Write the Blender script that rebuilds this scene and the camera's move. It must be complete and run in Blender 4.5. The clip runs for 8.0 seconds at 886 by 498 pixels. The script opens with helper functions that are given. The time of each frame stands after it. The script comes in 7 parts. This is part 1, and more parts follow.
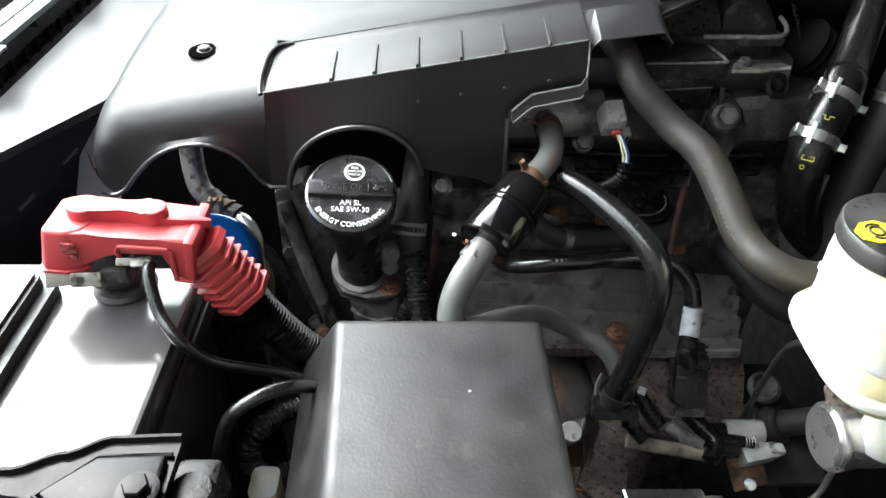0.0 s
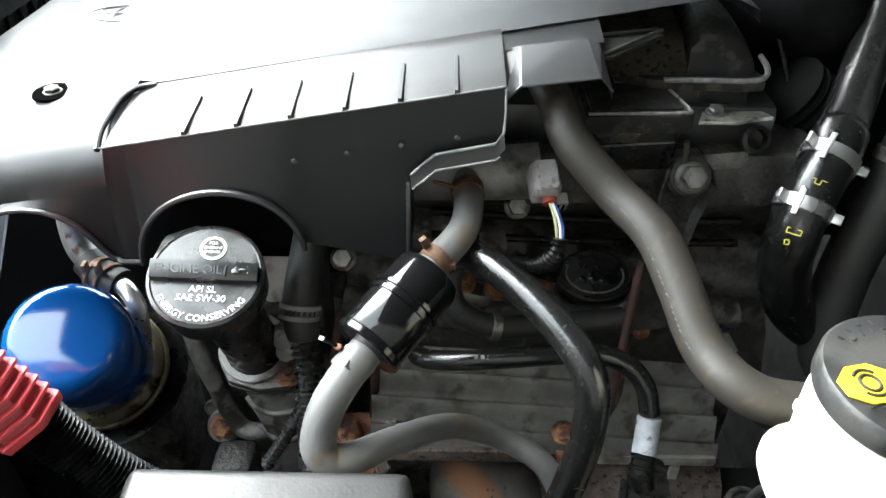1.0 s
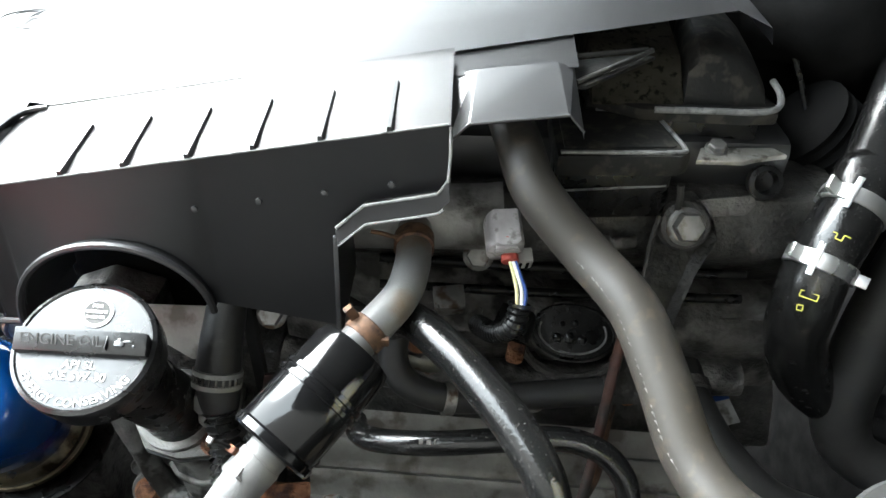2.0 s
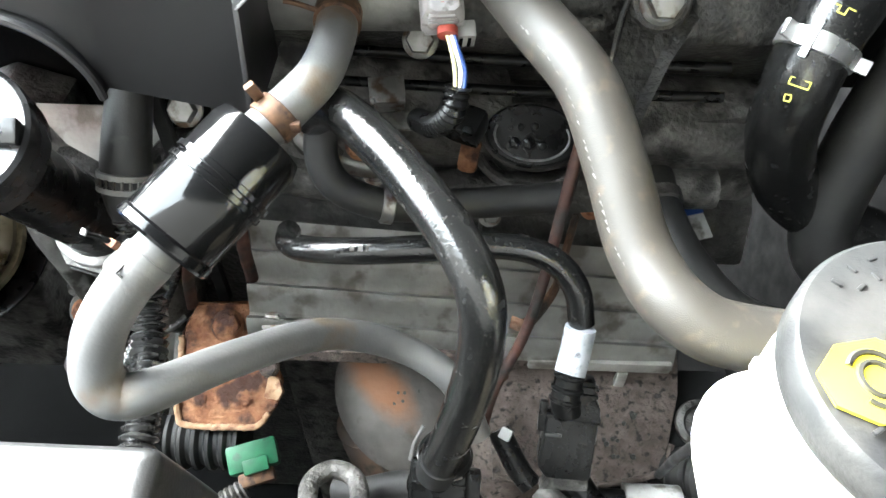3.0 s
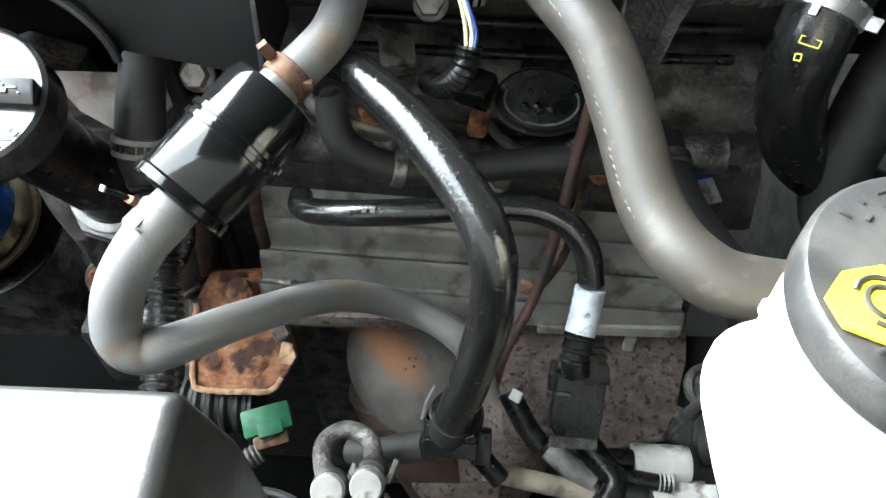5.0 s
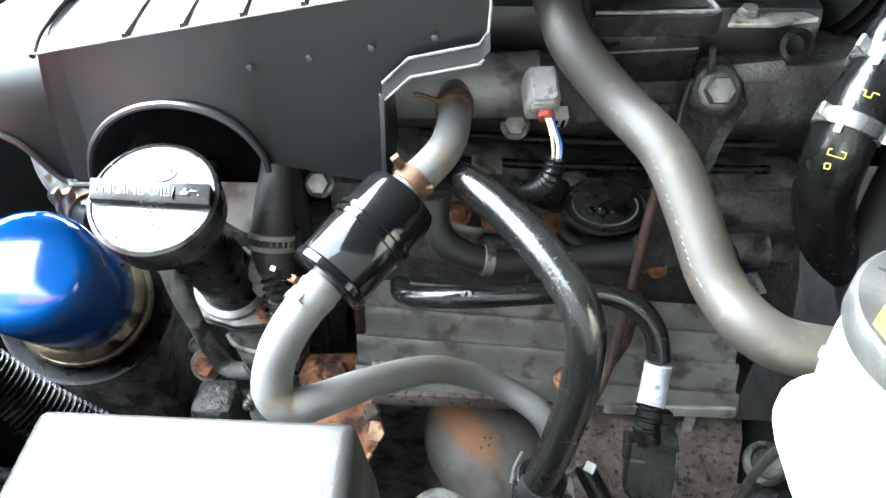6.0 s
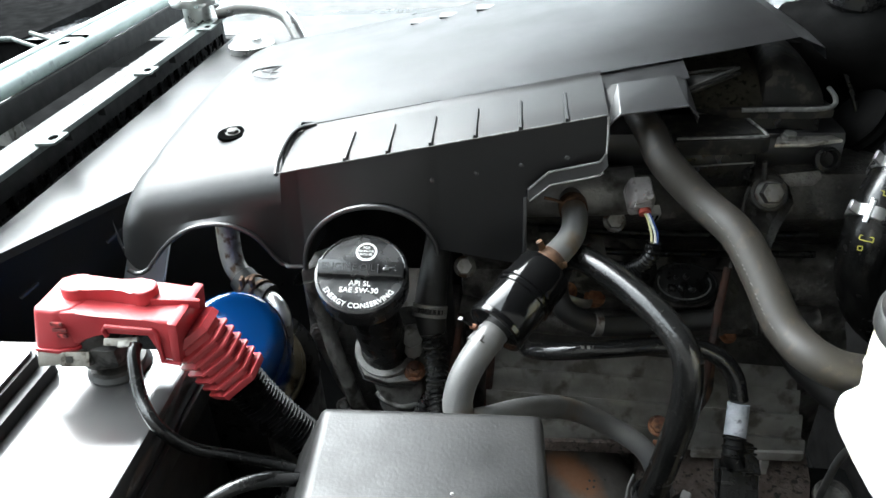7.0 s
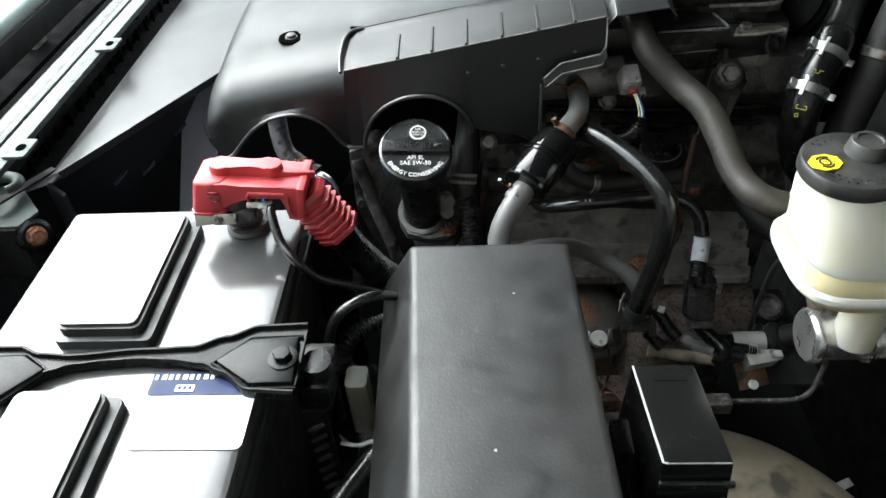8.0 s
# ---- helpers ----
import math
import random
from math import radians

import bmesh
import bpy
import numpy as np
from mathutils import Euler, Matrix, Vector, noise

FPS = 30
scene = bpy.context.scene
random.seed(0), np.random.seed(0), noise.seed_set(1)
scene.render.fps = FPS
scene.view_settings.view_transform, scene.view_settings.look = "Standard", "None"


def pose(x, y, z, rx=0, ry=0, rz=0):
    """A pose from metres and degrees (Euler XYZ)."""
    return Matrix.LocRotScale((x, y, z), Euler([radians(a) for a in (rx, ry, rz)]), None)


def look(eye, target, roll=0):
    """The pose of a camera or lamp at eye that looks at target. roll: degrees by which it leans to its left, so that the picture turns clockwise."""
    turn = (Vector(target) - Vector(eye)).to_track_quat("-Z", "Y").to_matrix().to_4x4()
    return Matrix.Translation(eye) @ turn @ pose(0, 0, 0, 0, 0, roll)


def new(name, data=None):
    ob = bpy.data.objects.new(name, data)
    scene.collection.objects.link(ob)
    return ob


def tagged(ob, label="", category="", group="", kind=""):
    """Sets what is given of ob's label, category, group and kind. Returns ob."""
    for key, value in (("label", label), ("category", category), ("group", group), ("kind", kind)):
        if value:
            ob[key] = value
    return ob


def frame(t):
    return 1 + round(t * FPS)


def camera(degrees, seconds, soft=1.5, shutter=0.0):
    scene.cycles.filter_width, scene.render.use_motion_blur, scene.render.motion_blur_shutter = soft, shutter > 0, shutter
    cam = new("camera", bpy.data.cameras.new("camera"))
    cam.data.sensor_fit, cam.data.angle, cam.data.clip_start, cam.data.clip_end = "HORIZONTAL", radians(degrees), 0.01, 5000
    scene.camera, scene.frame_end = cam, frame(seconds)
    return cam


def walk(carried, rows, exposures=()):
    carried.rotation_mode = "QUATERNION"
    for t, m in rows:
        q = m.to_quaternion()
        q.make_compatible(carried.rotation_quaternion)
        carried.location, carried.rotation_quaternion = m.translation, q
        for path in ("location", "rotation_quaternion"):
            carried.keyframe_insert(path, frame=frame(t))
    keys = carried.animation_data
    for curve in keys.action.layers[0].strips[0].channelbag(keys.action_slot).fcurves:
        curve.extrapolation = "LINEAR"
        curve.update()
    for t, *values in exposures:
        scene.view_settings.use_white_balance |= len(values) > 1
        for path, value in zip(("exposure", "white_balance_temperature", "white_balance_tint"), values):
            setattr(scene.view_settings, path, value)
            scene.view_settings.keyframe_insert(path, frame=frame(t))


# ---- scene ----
EXPOSURES = [(0.0, 2.64, 6500, 7), (0.6, 2.82, 6500, 7), (1.2, 3.24, 6450, 8), (2.3, 3.90, 6400, 8), (2.5, 4.35, 6400, 8), (3.0, 4.62, 6400, 8), (3.5, 4.20, 6400, 8), (4.2, 3.80, 6400, 7), (5.5, 4.22, 6200, 7), (6.0, 4.46, 6100, 7), (6.5, 3.64, 6200, 7), (7.2, 2.28, 6400, 8), (8.0, 2.08, 6450, 7)]
cam = camera(64.06, 8.0)
# seconds, eye, turn about x, y, z
ROWS = [
    (0, -0.0001, -0.0036, 1.4371, 51.50, -0.71, -0.56),
    (0.5, 0.0368, 0.0527, 1.4215, 52.99, 0.11, 0.33),
    (1, 0.0695, 0.0985, 1.4088, 53.13, -0.62, 0.71),
    (1.2, 0.0725, 0.1160, 1.4172, 54.63, 0.05, 1.75),
    (2.3, 0.1175, 0.1826, 1.3787, 49.26, -0.84, 2.05),
    (2.5, 0.1256, 0.1845, 1.3673, 45.24, 0.11, 2.26),
    (3, 0.1296, 0.1873, 1.3476, 40.77, -0.87, 1.94),
    (3.5, 0.1390, 0.1892, 1.3426, 36.11, 0.48, 2.45),
    (4, 0.1392, 0.1856, 1.3439, 34.82, 0.36, 2.17),
    (4.2, 0.1391, 0.1841, 1.3390, 33.65, 0.52, 2.17),
    (5.3, 0.1227, 0.1716, 1.3478, 41.65, -0.52, 2.26),
    (5.5, 0.1190, 0.1644, 1.3509, 42.68, 0.71, 3.16),
    (6, 0.0975, 0.1297, 1.3730, 48.62, 1.00, 3.42),
    (6.5, 0.0700, 0.0756, 1.3980, 56.08, 1.66, 5.16),
    (7, 0.0452, 0.0165, 1.4257, 57.98, 2.81, 5.39),
    (7.5, 0.0294, -0.0425, 1.4434, 55.50, 2.94, 3.89),
    (8, -0.0025, -0.1011, 1.4940, 48.67, 2.95, 1.43),
]
walk(cam, [(t, pose(x, y, z, rx, ry, rz)) for t, x, y, z, rx, ry, rz in ROWS], EXPOSURES)

# ---- light ----
world = bpy.data.worlds.new("sky")
scene.world = world
world.use_nodes = True
wn, wl = world.node_tree.nodes, world.node_tree.links
sky = wn.new("ShaderNodeTexSky")
sky.sky_type, sky.sun_disc = "NISHITA", False
SUN_UP, SUN_TURN = 46.0, 310.0
sky.sun_elevation, sky.sun_rotation = radians(SUN_UP), radians(SUN_TURN)
sky.air_density, sky.dust_density = 1.5, 6.0
pale = wn.new("ShaderNodeHueSaturation")
pale.inputs["Saturation"].default_value = 0.15
wl.new(sky.outputs[0], pale.inputs["Color"])
cloud = wn.new("ShaderNodeMix")
cloud.data_type = "RGBA"
cloud.inputs["Factor"].default_value = 0.55
cloud.inputs["B"].default_value = (9.0, 10.2, 10.8, 1)
wl.new(pale.outputs[0], cloud.inputs["A"])
wl.new(cloud.outputs["Result"], wn["Background"].inputs["Color"])
wn["Background"].inputs["Strength"].default_value = 0.15
sun = new("sun", bpy.data.lights.new("sun", "SUN"))
sun.data.energy, sun.data.angle, sun.data.color = 1.5, radians(55), (0.95, 1.0, 1.02)
sun.matrix_world = look((0, 0, 5), Vector((0, 0, 5)) - Vector((math.sin(radians(SUN_TURN)) * math.cos(radians(SUN_UP)), math.cos(radians(SUN_TURN)) * math.cos(radians(SUN_UP)), math.sin(radians(SUN_UP)))))


# ---- materials ----
def mat(name, a, b=None, rough=0.5, metal=0.0, scale=40.0, fine=400.0, bump=0.15, dirt=None, dirt_at=0.6, dirt_scale=25.0, coat=0.0, vary=0.12, depth=0.0006, spec=0.5):
    m = bpy.data.materials.new(name)
    m.use_nodes = True
    n, l = m.node_tree.nodes, m.node_tree.links
    p = n["Principled BSDF"]
    p.inputs["Metallic"].default_value, p.inputs["Coat Weight"].default_value = metal, coat
    p.inputs["Specular IOR Level"].default_value = spec
    p.inputs["Coat Roughness"].default_value = 0.08
    co = n.new("ShaderNodeTexCoord")

    def noi(s, detail=4.0):
        t = n.new("ShaderNodeTexNoise")
        t.inputs["Scale"].default_value, t.inputs["Detail"].default_value = s, detail
        l.new(co.outputs["Object"], t.inputs["Vector"])
        return t.outputs["Fac"]

    def ramp(src, lo, hi):
        r = n.new("ShaderNodeMapRange")
        r.inputs["From Min"].default_value, r.inputs["From Max"].default_value = lo, hi
        l.new(src, r.inputs["Value"])
        return r.outputs["Result"]

    def mix(f, c, d):
        x = n.new("ShaderNodeMix")
        x.data_type = "RGBA"
        l.new(f, x.inputs["Factor"])
        for sock, v in ((x.inputs["A"], c), (x.inputs["B"], d)):
            if isinstance(v, tuple):
                sock.default_value = (*v, 1)
            else:
                l.new(v, sock)
        return x.outputs["Result"]

    b = b or tuple(min(1, v * 1.45 + 0.004) for v in a)
    col = mix(ramp(noi(scale), 0.35, 0.68), a, b)
    fine_n = noi(fine, 3.0)
    if dirt:
        col = mix(ramp(noi(dirt_scale, 8.0), dirt_at, dirt_at + 0.12), col, dirt)
    l.new(col, p.inputs["Base Color"])
    r = n.new("ShaderNodeMapRange")
    r.inputs["To Min"].default_value, r.inputs["To Max"].default_value = max(0.03, rough - vary), min(1, rough + vary)
    r.inputs["From Min"].default_value, r.inputs["From Max"].default_value = 0.3, 0.7
    l.new(noi(scale * 1.7, 6.0), r.inputs["Value"])
    l.new(r.outputs[0], p.inputs["Roughness"])
    bp = n.new("ShaderNodeBump")
    bp.inputs["Strength"].default_value, bp.inputs["Distance"].default_value = bump, depth
    l.new(fine_n, bp.inputs["Height"])
    l.new(bp.outputs[0], p.inputs["Normal"])
    return m


M_COVER = mat("black moulded plastic", (0.017, 0.017, 0.018), (0.025, 0.025, 0.026), 0.37, bump=0.07, fine=1500, scale=14, vary=0.05, depth=0.0003, spec=0.80)

M_CAP = mat("black cap plastic", (0.012, 0.012, 0.013), (0.02, 0.02, 0.02), 0.24, fine=900, bump=0.15, depth=0.0003, spec=0.8)
M_BOX = mat("grained black plastic", (0.013, 0.013, 0.013), (0.021, 0.0205, 0.020), 0.44, fine=650, bump=0.28, scale=30, dirt=(0.030, 0.029, 0.027), dirt_at=0.62, dirt_scale=110, depth=0.0005)
M_BLACK = mat("black rubber", (0.012, 0.012, 0.012), (0.022, 0.021, 0.02), 0.55, fine=700, dirt=(0.05, 0.047, 0.043), dirt_at=0.62, dirt_scale=50)
M_GLOSS = mat("shiny black rubber", (0.006, 0.006, 0.006), (0.010, 0.010, 0.0098), 0.18, scale=70, fine=950, bump=0.38, dirt=(0.040, 0.038, 0.036), dirt_at=0.60, dirt_scale=700, depth=0.0004, spec=0.55, coat=0.15)
M_CAN = mat("glossy black lacquer", (0.004, 0.004, 0.0043), (0.006, 0.006, 0.006), 0.12, bump=0.05, vary=0.05, spec=0.42, dirt=(0.012, 0.0115, 0.011), dirt_at=0.66, dirt_scale=90)
M_HOSE = mat("dusty grey rubber", (0.029, 0.026, 0.022), (0.040, 0.036, 0.030), 0.50, scale=16, fine=2600, bump=0.22, dirt=(0.056, 0.046, 0.035), dirt_at=0.55, dirt_scale=170, vary=0.12)
M_PIPE = mat("grey coated hose", (0.105, 0.105, 0.105), (0.155, 0.153, 0.148), 0.40, scale=25, fine=900, bump=0.25, dirt=(0.125, 0.092, 0.060), dirt_at=0.555, dirt_scale=34)
M_RED = mat("red vinyl", (0.43, 0.036, 0.045), (0.53, 0.062, 0.070), 0.40, scale=20, fine=600, dirt=(0.30, 0.025, 0.03), dirt_at=0.66)
M_BLUE = mat("blue enamel", (0.003, 0.072, 0.30), (0.005, 0.090, 0.36), 0.10, coat=0.6, bump=0.05, scale=20, vary=0.03)
M_GOLD = mat("zinc plated steel", (0.26, 0.215, 0.135), (0.38, 0.33, 0.23), 0.35, 0.9, dirt=(0.05, 0.036, 0.022), dirt_at=0.54, dirt_scale=45)
M_STEEL = mat("bright steel", (0.55, 0.55, 0.54), (0.68, 0.68, 0.67), 0.33, 0.9, dirt=(0.22, 0.19, 0.16), dirt_at=0.66, dirt_scale=80)
M_BOLT = mat("dull bolt steel", (0.16, 0.156, 0.148), (0.30, 0.292, 0.28), 0.5, 0.7, scale=80, dirt=(0.09, 0.06, 0.04), dirt_at=0.52, dirt_scale=120)
M_ALU = mat("cast aluminium", (0.20, 0.196, 0.186), (0.34, 0.333, 0.318), 0.55, 0.4, scale=45, fine=450, bump=0.6, dirt=(0.06, 0.054, 0.046), dirt_at=0.53, dirt_scale=35, depth=0.001)
M_CAST = mat("grimy engine casting", (0.055, 0.052, 0.048), (0.145, 0.138, 0.129), 0.58, 0.2, scale=70, fine=320, bump=0.9, dirt=(0.019, 0.0172, 0.0155), dirt_at=0.495, dirt_scale=55, depth=0.002)
M_SHIELD = mat("dull heat shield", (0.26, 0.25, 0.23), (0.42, 0.405, 0.375), 0.5, 0.3, scale=40, fine=300, bump=0.6, dirt=(0.165, 0.148, 0.128), dirt_at=0.53, dirt_scale=60)
M_RUST = mat("orange rust", (0.16, 0.058, 0.026), (0.33, 0.16, 0.082), 0.85, scale=110, fine=420, bump=0.9, dirt=(0.055, 0.022, 0.014), dirt_at=0.48, dirt_scale=75, depth=0.002)
M_RUSTD = mat("dark speckled rust", (0.078, 0.060, 0.051), (0.150, 0.119, 0.103), 0.8, 0.1, scale=90, fine=500, bump=0.9, dirt=(0.020, 0.016, 0.014), dirt_at=0.54, dirt_scale=260, depth=0.0015)
M_EXH = mat("heat-stained manifold", (0.06, 0.05, 0.044), (0.145, 0.084, 0.052), 0.75, 0.2, scale=22, fine=260, bump=0.5, dirt=(0.02, 0.017, 0.015), dirt_at=0.55, dirt_scale=60)
M_REDROD = mat("rust-red rod", (0.030, 0.013, 0.010), (0.075, 0.028, 0.018), 0.8, scale=120, dirt=(0.012, 0.010, 0.009), dirt_at=0.5, dirt_scale=60)
M_WHITE = mat("dirty white plastic", (0.25, 0.246, 0.236), (0.37, 0.366, 0.35), 0.45, scale=80, dirt=(0.10, 0.09, 0.078), dirt_at=0.56, dirt_scale=110)
M_DUSTY = mat("dusty black plastic", (0.012, 0.012, 0.012), (0.024, 0.023, 0.021), 0.72, scale=30, fine=500, bump=0.35, dirt=(0.045, 0.041, 0.034), dirt_at=0.52, dirt_scale=120, spec=0.25)
# light grey for painted edge highlights and the pale coil cover rims
M_EDGEPALE = mat("pale edge, painted highlight", (0.12, 0.12, 0.118), (0.24, 0.24, 0.235), 0.3, scale=90, dirt=(0.03, 0.03, 0.03), dirt_at=0.60, dirt_scale=160)
M_CASTD = mat("oily dark casting", (0.024, 0.023, 0.022), (0.070, 0.067, 0.062), 0.5, 0.2, scale=70, fine=320, bump=0.9, dirt=(0.11, 0.102, 0.090), dirt_at=0.62, dirt_scale=80, depth=0.002)
# black that stands for the shade in holes, slots and notches
M_HOLE = mat("unlit hollow", (0.002, 0.002, 0.002), (0.003, 0.003, 0.003), 1.0, bump=0.0, spec=0.0)
M_TAPE = mat("blue-grey tape", (0.30, 0.32, 0.35), (0.46, 0.48, 0.52), 0.5, scale=120, fine=500, bump=0.4, dirt=(0.07, 0.075, 0.085), dirt_at=0.56, dirt_scale=190)
M_FAINT = mat("worn grey print", (0.12, 0.116, 0.108), (0.19, 0.184, 0.174), 0.6, scale=300, dirt=(0.05, 0.047, 0.042), dirt_at=0.52, dirt_scale=400)
M_PALE = mat("pale grey plastic", (0.62, 0.63, 0.63), (0.70, 0.71, 0.71), 0.4, scale=14)
M_GREYP = mat("grey connector plastic", (0.24, 0.226, 0.23), (0.35, 0.335, 0.335), 0.55, scale=90, dirt=(0.085, 0.075, 0.07), dirt_at=0.54, dirt_scale=150)
M_GREEN = mat("green plastic", (0.006, 0.075, 0.032), (0.013, 0.14, 0.06), 0.5, scale=90, dirt=(0.02, 0.03, 0.022), dirt_at=0.55, dirt_scale=120)
M_RES = mat("milky nylon", (0.64, 0.62, 0.52), (0.72, 0.70, 0.61), 0.38, scale=15, bump=0.05)
M_FLUID = mat("nylon over amber fluid", (0.65, 0.55, 0.31), (0.72, 0.62, 0.39), 0.38, scale=12, bump=0.05)
for m in (M_RES, M_FLUID):
    p = m.node_tree.nodes["Principled BSDF"]
    p.inputs["Subsurface Weight"].default_value = 0.75
    p.inputs["Subsurface Radius"].default_value = (1.0, 0.85, 0.5)
    p.inputs["Subsurface Scale"].default_value = 0.025
M_YEL = mat("yellow print", (0.80, 0.62, 0.02), (0.85, 0.68, 0.04), 0.5, bump=0.05)
M_INK = mat("white print", (0.80, 0.80, 0.78), (0.86, 0.86, 0.84), 0.5, bump=0.05)
M_BLKINK = mat("black print", (0.02, 0.018, 0.015), (0.03, 0.03, 0.025), 0.5, bump=0.05)
M_YELINK = mat("yellow paint mark", (0.55, 0.5, 0.08), (0.62, 0.56, 0.1), 0.6)
M_TEAL = mat("teal paint dot", (0.15, 0.6, 0.45), (0.2, 0.66, 0.5), 0.5)
M_COPPER = mat("rusty spring clip", (0.075, 0.040, 0.024), (0.17, 0.090, 0.048), 0.65, 0.3, scale=160, dirt=(0.04, 0.022, 0.015), dirt_at=0.50, dirt_scale=200)
M_WIREY = mat("yellow wire", (0.60, 0.56, 0.30), None, 0.45)
M_WIREB = mat("blue wire", (0.012, 0.045, 0.19), None, 0.45)
M_WIREW = mat("white wire", (0.75, 0.74, 0.7), None, 0.45)
M_REDW = mat("red seal", (0.30, 0.04, 0.03), (0.38, 0.07, 0.05), 0.6)
M_BATT = mat("grey battery case", (0.050, 0.050, 0.051), (0.070, 0.069, 0.068), 0.17, scale=12, fine=900, bump=0.06, dirt=(0.085, 0.082, 0.079), dirt_at=0.62, dirt_scale=40, vary=0.08, spec=1.0)
M_BATTB = mat("black battery side", (0.018, 0.018, 0.018), (0.028, 0.028, 0.027), 0.4)
M_LABEL = mat("white battery label", (0.72, 0.72, 0.71), (0.78, 0.78, 0.77), 0.3, bump=0.05)
M_LABELB = mat("blue battery label", (0.006, 0.016, 0.06), (0.009, 0.022, 0.08), 0.45, bump=0.05, spec=0.2)
M_STRAP = mat("black painted strap", (0.006, 0.006, 0.006), (0.009, 0.009, 0.009), 0.22, scale=40, bump=0.15, dirt=(0.030, 0.029, 0.027), dirt_at=0.64, dirt_scale=130, spec=0.14)
M_LEAD = mat("lead terminal", (0.045, 0.044, 0.042), (0.11, 0.107, 0.10), 0.5, 0.5, scale=90, dirt=(0.02, 0.02, 0.019), dirt_at=0.5, dirt_scale=120)
M_REDWORN = mat("worn red vinyl", (0.16, 0.035, 0.035), (0.26, 0.06, 0.06), 0.7, scale=300, dirt=(0.62, 0.09, 0.09), dirt_at=0.5, dirt_scale=260)
M_BRACKET = mat("dull plated bracket", (0.30, 0.29, 0.26), (0.48, 0.46, 0.42), 0.42, 0.7, scale=120, dirt=(0.10, 0.09, 0.075), dirt_at=0.55, dirt_scale=160)
M_CAPDUST = mat("dusty black cap", (0.020, 0.020, 0.020), (0.032, 0.032, 0.031), 0.42, scale=60, fine=900, bump=0.35, dirt=(0.050, 0.048, 0.045), dirt_at=0.46, dirt_scale=55, depth=0.0004)
M_RUSTL = mat("flaking pale rust", (0.30, 0.17, 0.09), (0.44, 0.29, 0.18), 0.8, scale=150, fine=400, bump=0.8, dirt=(0.18, 0.08, 0.045), dirt_at=0.50, dirt_scale=110, depth=0.0015)
M_TAN = mat("dusty tan metal", (0.15, 0.125, 0.095), (0.27, 0.235, 0.185), 0.75, 0.1, scale=60, fine=300, bump=0.5, dirt=(0.06, 0.05, 0.04), dirt_at=0.55, dirt_scale=70)
M_RUSTB = mat("brown rail rust", (0.075, 0.038, 0.022), (0.165, 0.088, 0.050), 0.85, scale=80, fine=420, bump=0.9, dirt=(0.030, 0.020, 0.015), dirt_at=0.48, dirt_scale=60, depth=0.002)
M_DARKP = mat("deep black plastic", (0.0042, 0.0042, 0.0042), (0.0075, 0.0075, 0.0075), 0.30, scale=60, fine=700, bump=0.25, dirt=(0.017, 0.016, 0.0145), dirt_at=0.60, dirt_scale=90, spec=0.22)
M_CASTL = mat("dirty grey casting", (0.085, 0.082, 0.077), (0.185, 0.180, 0.168), 0.6, 0.3, scale=60, fine=320, bump=0.8, dirt=(0.022, 0.020, 0.017), dirt_at=0.50, dirt_scale=50, depth=0.0015)
M_RELAY = mat("smooth black relay cover", (0.006, 0.006, 0.006), (0.009, 0.009, 0.009), 0.25, scale=20, fine=900, bump=0.08, vary=0.04, spec=0.4)
M_ARCH = mat("dusty brown arch panel", (0.16, 0.135, 0.098), (0.34, 0.29, 0.215), 0.6, scale=14, fine=300, bump=0.35, dirt=(0.060, 0.054, 0.045), dirt_at=0.53, dirt_scale=30, vary=0.2)
M_TCOVER = mat("dirty timing cover alloy", (0.095, 0.092, 0.086), (0.195, 0.19, 0.177), 0.55, 0.3, scale=55, fine=350, bump=0.8, dirt=(0.028, 0.025, 0.021), dirt_at=0.49, dirt_scale=60, depth=0.0012)
M_CONDUIT = mat("glossy split conduit", (0.016, 0.016, 0.016), (0.024, 0.024, 0.0235), 0.27, scale=60, bump=0.05, dirt=(0.045, 0.043, 0.040), dirt_at=0.60, dirt_scale=120, spec=1.0)
M_DUSTCON = mat("dusty split conduit", (0.020, 0.0195, 0.019), (0.034, 0.033, 0.032), 0.27, scale=60, fine=600, bump=0.15, dirt=(0.060, 0.058, 0.054), dirt_at=0.60, dirt_scale=140, spec=1.0)
M_MOSS = mat("brown dust on plastic", (0.030, 0.028, 0.022), (0.060, 0.055, 0.042), 0.9, scale=60, fine=700, bump=0.4, dirt=(0.010, 0.0095, 0.008), dirt_at=0.53, dirt_scale=260, spec=0.1)
# shade of the bay's depth, put into the floor colour
M_FLOORDARK = mat("near-black floor shade", (0.003, 0.003, 0.003), (0.006, 0.006, 0.006), 0.9, scale=12, bump=0.3, spec=0.05)
M_SHROUD = mat("satin black shroud", (0.02, 0.02, 0.021), (0.028, 0.028, 0.029), 0.33, scale=10, vary=0.06, bump=0.08, spec=1.0)
# near-black without gloss, so parts in dark areas stay dark
M_DULLBLACK = mat("unreflecting black", (0.006, 0.006, 0.006), (0.012, 0.012, 0.012), 1.0, fine=300, bump=0.5, spec=0.0)
M_BAY = mat("dark painted bay", (0.011, 0.011, 0.011), (0.018, 0.018, 0.018), 0.75, dirt=(0.022, 0.021, 0.019), dirt_at=0.6, spec=0.22)
M_PAINT = mat("silver green paint", (0.075, 0.092, 0.086), (0.11, 0.13, 0.122), 0.55, 0.0, scale=30, fine=300, bump=0.15, dirt=(0.04, 0.044, 0.041), dirt_at=0.58, dirt_scale=90, spec=0.35)
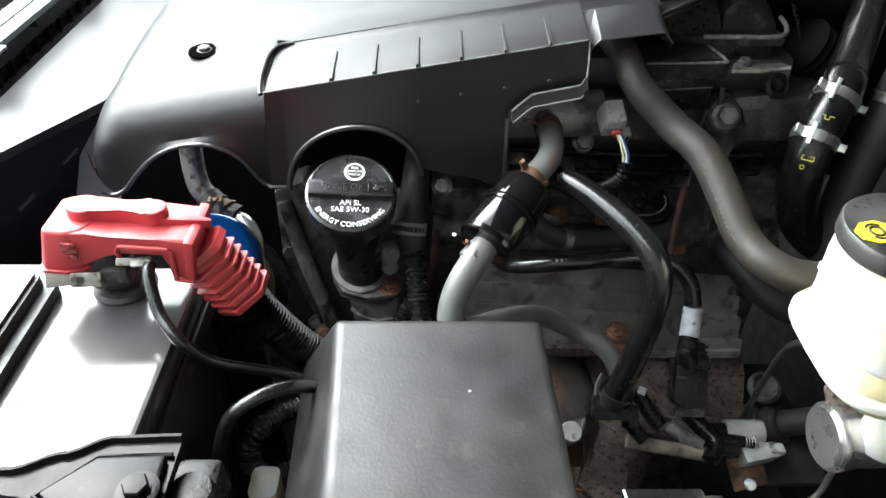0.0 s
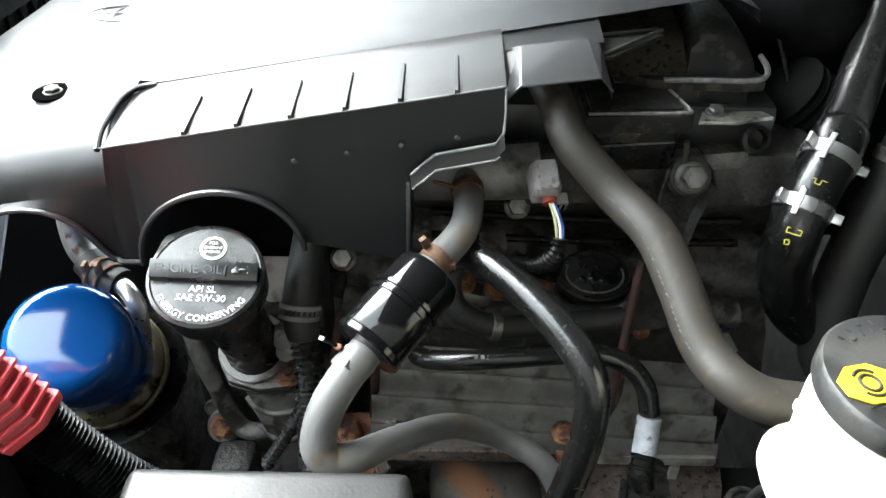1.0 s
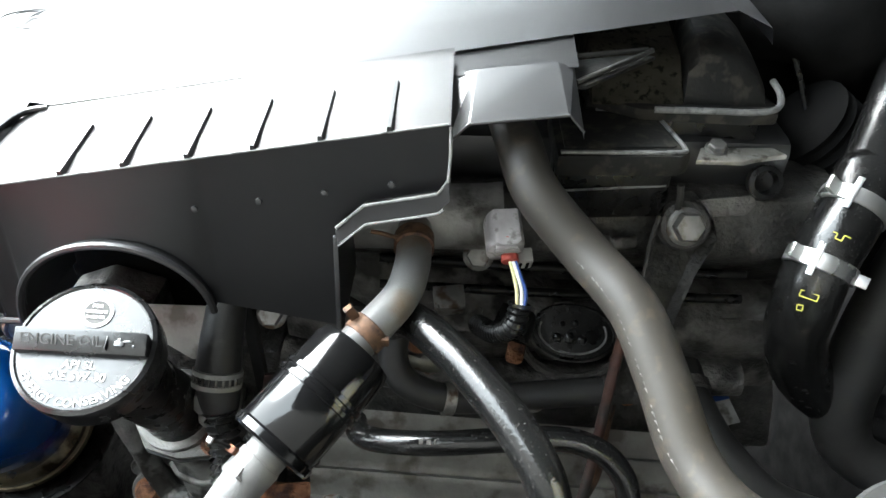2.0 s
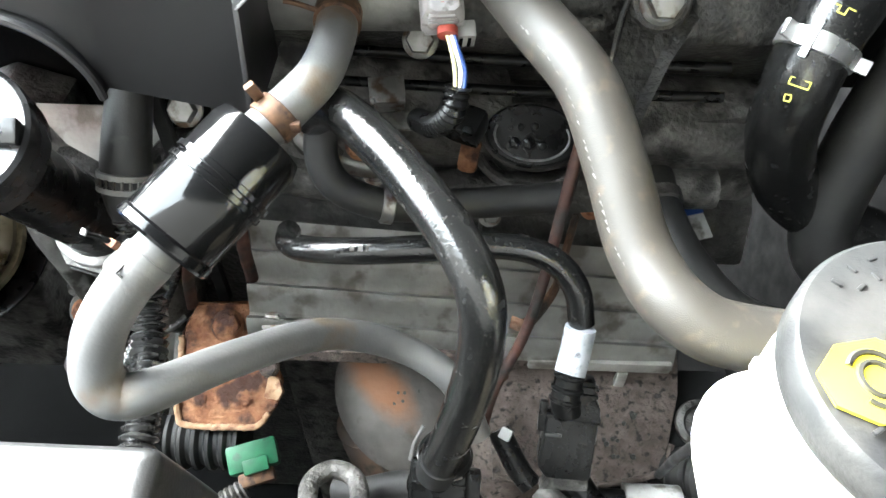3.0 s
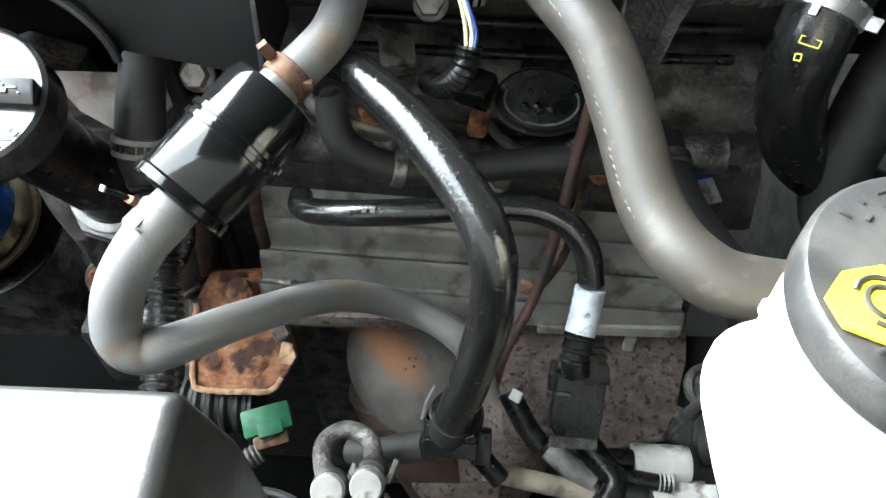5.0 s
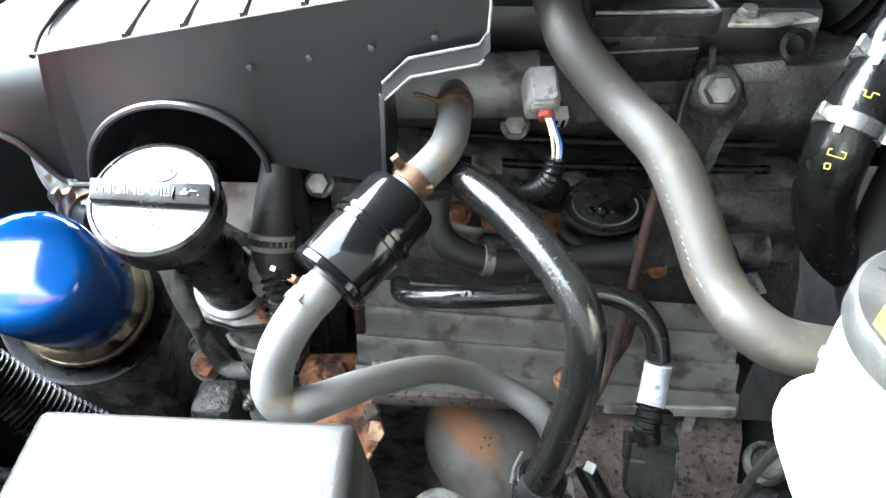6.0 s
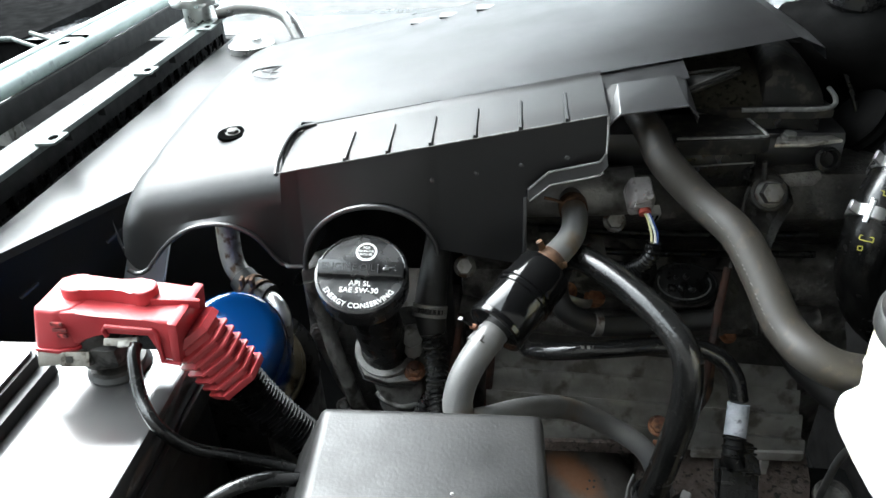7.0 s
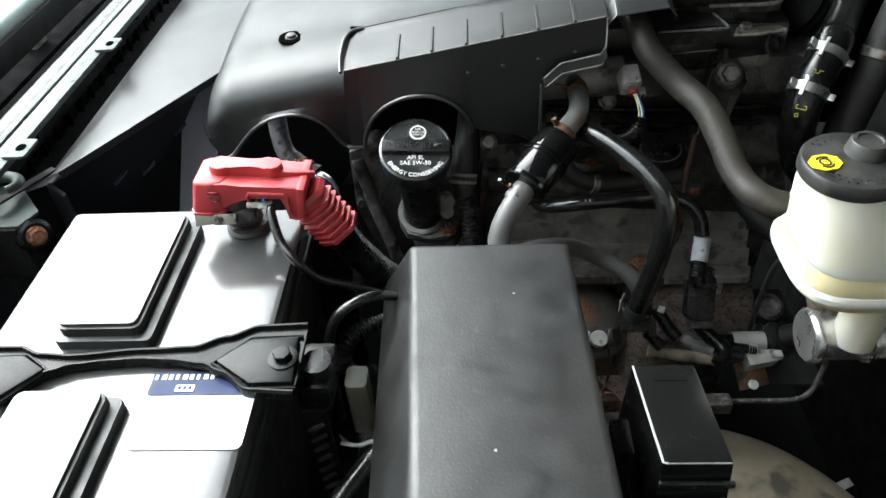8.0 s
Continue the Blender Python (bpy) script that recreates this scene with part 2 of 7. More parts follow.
M_RAILP = mat("pale green paint", (0.34, 0.41, 0.39), (0.42, 0.49, 0.47), 0.4, scale=20, bump=0.08, dirt=(0.22, 0.25, 0.24), dirt_at=0.62, dirt_scale=50)
M_BODY = mat("dark body paint", (0.03, 0.035, 0.04), (0.035, 0.04, 0.045), 0.3, 0.2, coat=0.6, scale=8, bump=0.02)
M_ASPH = mat("asphalt", (0.045, 0.044, 0.042), (0.065, 0.063, 0.06), 0.9, scale=8, fine=120, bump=0.6, depth=0.004)
M_LINER = mat("hood underside", (0.012, 0.012, 0.012), (0.02, 0.02, 0.02), 0.8, scale=8, spec=0.2)
# kept dark so the added wall throws little light back
M_BLOCKWALL = mat("dark light-blocking wall", (0.080, 0.075, 0.068), (0.110, 0.104, 0.095), 0.9, scale=3, fine=90, bump=0.5, depth=0.004)
M_GLASS = mat("dark windscreen", (0.01, 0.012, 0.012), (0.012, 0.014, 0.014), 0.06, bump=0.0)


def heat_stained(name, centre, along):
    """Grey iron with a rust-orange heat patch round a point."""
    m = mat(name, (0.07, 0.064, 0.058), (0.12, 0.11, 0.10), 0.75, 0.1, scale=50, fine=300, bump=0.5, dirt=(0.05, 0.04, 0.034), dirt_at=0.60, dirt_scale=70)
    n, l = m.node_tree.nodes, m.node_tree.links
    p = n["Principled BSDF"]
    old = p.inputs["Base Color"].links[0].from_socket
    co = n.new("ShaderNodeTexCoord")
    mp = n.new("ShaderNodeMapping")
    mp.vector_type = "TEXTURE"
    mp.inputs["Location"].default_value, mp.inputs["Rotation"].default_value = centre, (0, 0, radians(along))
    mp.inputs["Scale"].default_value = (0.040, 0.016, 0.06)
    l.new(co.outputs["Object"], mp.inputs["Vector"])
    g = n.new("ShaderNodeTexGradient")
    g.gradient_type = "SPHERICAL"
    l.new(mp.outputs[0], g.inputs["Vector"])
    w = n.new("ShaderNodeTexNoise")
    w.inputs["Scale"].default_value = 90
    l.new(co.outputs["Object"], w.inputs["Vector"])
    add = n.new("ShaderNodeMath")
    add.operation = "MULTIPLY_ADD"
    l.new(w.outputs["Fac"], add.inputs[0])
    add.inputs[1].default_value = 0.5
    l.new(g.outputs["Fac"], add.inputs[2])
    r = n.new("ShaderNodeMapRange")
    r.inputs["From Min"].default_value, r.inputs["From Max"].default_value = 0.35, 0.85
    l.new(add.outputs[0], r.inputs["Value"])
    x = n.new("ShaderNodeMix")
    x.data_type = "RGBA"
    l.new(r.outputs[0], x.inputs["Factor"])
    l.new(old, x.inputs["A"])
    x.inputs["B"].default_value = (0.20, 0.090, 0.042, 1)
    l.new(x.outputs["Result"], p.inputs["Base Color"])
    return m


M_DOME = heat_stained("heat-stained iron dome", (0.010, -0.008, 0.072), -45)


# ---- helpers for shapes ----
def mesh_from(bm, name, material, smooth=True):
    me = bpy.data.meshes.new(name)
    bmesh.ops.recalc_face_normals(bm, faces=bm.faces)
    bm.to_mesh(me)
    bm.free()
    for f in me.polygons:
        f.use_smooth = smooth
    if smooth:
        me.set_sharp_from_angle(angle=radians(38))
    me.materials.append(material)
    return me


def part(name, bm, material, parent=None, label="", smooth=True):
    ob = new(name, mesh_from(bm, name, material, smooth))
    if parent is not None:
        ob.parent = parent
    return tagged(ob, label)


def thing(name, at, label, category, group="", kind=""):
    ob = new(name)
    ob.location = at
    ob.empty_display_size = 0.02
    bpy.context.view_layer.update()
    return tagged(ob, label, category, group, kind)


def under(thing_ob, name, bm, material, label="", smooth=True):
    """A part given in world coordinates under a thing that stands unturned."""
    bmesh.ops.translate(bm, verts=bm.verts, vec=-thing_ob.matrix_world.translation)
    return part(name, bm, material, thing_ob, label, smooth)


def below(parent, name, bm, material, label=""):
    """A sub-part in world coordinates under a part."""
    root = parent.parent
    bmesh.ops.translate(bm, verts=bm.verts, vec=-root.matrix_world.translation)
    return part(name, bm, material, parent, label)


def single(name, bm, material, label, category, group="", kind="", smooth=True):
    return tagged(part(name, bm, material, None, "", smooth), label, category, group, kind)


def spline(pts, steps=8):
    """A smooth line through the points."""
    p = [Vector(q) for q in pts]
    p = [p[0] * 2 - p[1]] + p + [p[-1] * 2 - p[-2]]
    out = []
    for i in range(1, len(p) - 2):
        a, b, c, d = p[i - 1:i + 3]
        for k in range(steps):
            t = k / steps
            out.append(0.5 * (2 * b + (c - a) * t + (2 * a - 5 * b + 4 * c - d) * t * t + (3 * b - a - 3 * c + d) * t ** 3))
    return out + [p[-2]]


def resample(line, step):
    out, left = [line[0]], step
    for a, b in zip(line, line[1:]):
        d = (b - a).length
        while d >= left and d > 0:
            a = a + (b - a) * (left / d)
            out.append(a.copy())
            d = (b - a).length
            left = step
        left -= d
    return out


def sweep(bm, line, radius, sides=18, closed_ends=True, flat=1.0):
    """A tube along a line; radius is a number or a function of the index and count."""
    n = len(line)
    t = [(line[min(i + 1, n - 1)] - line[max(i - 1, 0)]).normalized() for i in range(n)]
    u = t[0].orthogonal().normalized()
    rings = []
    for i in range(n):
        u = (u - t[i] * u.dot(t[i])).normalized()
        w = t[i].cross(u)
        r = radius(i, n) if callable(radius) else radius
        rings.append([bm.verts.new(line[i] + u * (r * math.cos(2 * math.pi * k / sides)) + w * (r * flat * math.sin(2 * math.pi * k / sides))) for k in range(sides)])
    for a, b in zip(rings, rings[1:]):
        for k in range(sides):
            bm.faces.new((a[k], a[(k + 1) % sides], b[(k + 1) % sides], b[k]))
    if closed_ends:
        bm.faces.new(rings[0])
        bm.faces.new(rings[-1])
    return bm


def tube(pts, radius, sides=18, steps=8):
    return sweep(bmesh.new(), spline(pts, steps), radius, sides)


def conduit(pts, radius, pitch=0.0032, sides=14, amount=0.12):
    """Corrugated loom tube."""
    line = resample(spline(pts, 10), pitch / 4)
    return sweep(bmesh.new(), line, lambda i, n: radius * (1 + amount * (1, 0.6, -1, 0.2)[i % 4]), sides)


def lathe(profile, at=(0, 0, 0), axis=(0, 0, 1), sides=36, bm=None):
    """A turned body: profile rows of (radius, height) along the axis."""
    bm = bm or bmesh.new()
    ax = Vector(axis).normalized()
    turn = Vector((0, 0, 1)).rotation_difference(ax).to_matrix()
    rings = []
    for r, h in profile:
        if r < 1e-6:
            rings.append([bm.verts.new(Vector(at) + turn @ Vector((0, 0, h)))])
        else:
            rings.append([bm.verts.new(Vector(at) + turn @ Vector((r * math.cos(2 * math.pi * k / sides), r * math.sin(2 * math.pi * k / sides), h))) for k in range(sides)])
    for a, b in zip(rings, rings[1:]):
        for k in range(sides):
            k2 = (k + 1) % sides
            if len(a) == 1 and len(b) > 1:
                bm.faces.new((a[0], b[k], b[k2]))
            elif len(b) == 1 and len(a) > 1:
                bm.faces.new((a[k], a[k2], b[0]))
            elif len(a) > 1:
                bm.faces.new((a[k], a[k2], b[k2], b[k]))
    for r in (rings[0], rings[-1]):
        if len(r) > 1:
            bm.faces.new(r)
    return bm


def box(lo, hi, bevel=0.002, taper=0.0, bm=None, segs=2, m=None):
    """A bevelled block from corner to corner; taper widens its foot."""
    own = bm is None
    b2 = bmesh.new()
    lo, hi = Vector(lo), Vector(hi)
    v = []
    for z, k in ((lo.z, taper), (hi.z, 0)):
        for x, y in ((lo.x - k, lo.y - k), (hi.x + k, lo.y - k), (hi.x + k, hi.y + k), (lo.x - k, hi.y + k)):
            v.append(b2.verts.new((x, y, z)))
    for f in ((3, 2, 1, 0), (4, 5, 6, 7), (0, 1, 5, 4), (1, 2, 6, 5), (2, 3, 7, 6), (3, 0, 4, 7)):
        b2.faces.new([v[i] for i in f])
    if bevel:
        bmesh.ops.bevel(b2, geom=b2.edges[:], offset=bevel, segments=segs, profile=0.6, affect="EDGES")
    if m is not None:
        bmesh.ops.transform(b2, matrix=m, verts=b2.verts)
    if own:
        return b2
    me = bpy.data.meshes.new("tmp")
    b2.to_mesh(me)
    b2.free()
    bm.from_mesh(me)
    bpy.data.meshes.remove(me)
    return bm


def slab(outline, lo, hi, bevel=0.0015, axis="z", segs=2):
    """A plate of the outline, from lo to hi along the axis (outline in the two other axes)."""
    bm = bmesh.new()

    def place(a, b, c):
        return {"z": (a, b, c), "y": (a, c, b), "x": (c, a, b)}[axis]

    low = [bm.verts.new(place(a, b, lo)) for a, b in outline]
    top = [bm.verts.new(place(a, b, hi)) for a, b in outline]
    bm.faces.new(low[::-1])
    bm.faces.new(top)
    n = len(outline)
    for i in range(n):
        bm.faces.new((low[i], low[(i + 1) % n], top[(i + 1) % n], top[i]))
    if bevel:
        bmesh.ops.bevel(bm, geom=bm.edges[:], offset=bevel, segments=segs, profile=0.6, affect="EDGES", clamp_overlap=True)
    return bm


def rounded(x0, y0, x1, y1, r, n=5):
    """The outline of a rectangle with round corners."""
    out = []
    for cx, cy, a in ((x1 - r, y1 - r, 0), (x0 + r, y1 - r, 90), (x0 + r, y0 + r, 180), (x1 - r, y0 + r, 270)):
        out += [(cx + r * math.cos(radians(a + 90 * k / n)), cy + r * math.sin(radians(a + 90 * k / n))) for k in range(n + 1)]
    return out


def hexbolt(at, axis=(0, 0, 1), r=0.006, h=0.005, flange=1.35):
    """A hexagon head on a round flange, with a dished top."""
    bm = lathe([(r * flange, 0), (r * flange, h * 0.25), (r * 1.12, h * 0.4)], at, axis, 20)
    lathe([(r * 1.08, h * 0.2), (r * 1.08, h * 0.95), (r * 0.95, h * 1.08), (r * 0.55, h * 1.12), (0, h * 1.12)], at, axis, 6, bm)
    return bm


def moved(bm, m):
    bmesh.ops.transform(bm, matrix=m, verts=bm.verts)
    return bm


def lettering(text, size, depth=0.0003):
    """A mesh of raised writing, centred, lying in x and y."""
    cu = bpy.data.curves.new("writing", "FONT")
    cu.body, cu.size, cu.align_x, cu.align_y, cu.extrude = text, size, "CENTER", "CENTER", depth
    cu.resolution_u = 3
    ob = bpy.data.objects.new("writing", cu)
    scene.collection.objects.link(ob)
    me = bpy.data.meshes.new_from_object(ob.evaluated_get(bpy.context.evaluated_depsgraph_get()))
    bm = bmesh.new()
    bm.from_mesh(me)
    bpy.data.objects.remove(ob)
    bpy.data.curves.remove(cu)
    bpy.data.meshes.remove(me)
    return bm


# ---- setting: ground, body and bay ----
single("ground", box((-60, -60, -0.1), (60, 60, 0.0), 0), M_ASPH, "grey asphalt under the parked vehicle", "ground", kind="structure")

single("wall_fender", box((-0.75, -0.03, 0.45), (0.85, -0.012, 1.06), 0.003), M_BAY, "dark inner wing panel of the engine bay", "wall", kind="structure")
single("wall_far_fender", box((-0.75, 1.22, 0.45), (0.85, 1.24, 1.1), 0.003), M_BAY, "dark inner wing panel across the engine bay", "wall", kind="structure")
single("wall_firewall", box((0.50, -0.01, 0.45), (0.52, 1.218, 1.2), 0.003), M_DULLBLACK, "matt black firewall behind the engine", "wall", kind="structure")
# added floor sheet, coloured as the dark void below the engine
single("floor", box((-0.75, -0.01, 0.52), (0.498, 1.218, 0.54), 0.0), M_FLOORDARK, "near-black sheet standing for the unlit depth beneath the engine", "floor", kind="structure")
for y0, y1, nm in ((-0.62, -0.032, "fender"), (1.242, 1.75, "fender")):
    bm = bmesh.new()
    line = [(y0, 0.62), (y0 + 0.02, 0.86), (y0 + 0.10, 1.0), (y1 - 0.2, 1.07), (y1, 1.08)] if y0 < 0 else [(y0, 1.1), (y0 + 0.2, 1.09), (y1 - 0.1, 1.0), (y1 - 0.02, 0.86), (y1, 0.62)]
    vs = [[bm.verts.new((x, y, z)) for y, z in line] for x in (-0.95, -0.3, 0.3, 0.95)]
    for a, b in zip(vs, vs[1:]):
        for i in range(len(line) - 1):
            bm.faces.new((a[i], a[i + 1], b[i + 1], b[i]))
    bmesh.ops.solidify(bm, geom=bm.faces[:], thickness=0.004)
    single(nm, bm, M_BODY, "dark painted front wing of the vehicle", "wing", kind="structure")

# unseen wall, added to cut the skylight from behind the camera
bm = bmesh.new()
box((-6.0, -2.2, 0.0), (6.0, -1.95, 4.6), 0.02, bm=bm)
single("wall_skyblock", bm, M_BLOCKWALL, "unseen dark wall added behind the camera to block skylight", "wall", kind="structure")

# open bonnet: hinged at the windscreen
HOOD_UP = 42.0
bm = slab(rounded(-1.40, -0.18, 0.0, 1.42, 0.08), 0.0, 0.025, 0.006)
hood = single("bonnet", moved(bm, pose(0.76, 0, 1.16, 0, HOOD_UP, 0)), M_LINER, "raised bonnet with a dark underside over the engine", "bonnet")
bm = slab([(0.82, -0.25), (0.82, 1.5), (1.45, 1.35), (1.45, -0.1)], 0, 0.006, 0.0)
bmesh.ops.translate(bm, verts=bm.verts, vec=(-0.82, 0, 0))
single("windscreen", moved(bm, pose(0.82, 0, 1.12, 0, -38, 0)), M_GLASS, "dark raked windscreen behind the bonnet", "windscreen")
single("cowl", box((0.53, -0.01, 1.08), (0.80, 1.3, 1.13), 0.01), M_BAY, "black plastic cowl below the windscreen", "cowl")


# ---- front end: radiator support and shroud ----
sup = thing("radiator_support", (-0.41, 0.6, 1.17), "bare metal radiator support strip with bolt holes", "radiator support")
bm = bmesh.new()
box((-0.4145, 0.30, 1.170), (-0.3975, 1.12, 1.176), 0.001, bm=bm)
box((-0.433, 0.30, 1.160), (-0.4260, 1.12, 1.170), 0.002, bm=bm)
under(sup, "strip", bm, M_PAINT)
under(sup, "web", box((-0.432, 0.30, 1.135), (-0.4275, 1.12, 1.1655), 0.001), M_BAY, "black inner web")
for y in (0.40, 0.60, 0.80, 0.99):
    bm = slab(rounded(-0.404, y - 0.014, -0.383, y + 0.014, 0.003), 1.1765, 1.1790, 0.0008)
    tab = under(sup, "tab", bm, M_PAINT)
    below(tab, "hole", slab(rounded(-0.3955, y - 0.005, -0.388, y + 0.005, 0.0035), 1.1785, 1.1797, 0), M_HOLE)
for y in (0.46, 0.52, 0.66, 0.73, 0.86, 0.92):
    under(sup, "rib", box((-0.425, y, 1.150), (-0.416, y + 0.003, 1.1690), 0.0007), M_BAY)
rad = thing("radiator", (-0.44, 0.70, 0.62), "black radiator with a plastic top tank behind the grille", "radiator")
under(rad, "core", box((-0.45, 0.27, 0.64), (-0.437, 1.13, 1.115), 0.002), M_BAY)
under(rad, "top_tank", box((-0.458, 0.26, 1.115), (-0.433, 1.14, 1.165), 0.008), M_DARKP)
for k in range(30):
    under(rad, "tank_rib", box((-0.4335, 0.275 + 0.0292 * k, 1.117), (-0.4295, 0.279 + 0.0292 * k, 1.150), 0.0008), M_DARKP)
under(rad, "side_frame", box((-0.455, 0.252, 0.63), (-0.435, 0.268, 1.16), 0.002), M_BAY)
under(rad, "side_frame", box((-0.455, 1.132, 0.63), (-0.435, 1.148, 1.16), 0.002), M_BAY)
fcm = thing("front_crossmember", (-0.58, 0.65, 1.15), "pale painted crossmember at the front of the bay", "crossmember")
under(fcm, "top_rail", box((-0.60, 0.10, 1.158), (-0.550, 1.25, 1.18), 0.010, segs=4), M_RAILP)
for y in (0.40, 0.66, 0.95):
    under(fcm, "notch", box((-0.598, y, 1.1785), (-0.552, y + 0.010, 1.1808), 0.0008), M_HOLE)
under(fcm, "flange", box((-0.553, 0.10, 1.13), (-0.546, 1.25, 1.160), 0.003), M_BAY)
under(fcm, "raised_bead", tube([(-0.585, 0.12, 1.181), (-0.585, 0.7, 1.181), (-0.585, 1.23, 1.181)], 0.004, 10), M_RAILP)
for y in (0.32, 0.62, 0.92):
    under(fcm, "clip_hole", slab(rounded(-0.572, y - 0.008, -0.560, y + 0.008, 0.003), 1.1795, 1.1808, 0), M_HOLE)
single("front_brace", tube([(-0.72, 0.35, 1.16), (-0.66, 0.55, 1.17), (-0.62, 0.75, 1.16)], 0.012, 12), M_RAILP, "pale painted brace beside the grille", "brace")
# black panel enlarged to hide the bright ground and stand for darkness
single("grille_panel", box((-1.45, -0.02, 1.00), (-0.62, 1.215, 1.06), 0.02), M_DULLBLACK, "dark panel over the grille opening", "panel")
hlh = thing("headlamp_housing", (-0.95, 1.30, 1.06), "black headlamp housing with pale upper edges beside the grille", "headlamp housing")
# body stretched outwards to cover the bright ground with black
under(hlh, "body", box((-1.50, 1.22, 0.95), (-0.86, 1.72, 1.105), 0.01), M_DULLBLACK)
under(hlh, "edge", tube([(-1.12, 1.205, 1.108), (-1.0, 1.21, 1.109), (-0.865, 1.22, 1.108)], 0.005, 10), M_PAINT)
under(hlh, "edge", tube([(-0.865, 1.22, 1.108), (-0.80, 1.19, 1.10), (-0.74, 1.17, 1.09)], 0.004, 10), M_PAINT)
under(hlh, "edge", tube([(-0.855, 1.26, 1.108), (-0.79, 1.23, 1.10), (-0.73, 1.21, 1.09)], 0.004, 10), M_PAINT)
# added black sheet in place of the dark depth between strip and crossmember
single("front_gap_shade", box((-0.618, 0.10, 1.03), (-0.462, 1.21, 1.055), 0.004), M_DULLBLACK, "black sheet standing for the shaded gap before the radiator", "panel")
bm = box((-0.665, 0.85, 1.0605), (-0.640, 0.885, 1.12), 0.004)
single("headlamp_bulb_clip", bm, M_WHITE, "white plastic clip in the front panel", "clip")

rbk = thing("radiator_bracket", (-0.40, 0.37, 1.10), "pale metal radiator bracket with a hook and rusty bolt", "bracket")
under(rbk, "plate", slab([(-0.450, 0.402), (-0.408, 0.398), (-0.376, 0.362), (-0.384, 0.342), (-0.450, 0.338)], 1.1370, 1.1400, 0.001), M_PAINT)
under(rbk, "wall", box((-0.450, 0.3385, 1.085), (-0.386, 0.3415, 1.138), 0.001), M_BAY)
under(rbk, "hook", sweep(bmesh.new(), [Vector((-0.418 + 0.017 * math.cos(a), 0.386 + 0.013 * math.sin(a), 1.150)) for a in [math.pi * (-0.25 + 1.2 * k / 16) for k in range(17)]], 0.0050, 10), M_PAINT)
under(rbk, "cushion", lathe([(0.013, 0), (0.0145, 0.003), (0.0145, 0.010), (0.011, 0.013)], (-0.385, 0.352, 1.122), (0.75, -0.55, 0.35), 26), M_DARKP)
under(rbk, "bolt", hexbolt((-0.3755, 0.345, 1.1265), (0.75, -0.55, 0.35), 0.0062, 0.006), M_RUST, "rusty bolt head")
single("support_ledge", moved(box((-0.030, -0.004, -0.001), (0.030, 0.004, 0.001), 0.0006), pose(-0.394, 0.384, 1.150, 0, 0, 60)), M_BAY, "dark ledge under the radiator support", "ledge")

shroud = thing("fan_shroud", (-0.32, 0.6, 1.0), "satin black fan shroud with a pale top lip", "fan shroud")
bm = bmesh.new()
rows = []
for k in range(14):
    y = 0.40 + 0.75 * k / 13
    lip = -0.368 + 0.54 * min(y - 0.40, 0.22) + 0.25 * max(0, y - 0.62)
    rows.append([bm.verts.new(p) for p in ((-0.384, y, 1.144), (-0.380, y, 1.149), (-0.376 + 0.2 * (lip + 0.368), y, 1.151), (lip - 0.003, y, 1.152), (lip, y, 1.146), (lip - 0.075, y, 1.120), (lip - 0.110, y, 0.70))])
for a, b in zip(rows, rows[1:]):
    for i in range(6):
        bm.faces.new((a[i], a[i + 1], b[i + 1], b[i]))
bmesh.ops.solidify(bm, geom=bm.faces[:], thickness=0.003)
under(shroud, "shell", bm, M_SHROUD)
under(shroud, "side_panel", slab([(-0.395, 0.72), (-0.385, 0.70), (-0.372, 1.13), (-0.383, 1.143)], 0.394, 0.400, 0.001, axis="y"), M_SHROUD)
for y, z in ((0.45, 1.11), (0.48, 1.10), (0.52, 1.12)):
    under(shroud, "slot", moved(box((-0.001, -0.009, -0.0015), (0.001, 0.009, 0.0015), 0.0005), pose(-0.367 + 0.54 * (y - 0.40) - 0.22 * (1.146 - z), y, z, 15, -12, -28)), M_CAPDUST)
under(shroud, "duct_face", moved(box((-0.021, -0.055, -0.002), (0.021, 0.13, 0.002), 0.001), pose(-0.322, 0.555, 1.037, 42, 0, 0)), M_PALE, "pale grey duct face below the cover")

rc = thing("radiator_filler", (-0.43, 1.05, 1.18), "pale metal radiator cap on its filler neck", "radiator cap")
under(rc, "neck", lathe([(0.020, 0), (0.020, 0.03), (0.024, 0.032)], (-0.43, 1.05, 1.165), sides=20), M_STEEL)
under(rc, "cap", lathe([(0.034, 0), (0.036, 0.006), (0.034, 0.012), (0.018, 0.014), (0.014, 0.02), (0, 0.021)], (-0.43, 1.05, 1.198), sides=24), M_STEEL)
single("overflow_hose", tube([(-0.40, 1.05, 1.185), (-0.36, 1.06, 1.19), (-0.30, 1.05, 1.18), (-0.27, 1.03, 1.14)], 0.011, 12), M_STEEL, "pale hose running from the radiator cap", "hose")
single("coolant_neck", lathe([(0.03, 0), (0.032, 0.02), (0.026, 0.024), (0.02, 0.03), (0, 0.031)], (-0.325, 0.97, 1.14), sides=24), M_STEEL, "pale round filler behind the shroud", "filler")


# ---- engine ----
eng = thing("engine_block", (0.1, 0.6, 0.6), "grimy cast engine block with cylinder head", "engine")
bm = bmesh.new()
box((0.0, 0.475, 0.56), (0.30, 0.80, 1.12), 0.01, bm=bm)
under(eng, "block", bm, M_CAST)
under(eng, "block_end", box((-0.10, 0.502, 0.56), (-0.001, 0.80, 1.03), 0.01), M_CASTD)
# black blocks added to close the see-through gaps and stand for shade
under(eng, "gap_block", box((0.10, 0.562, 1.121), (0.262, 0.600, 1.266), 0.006), M_DULLBLACK)
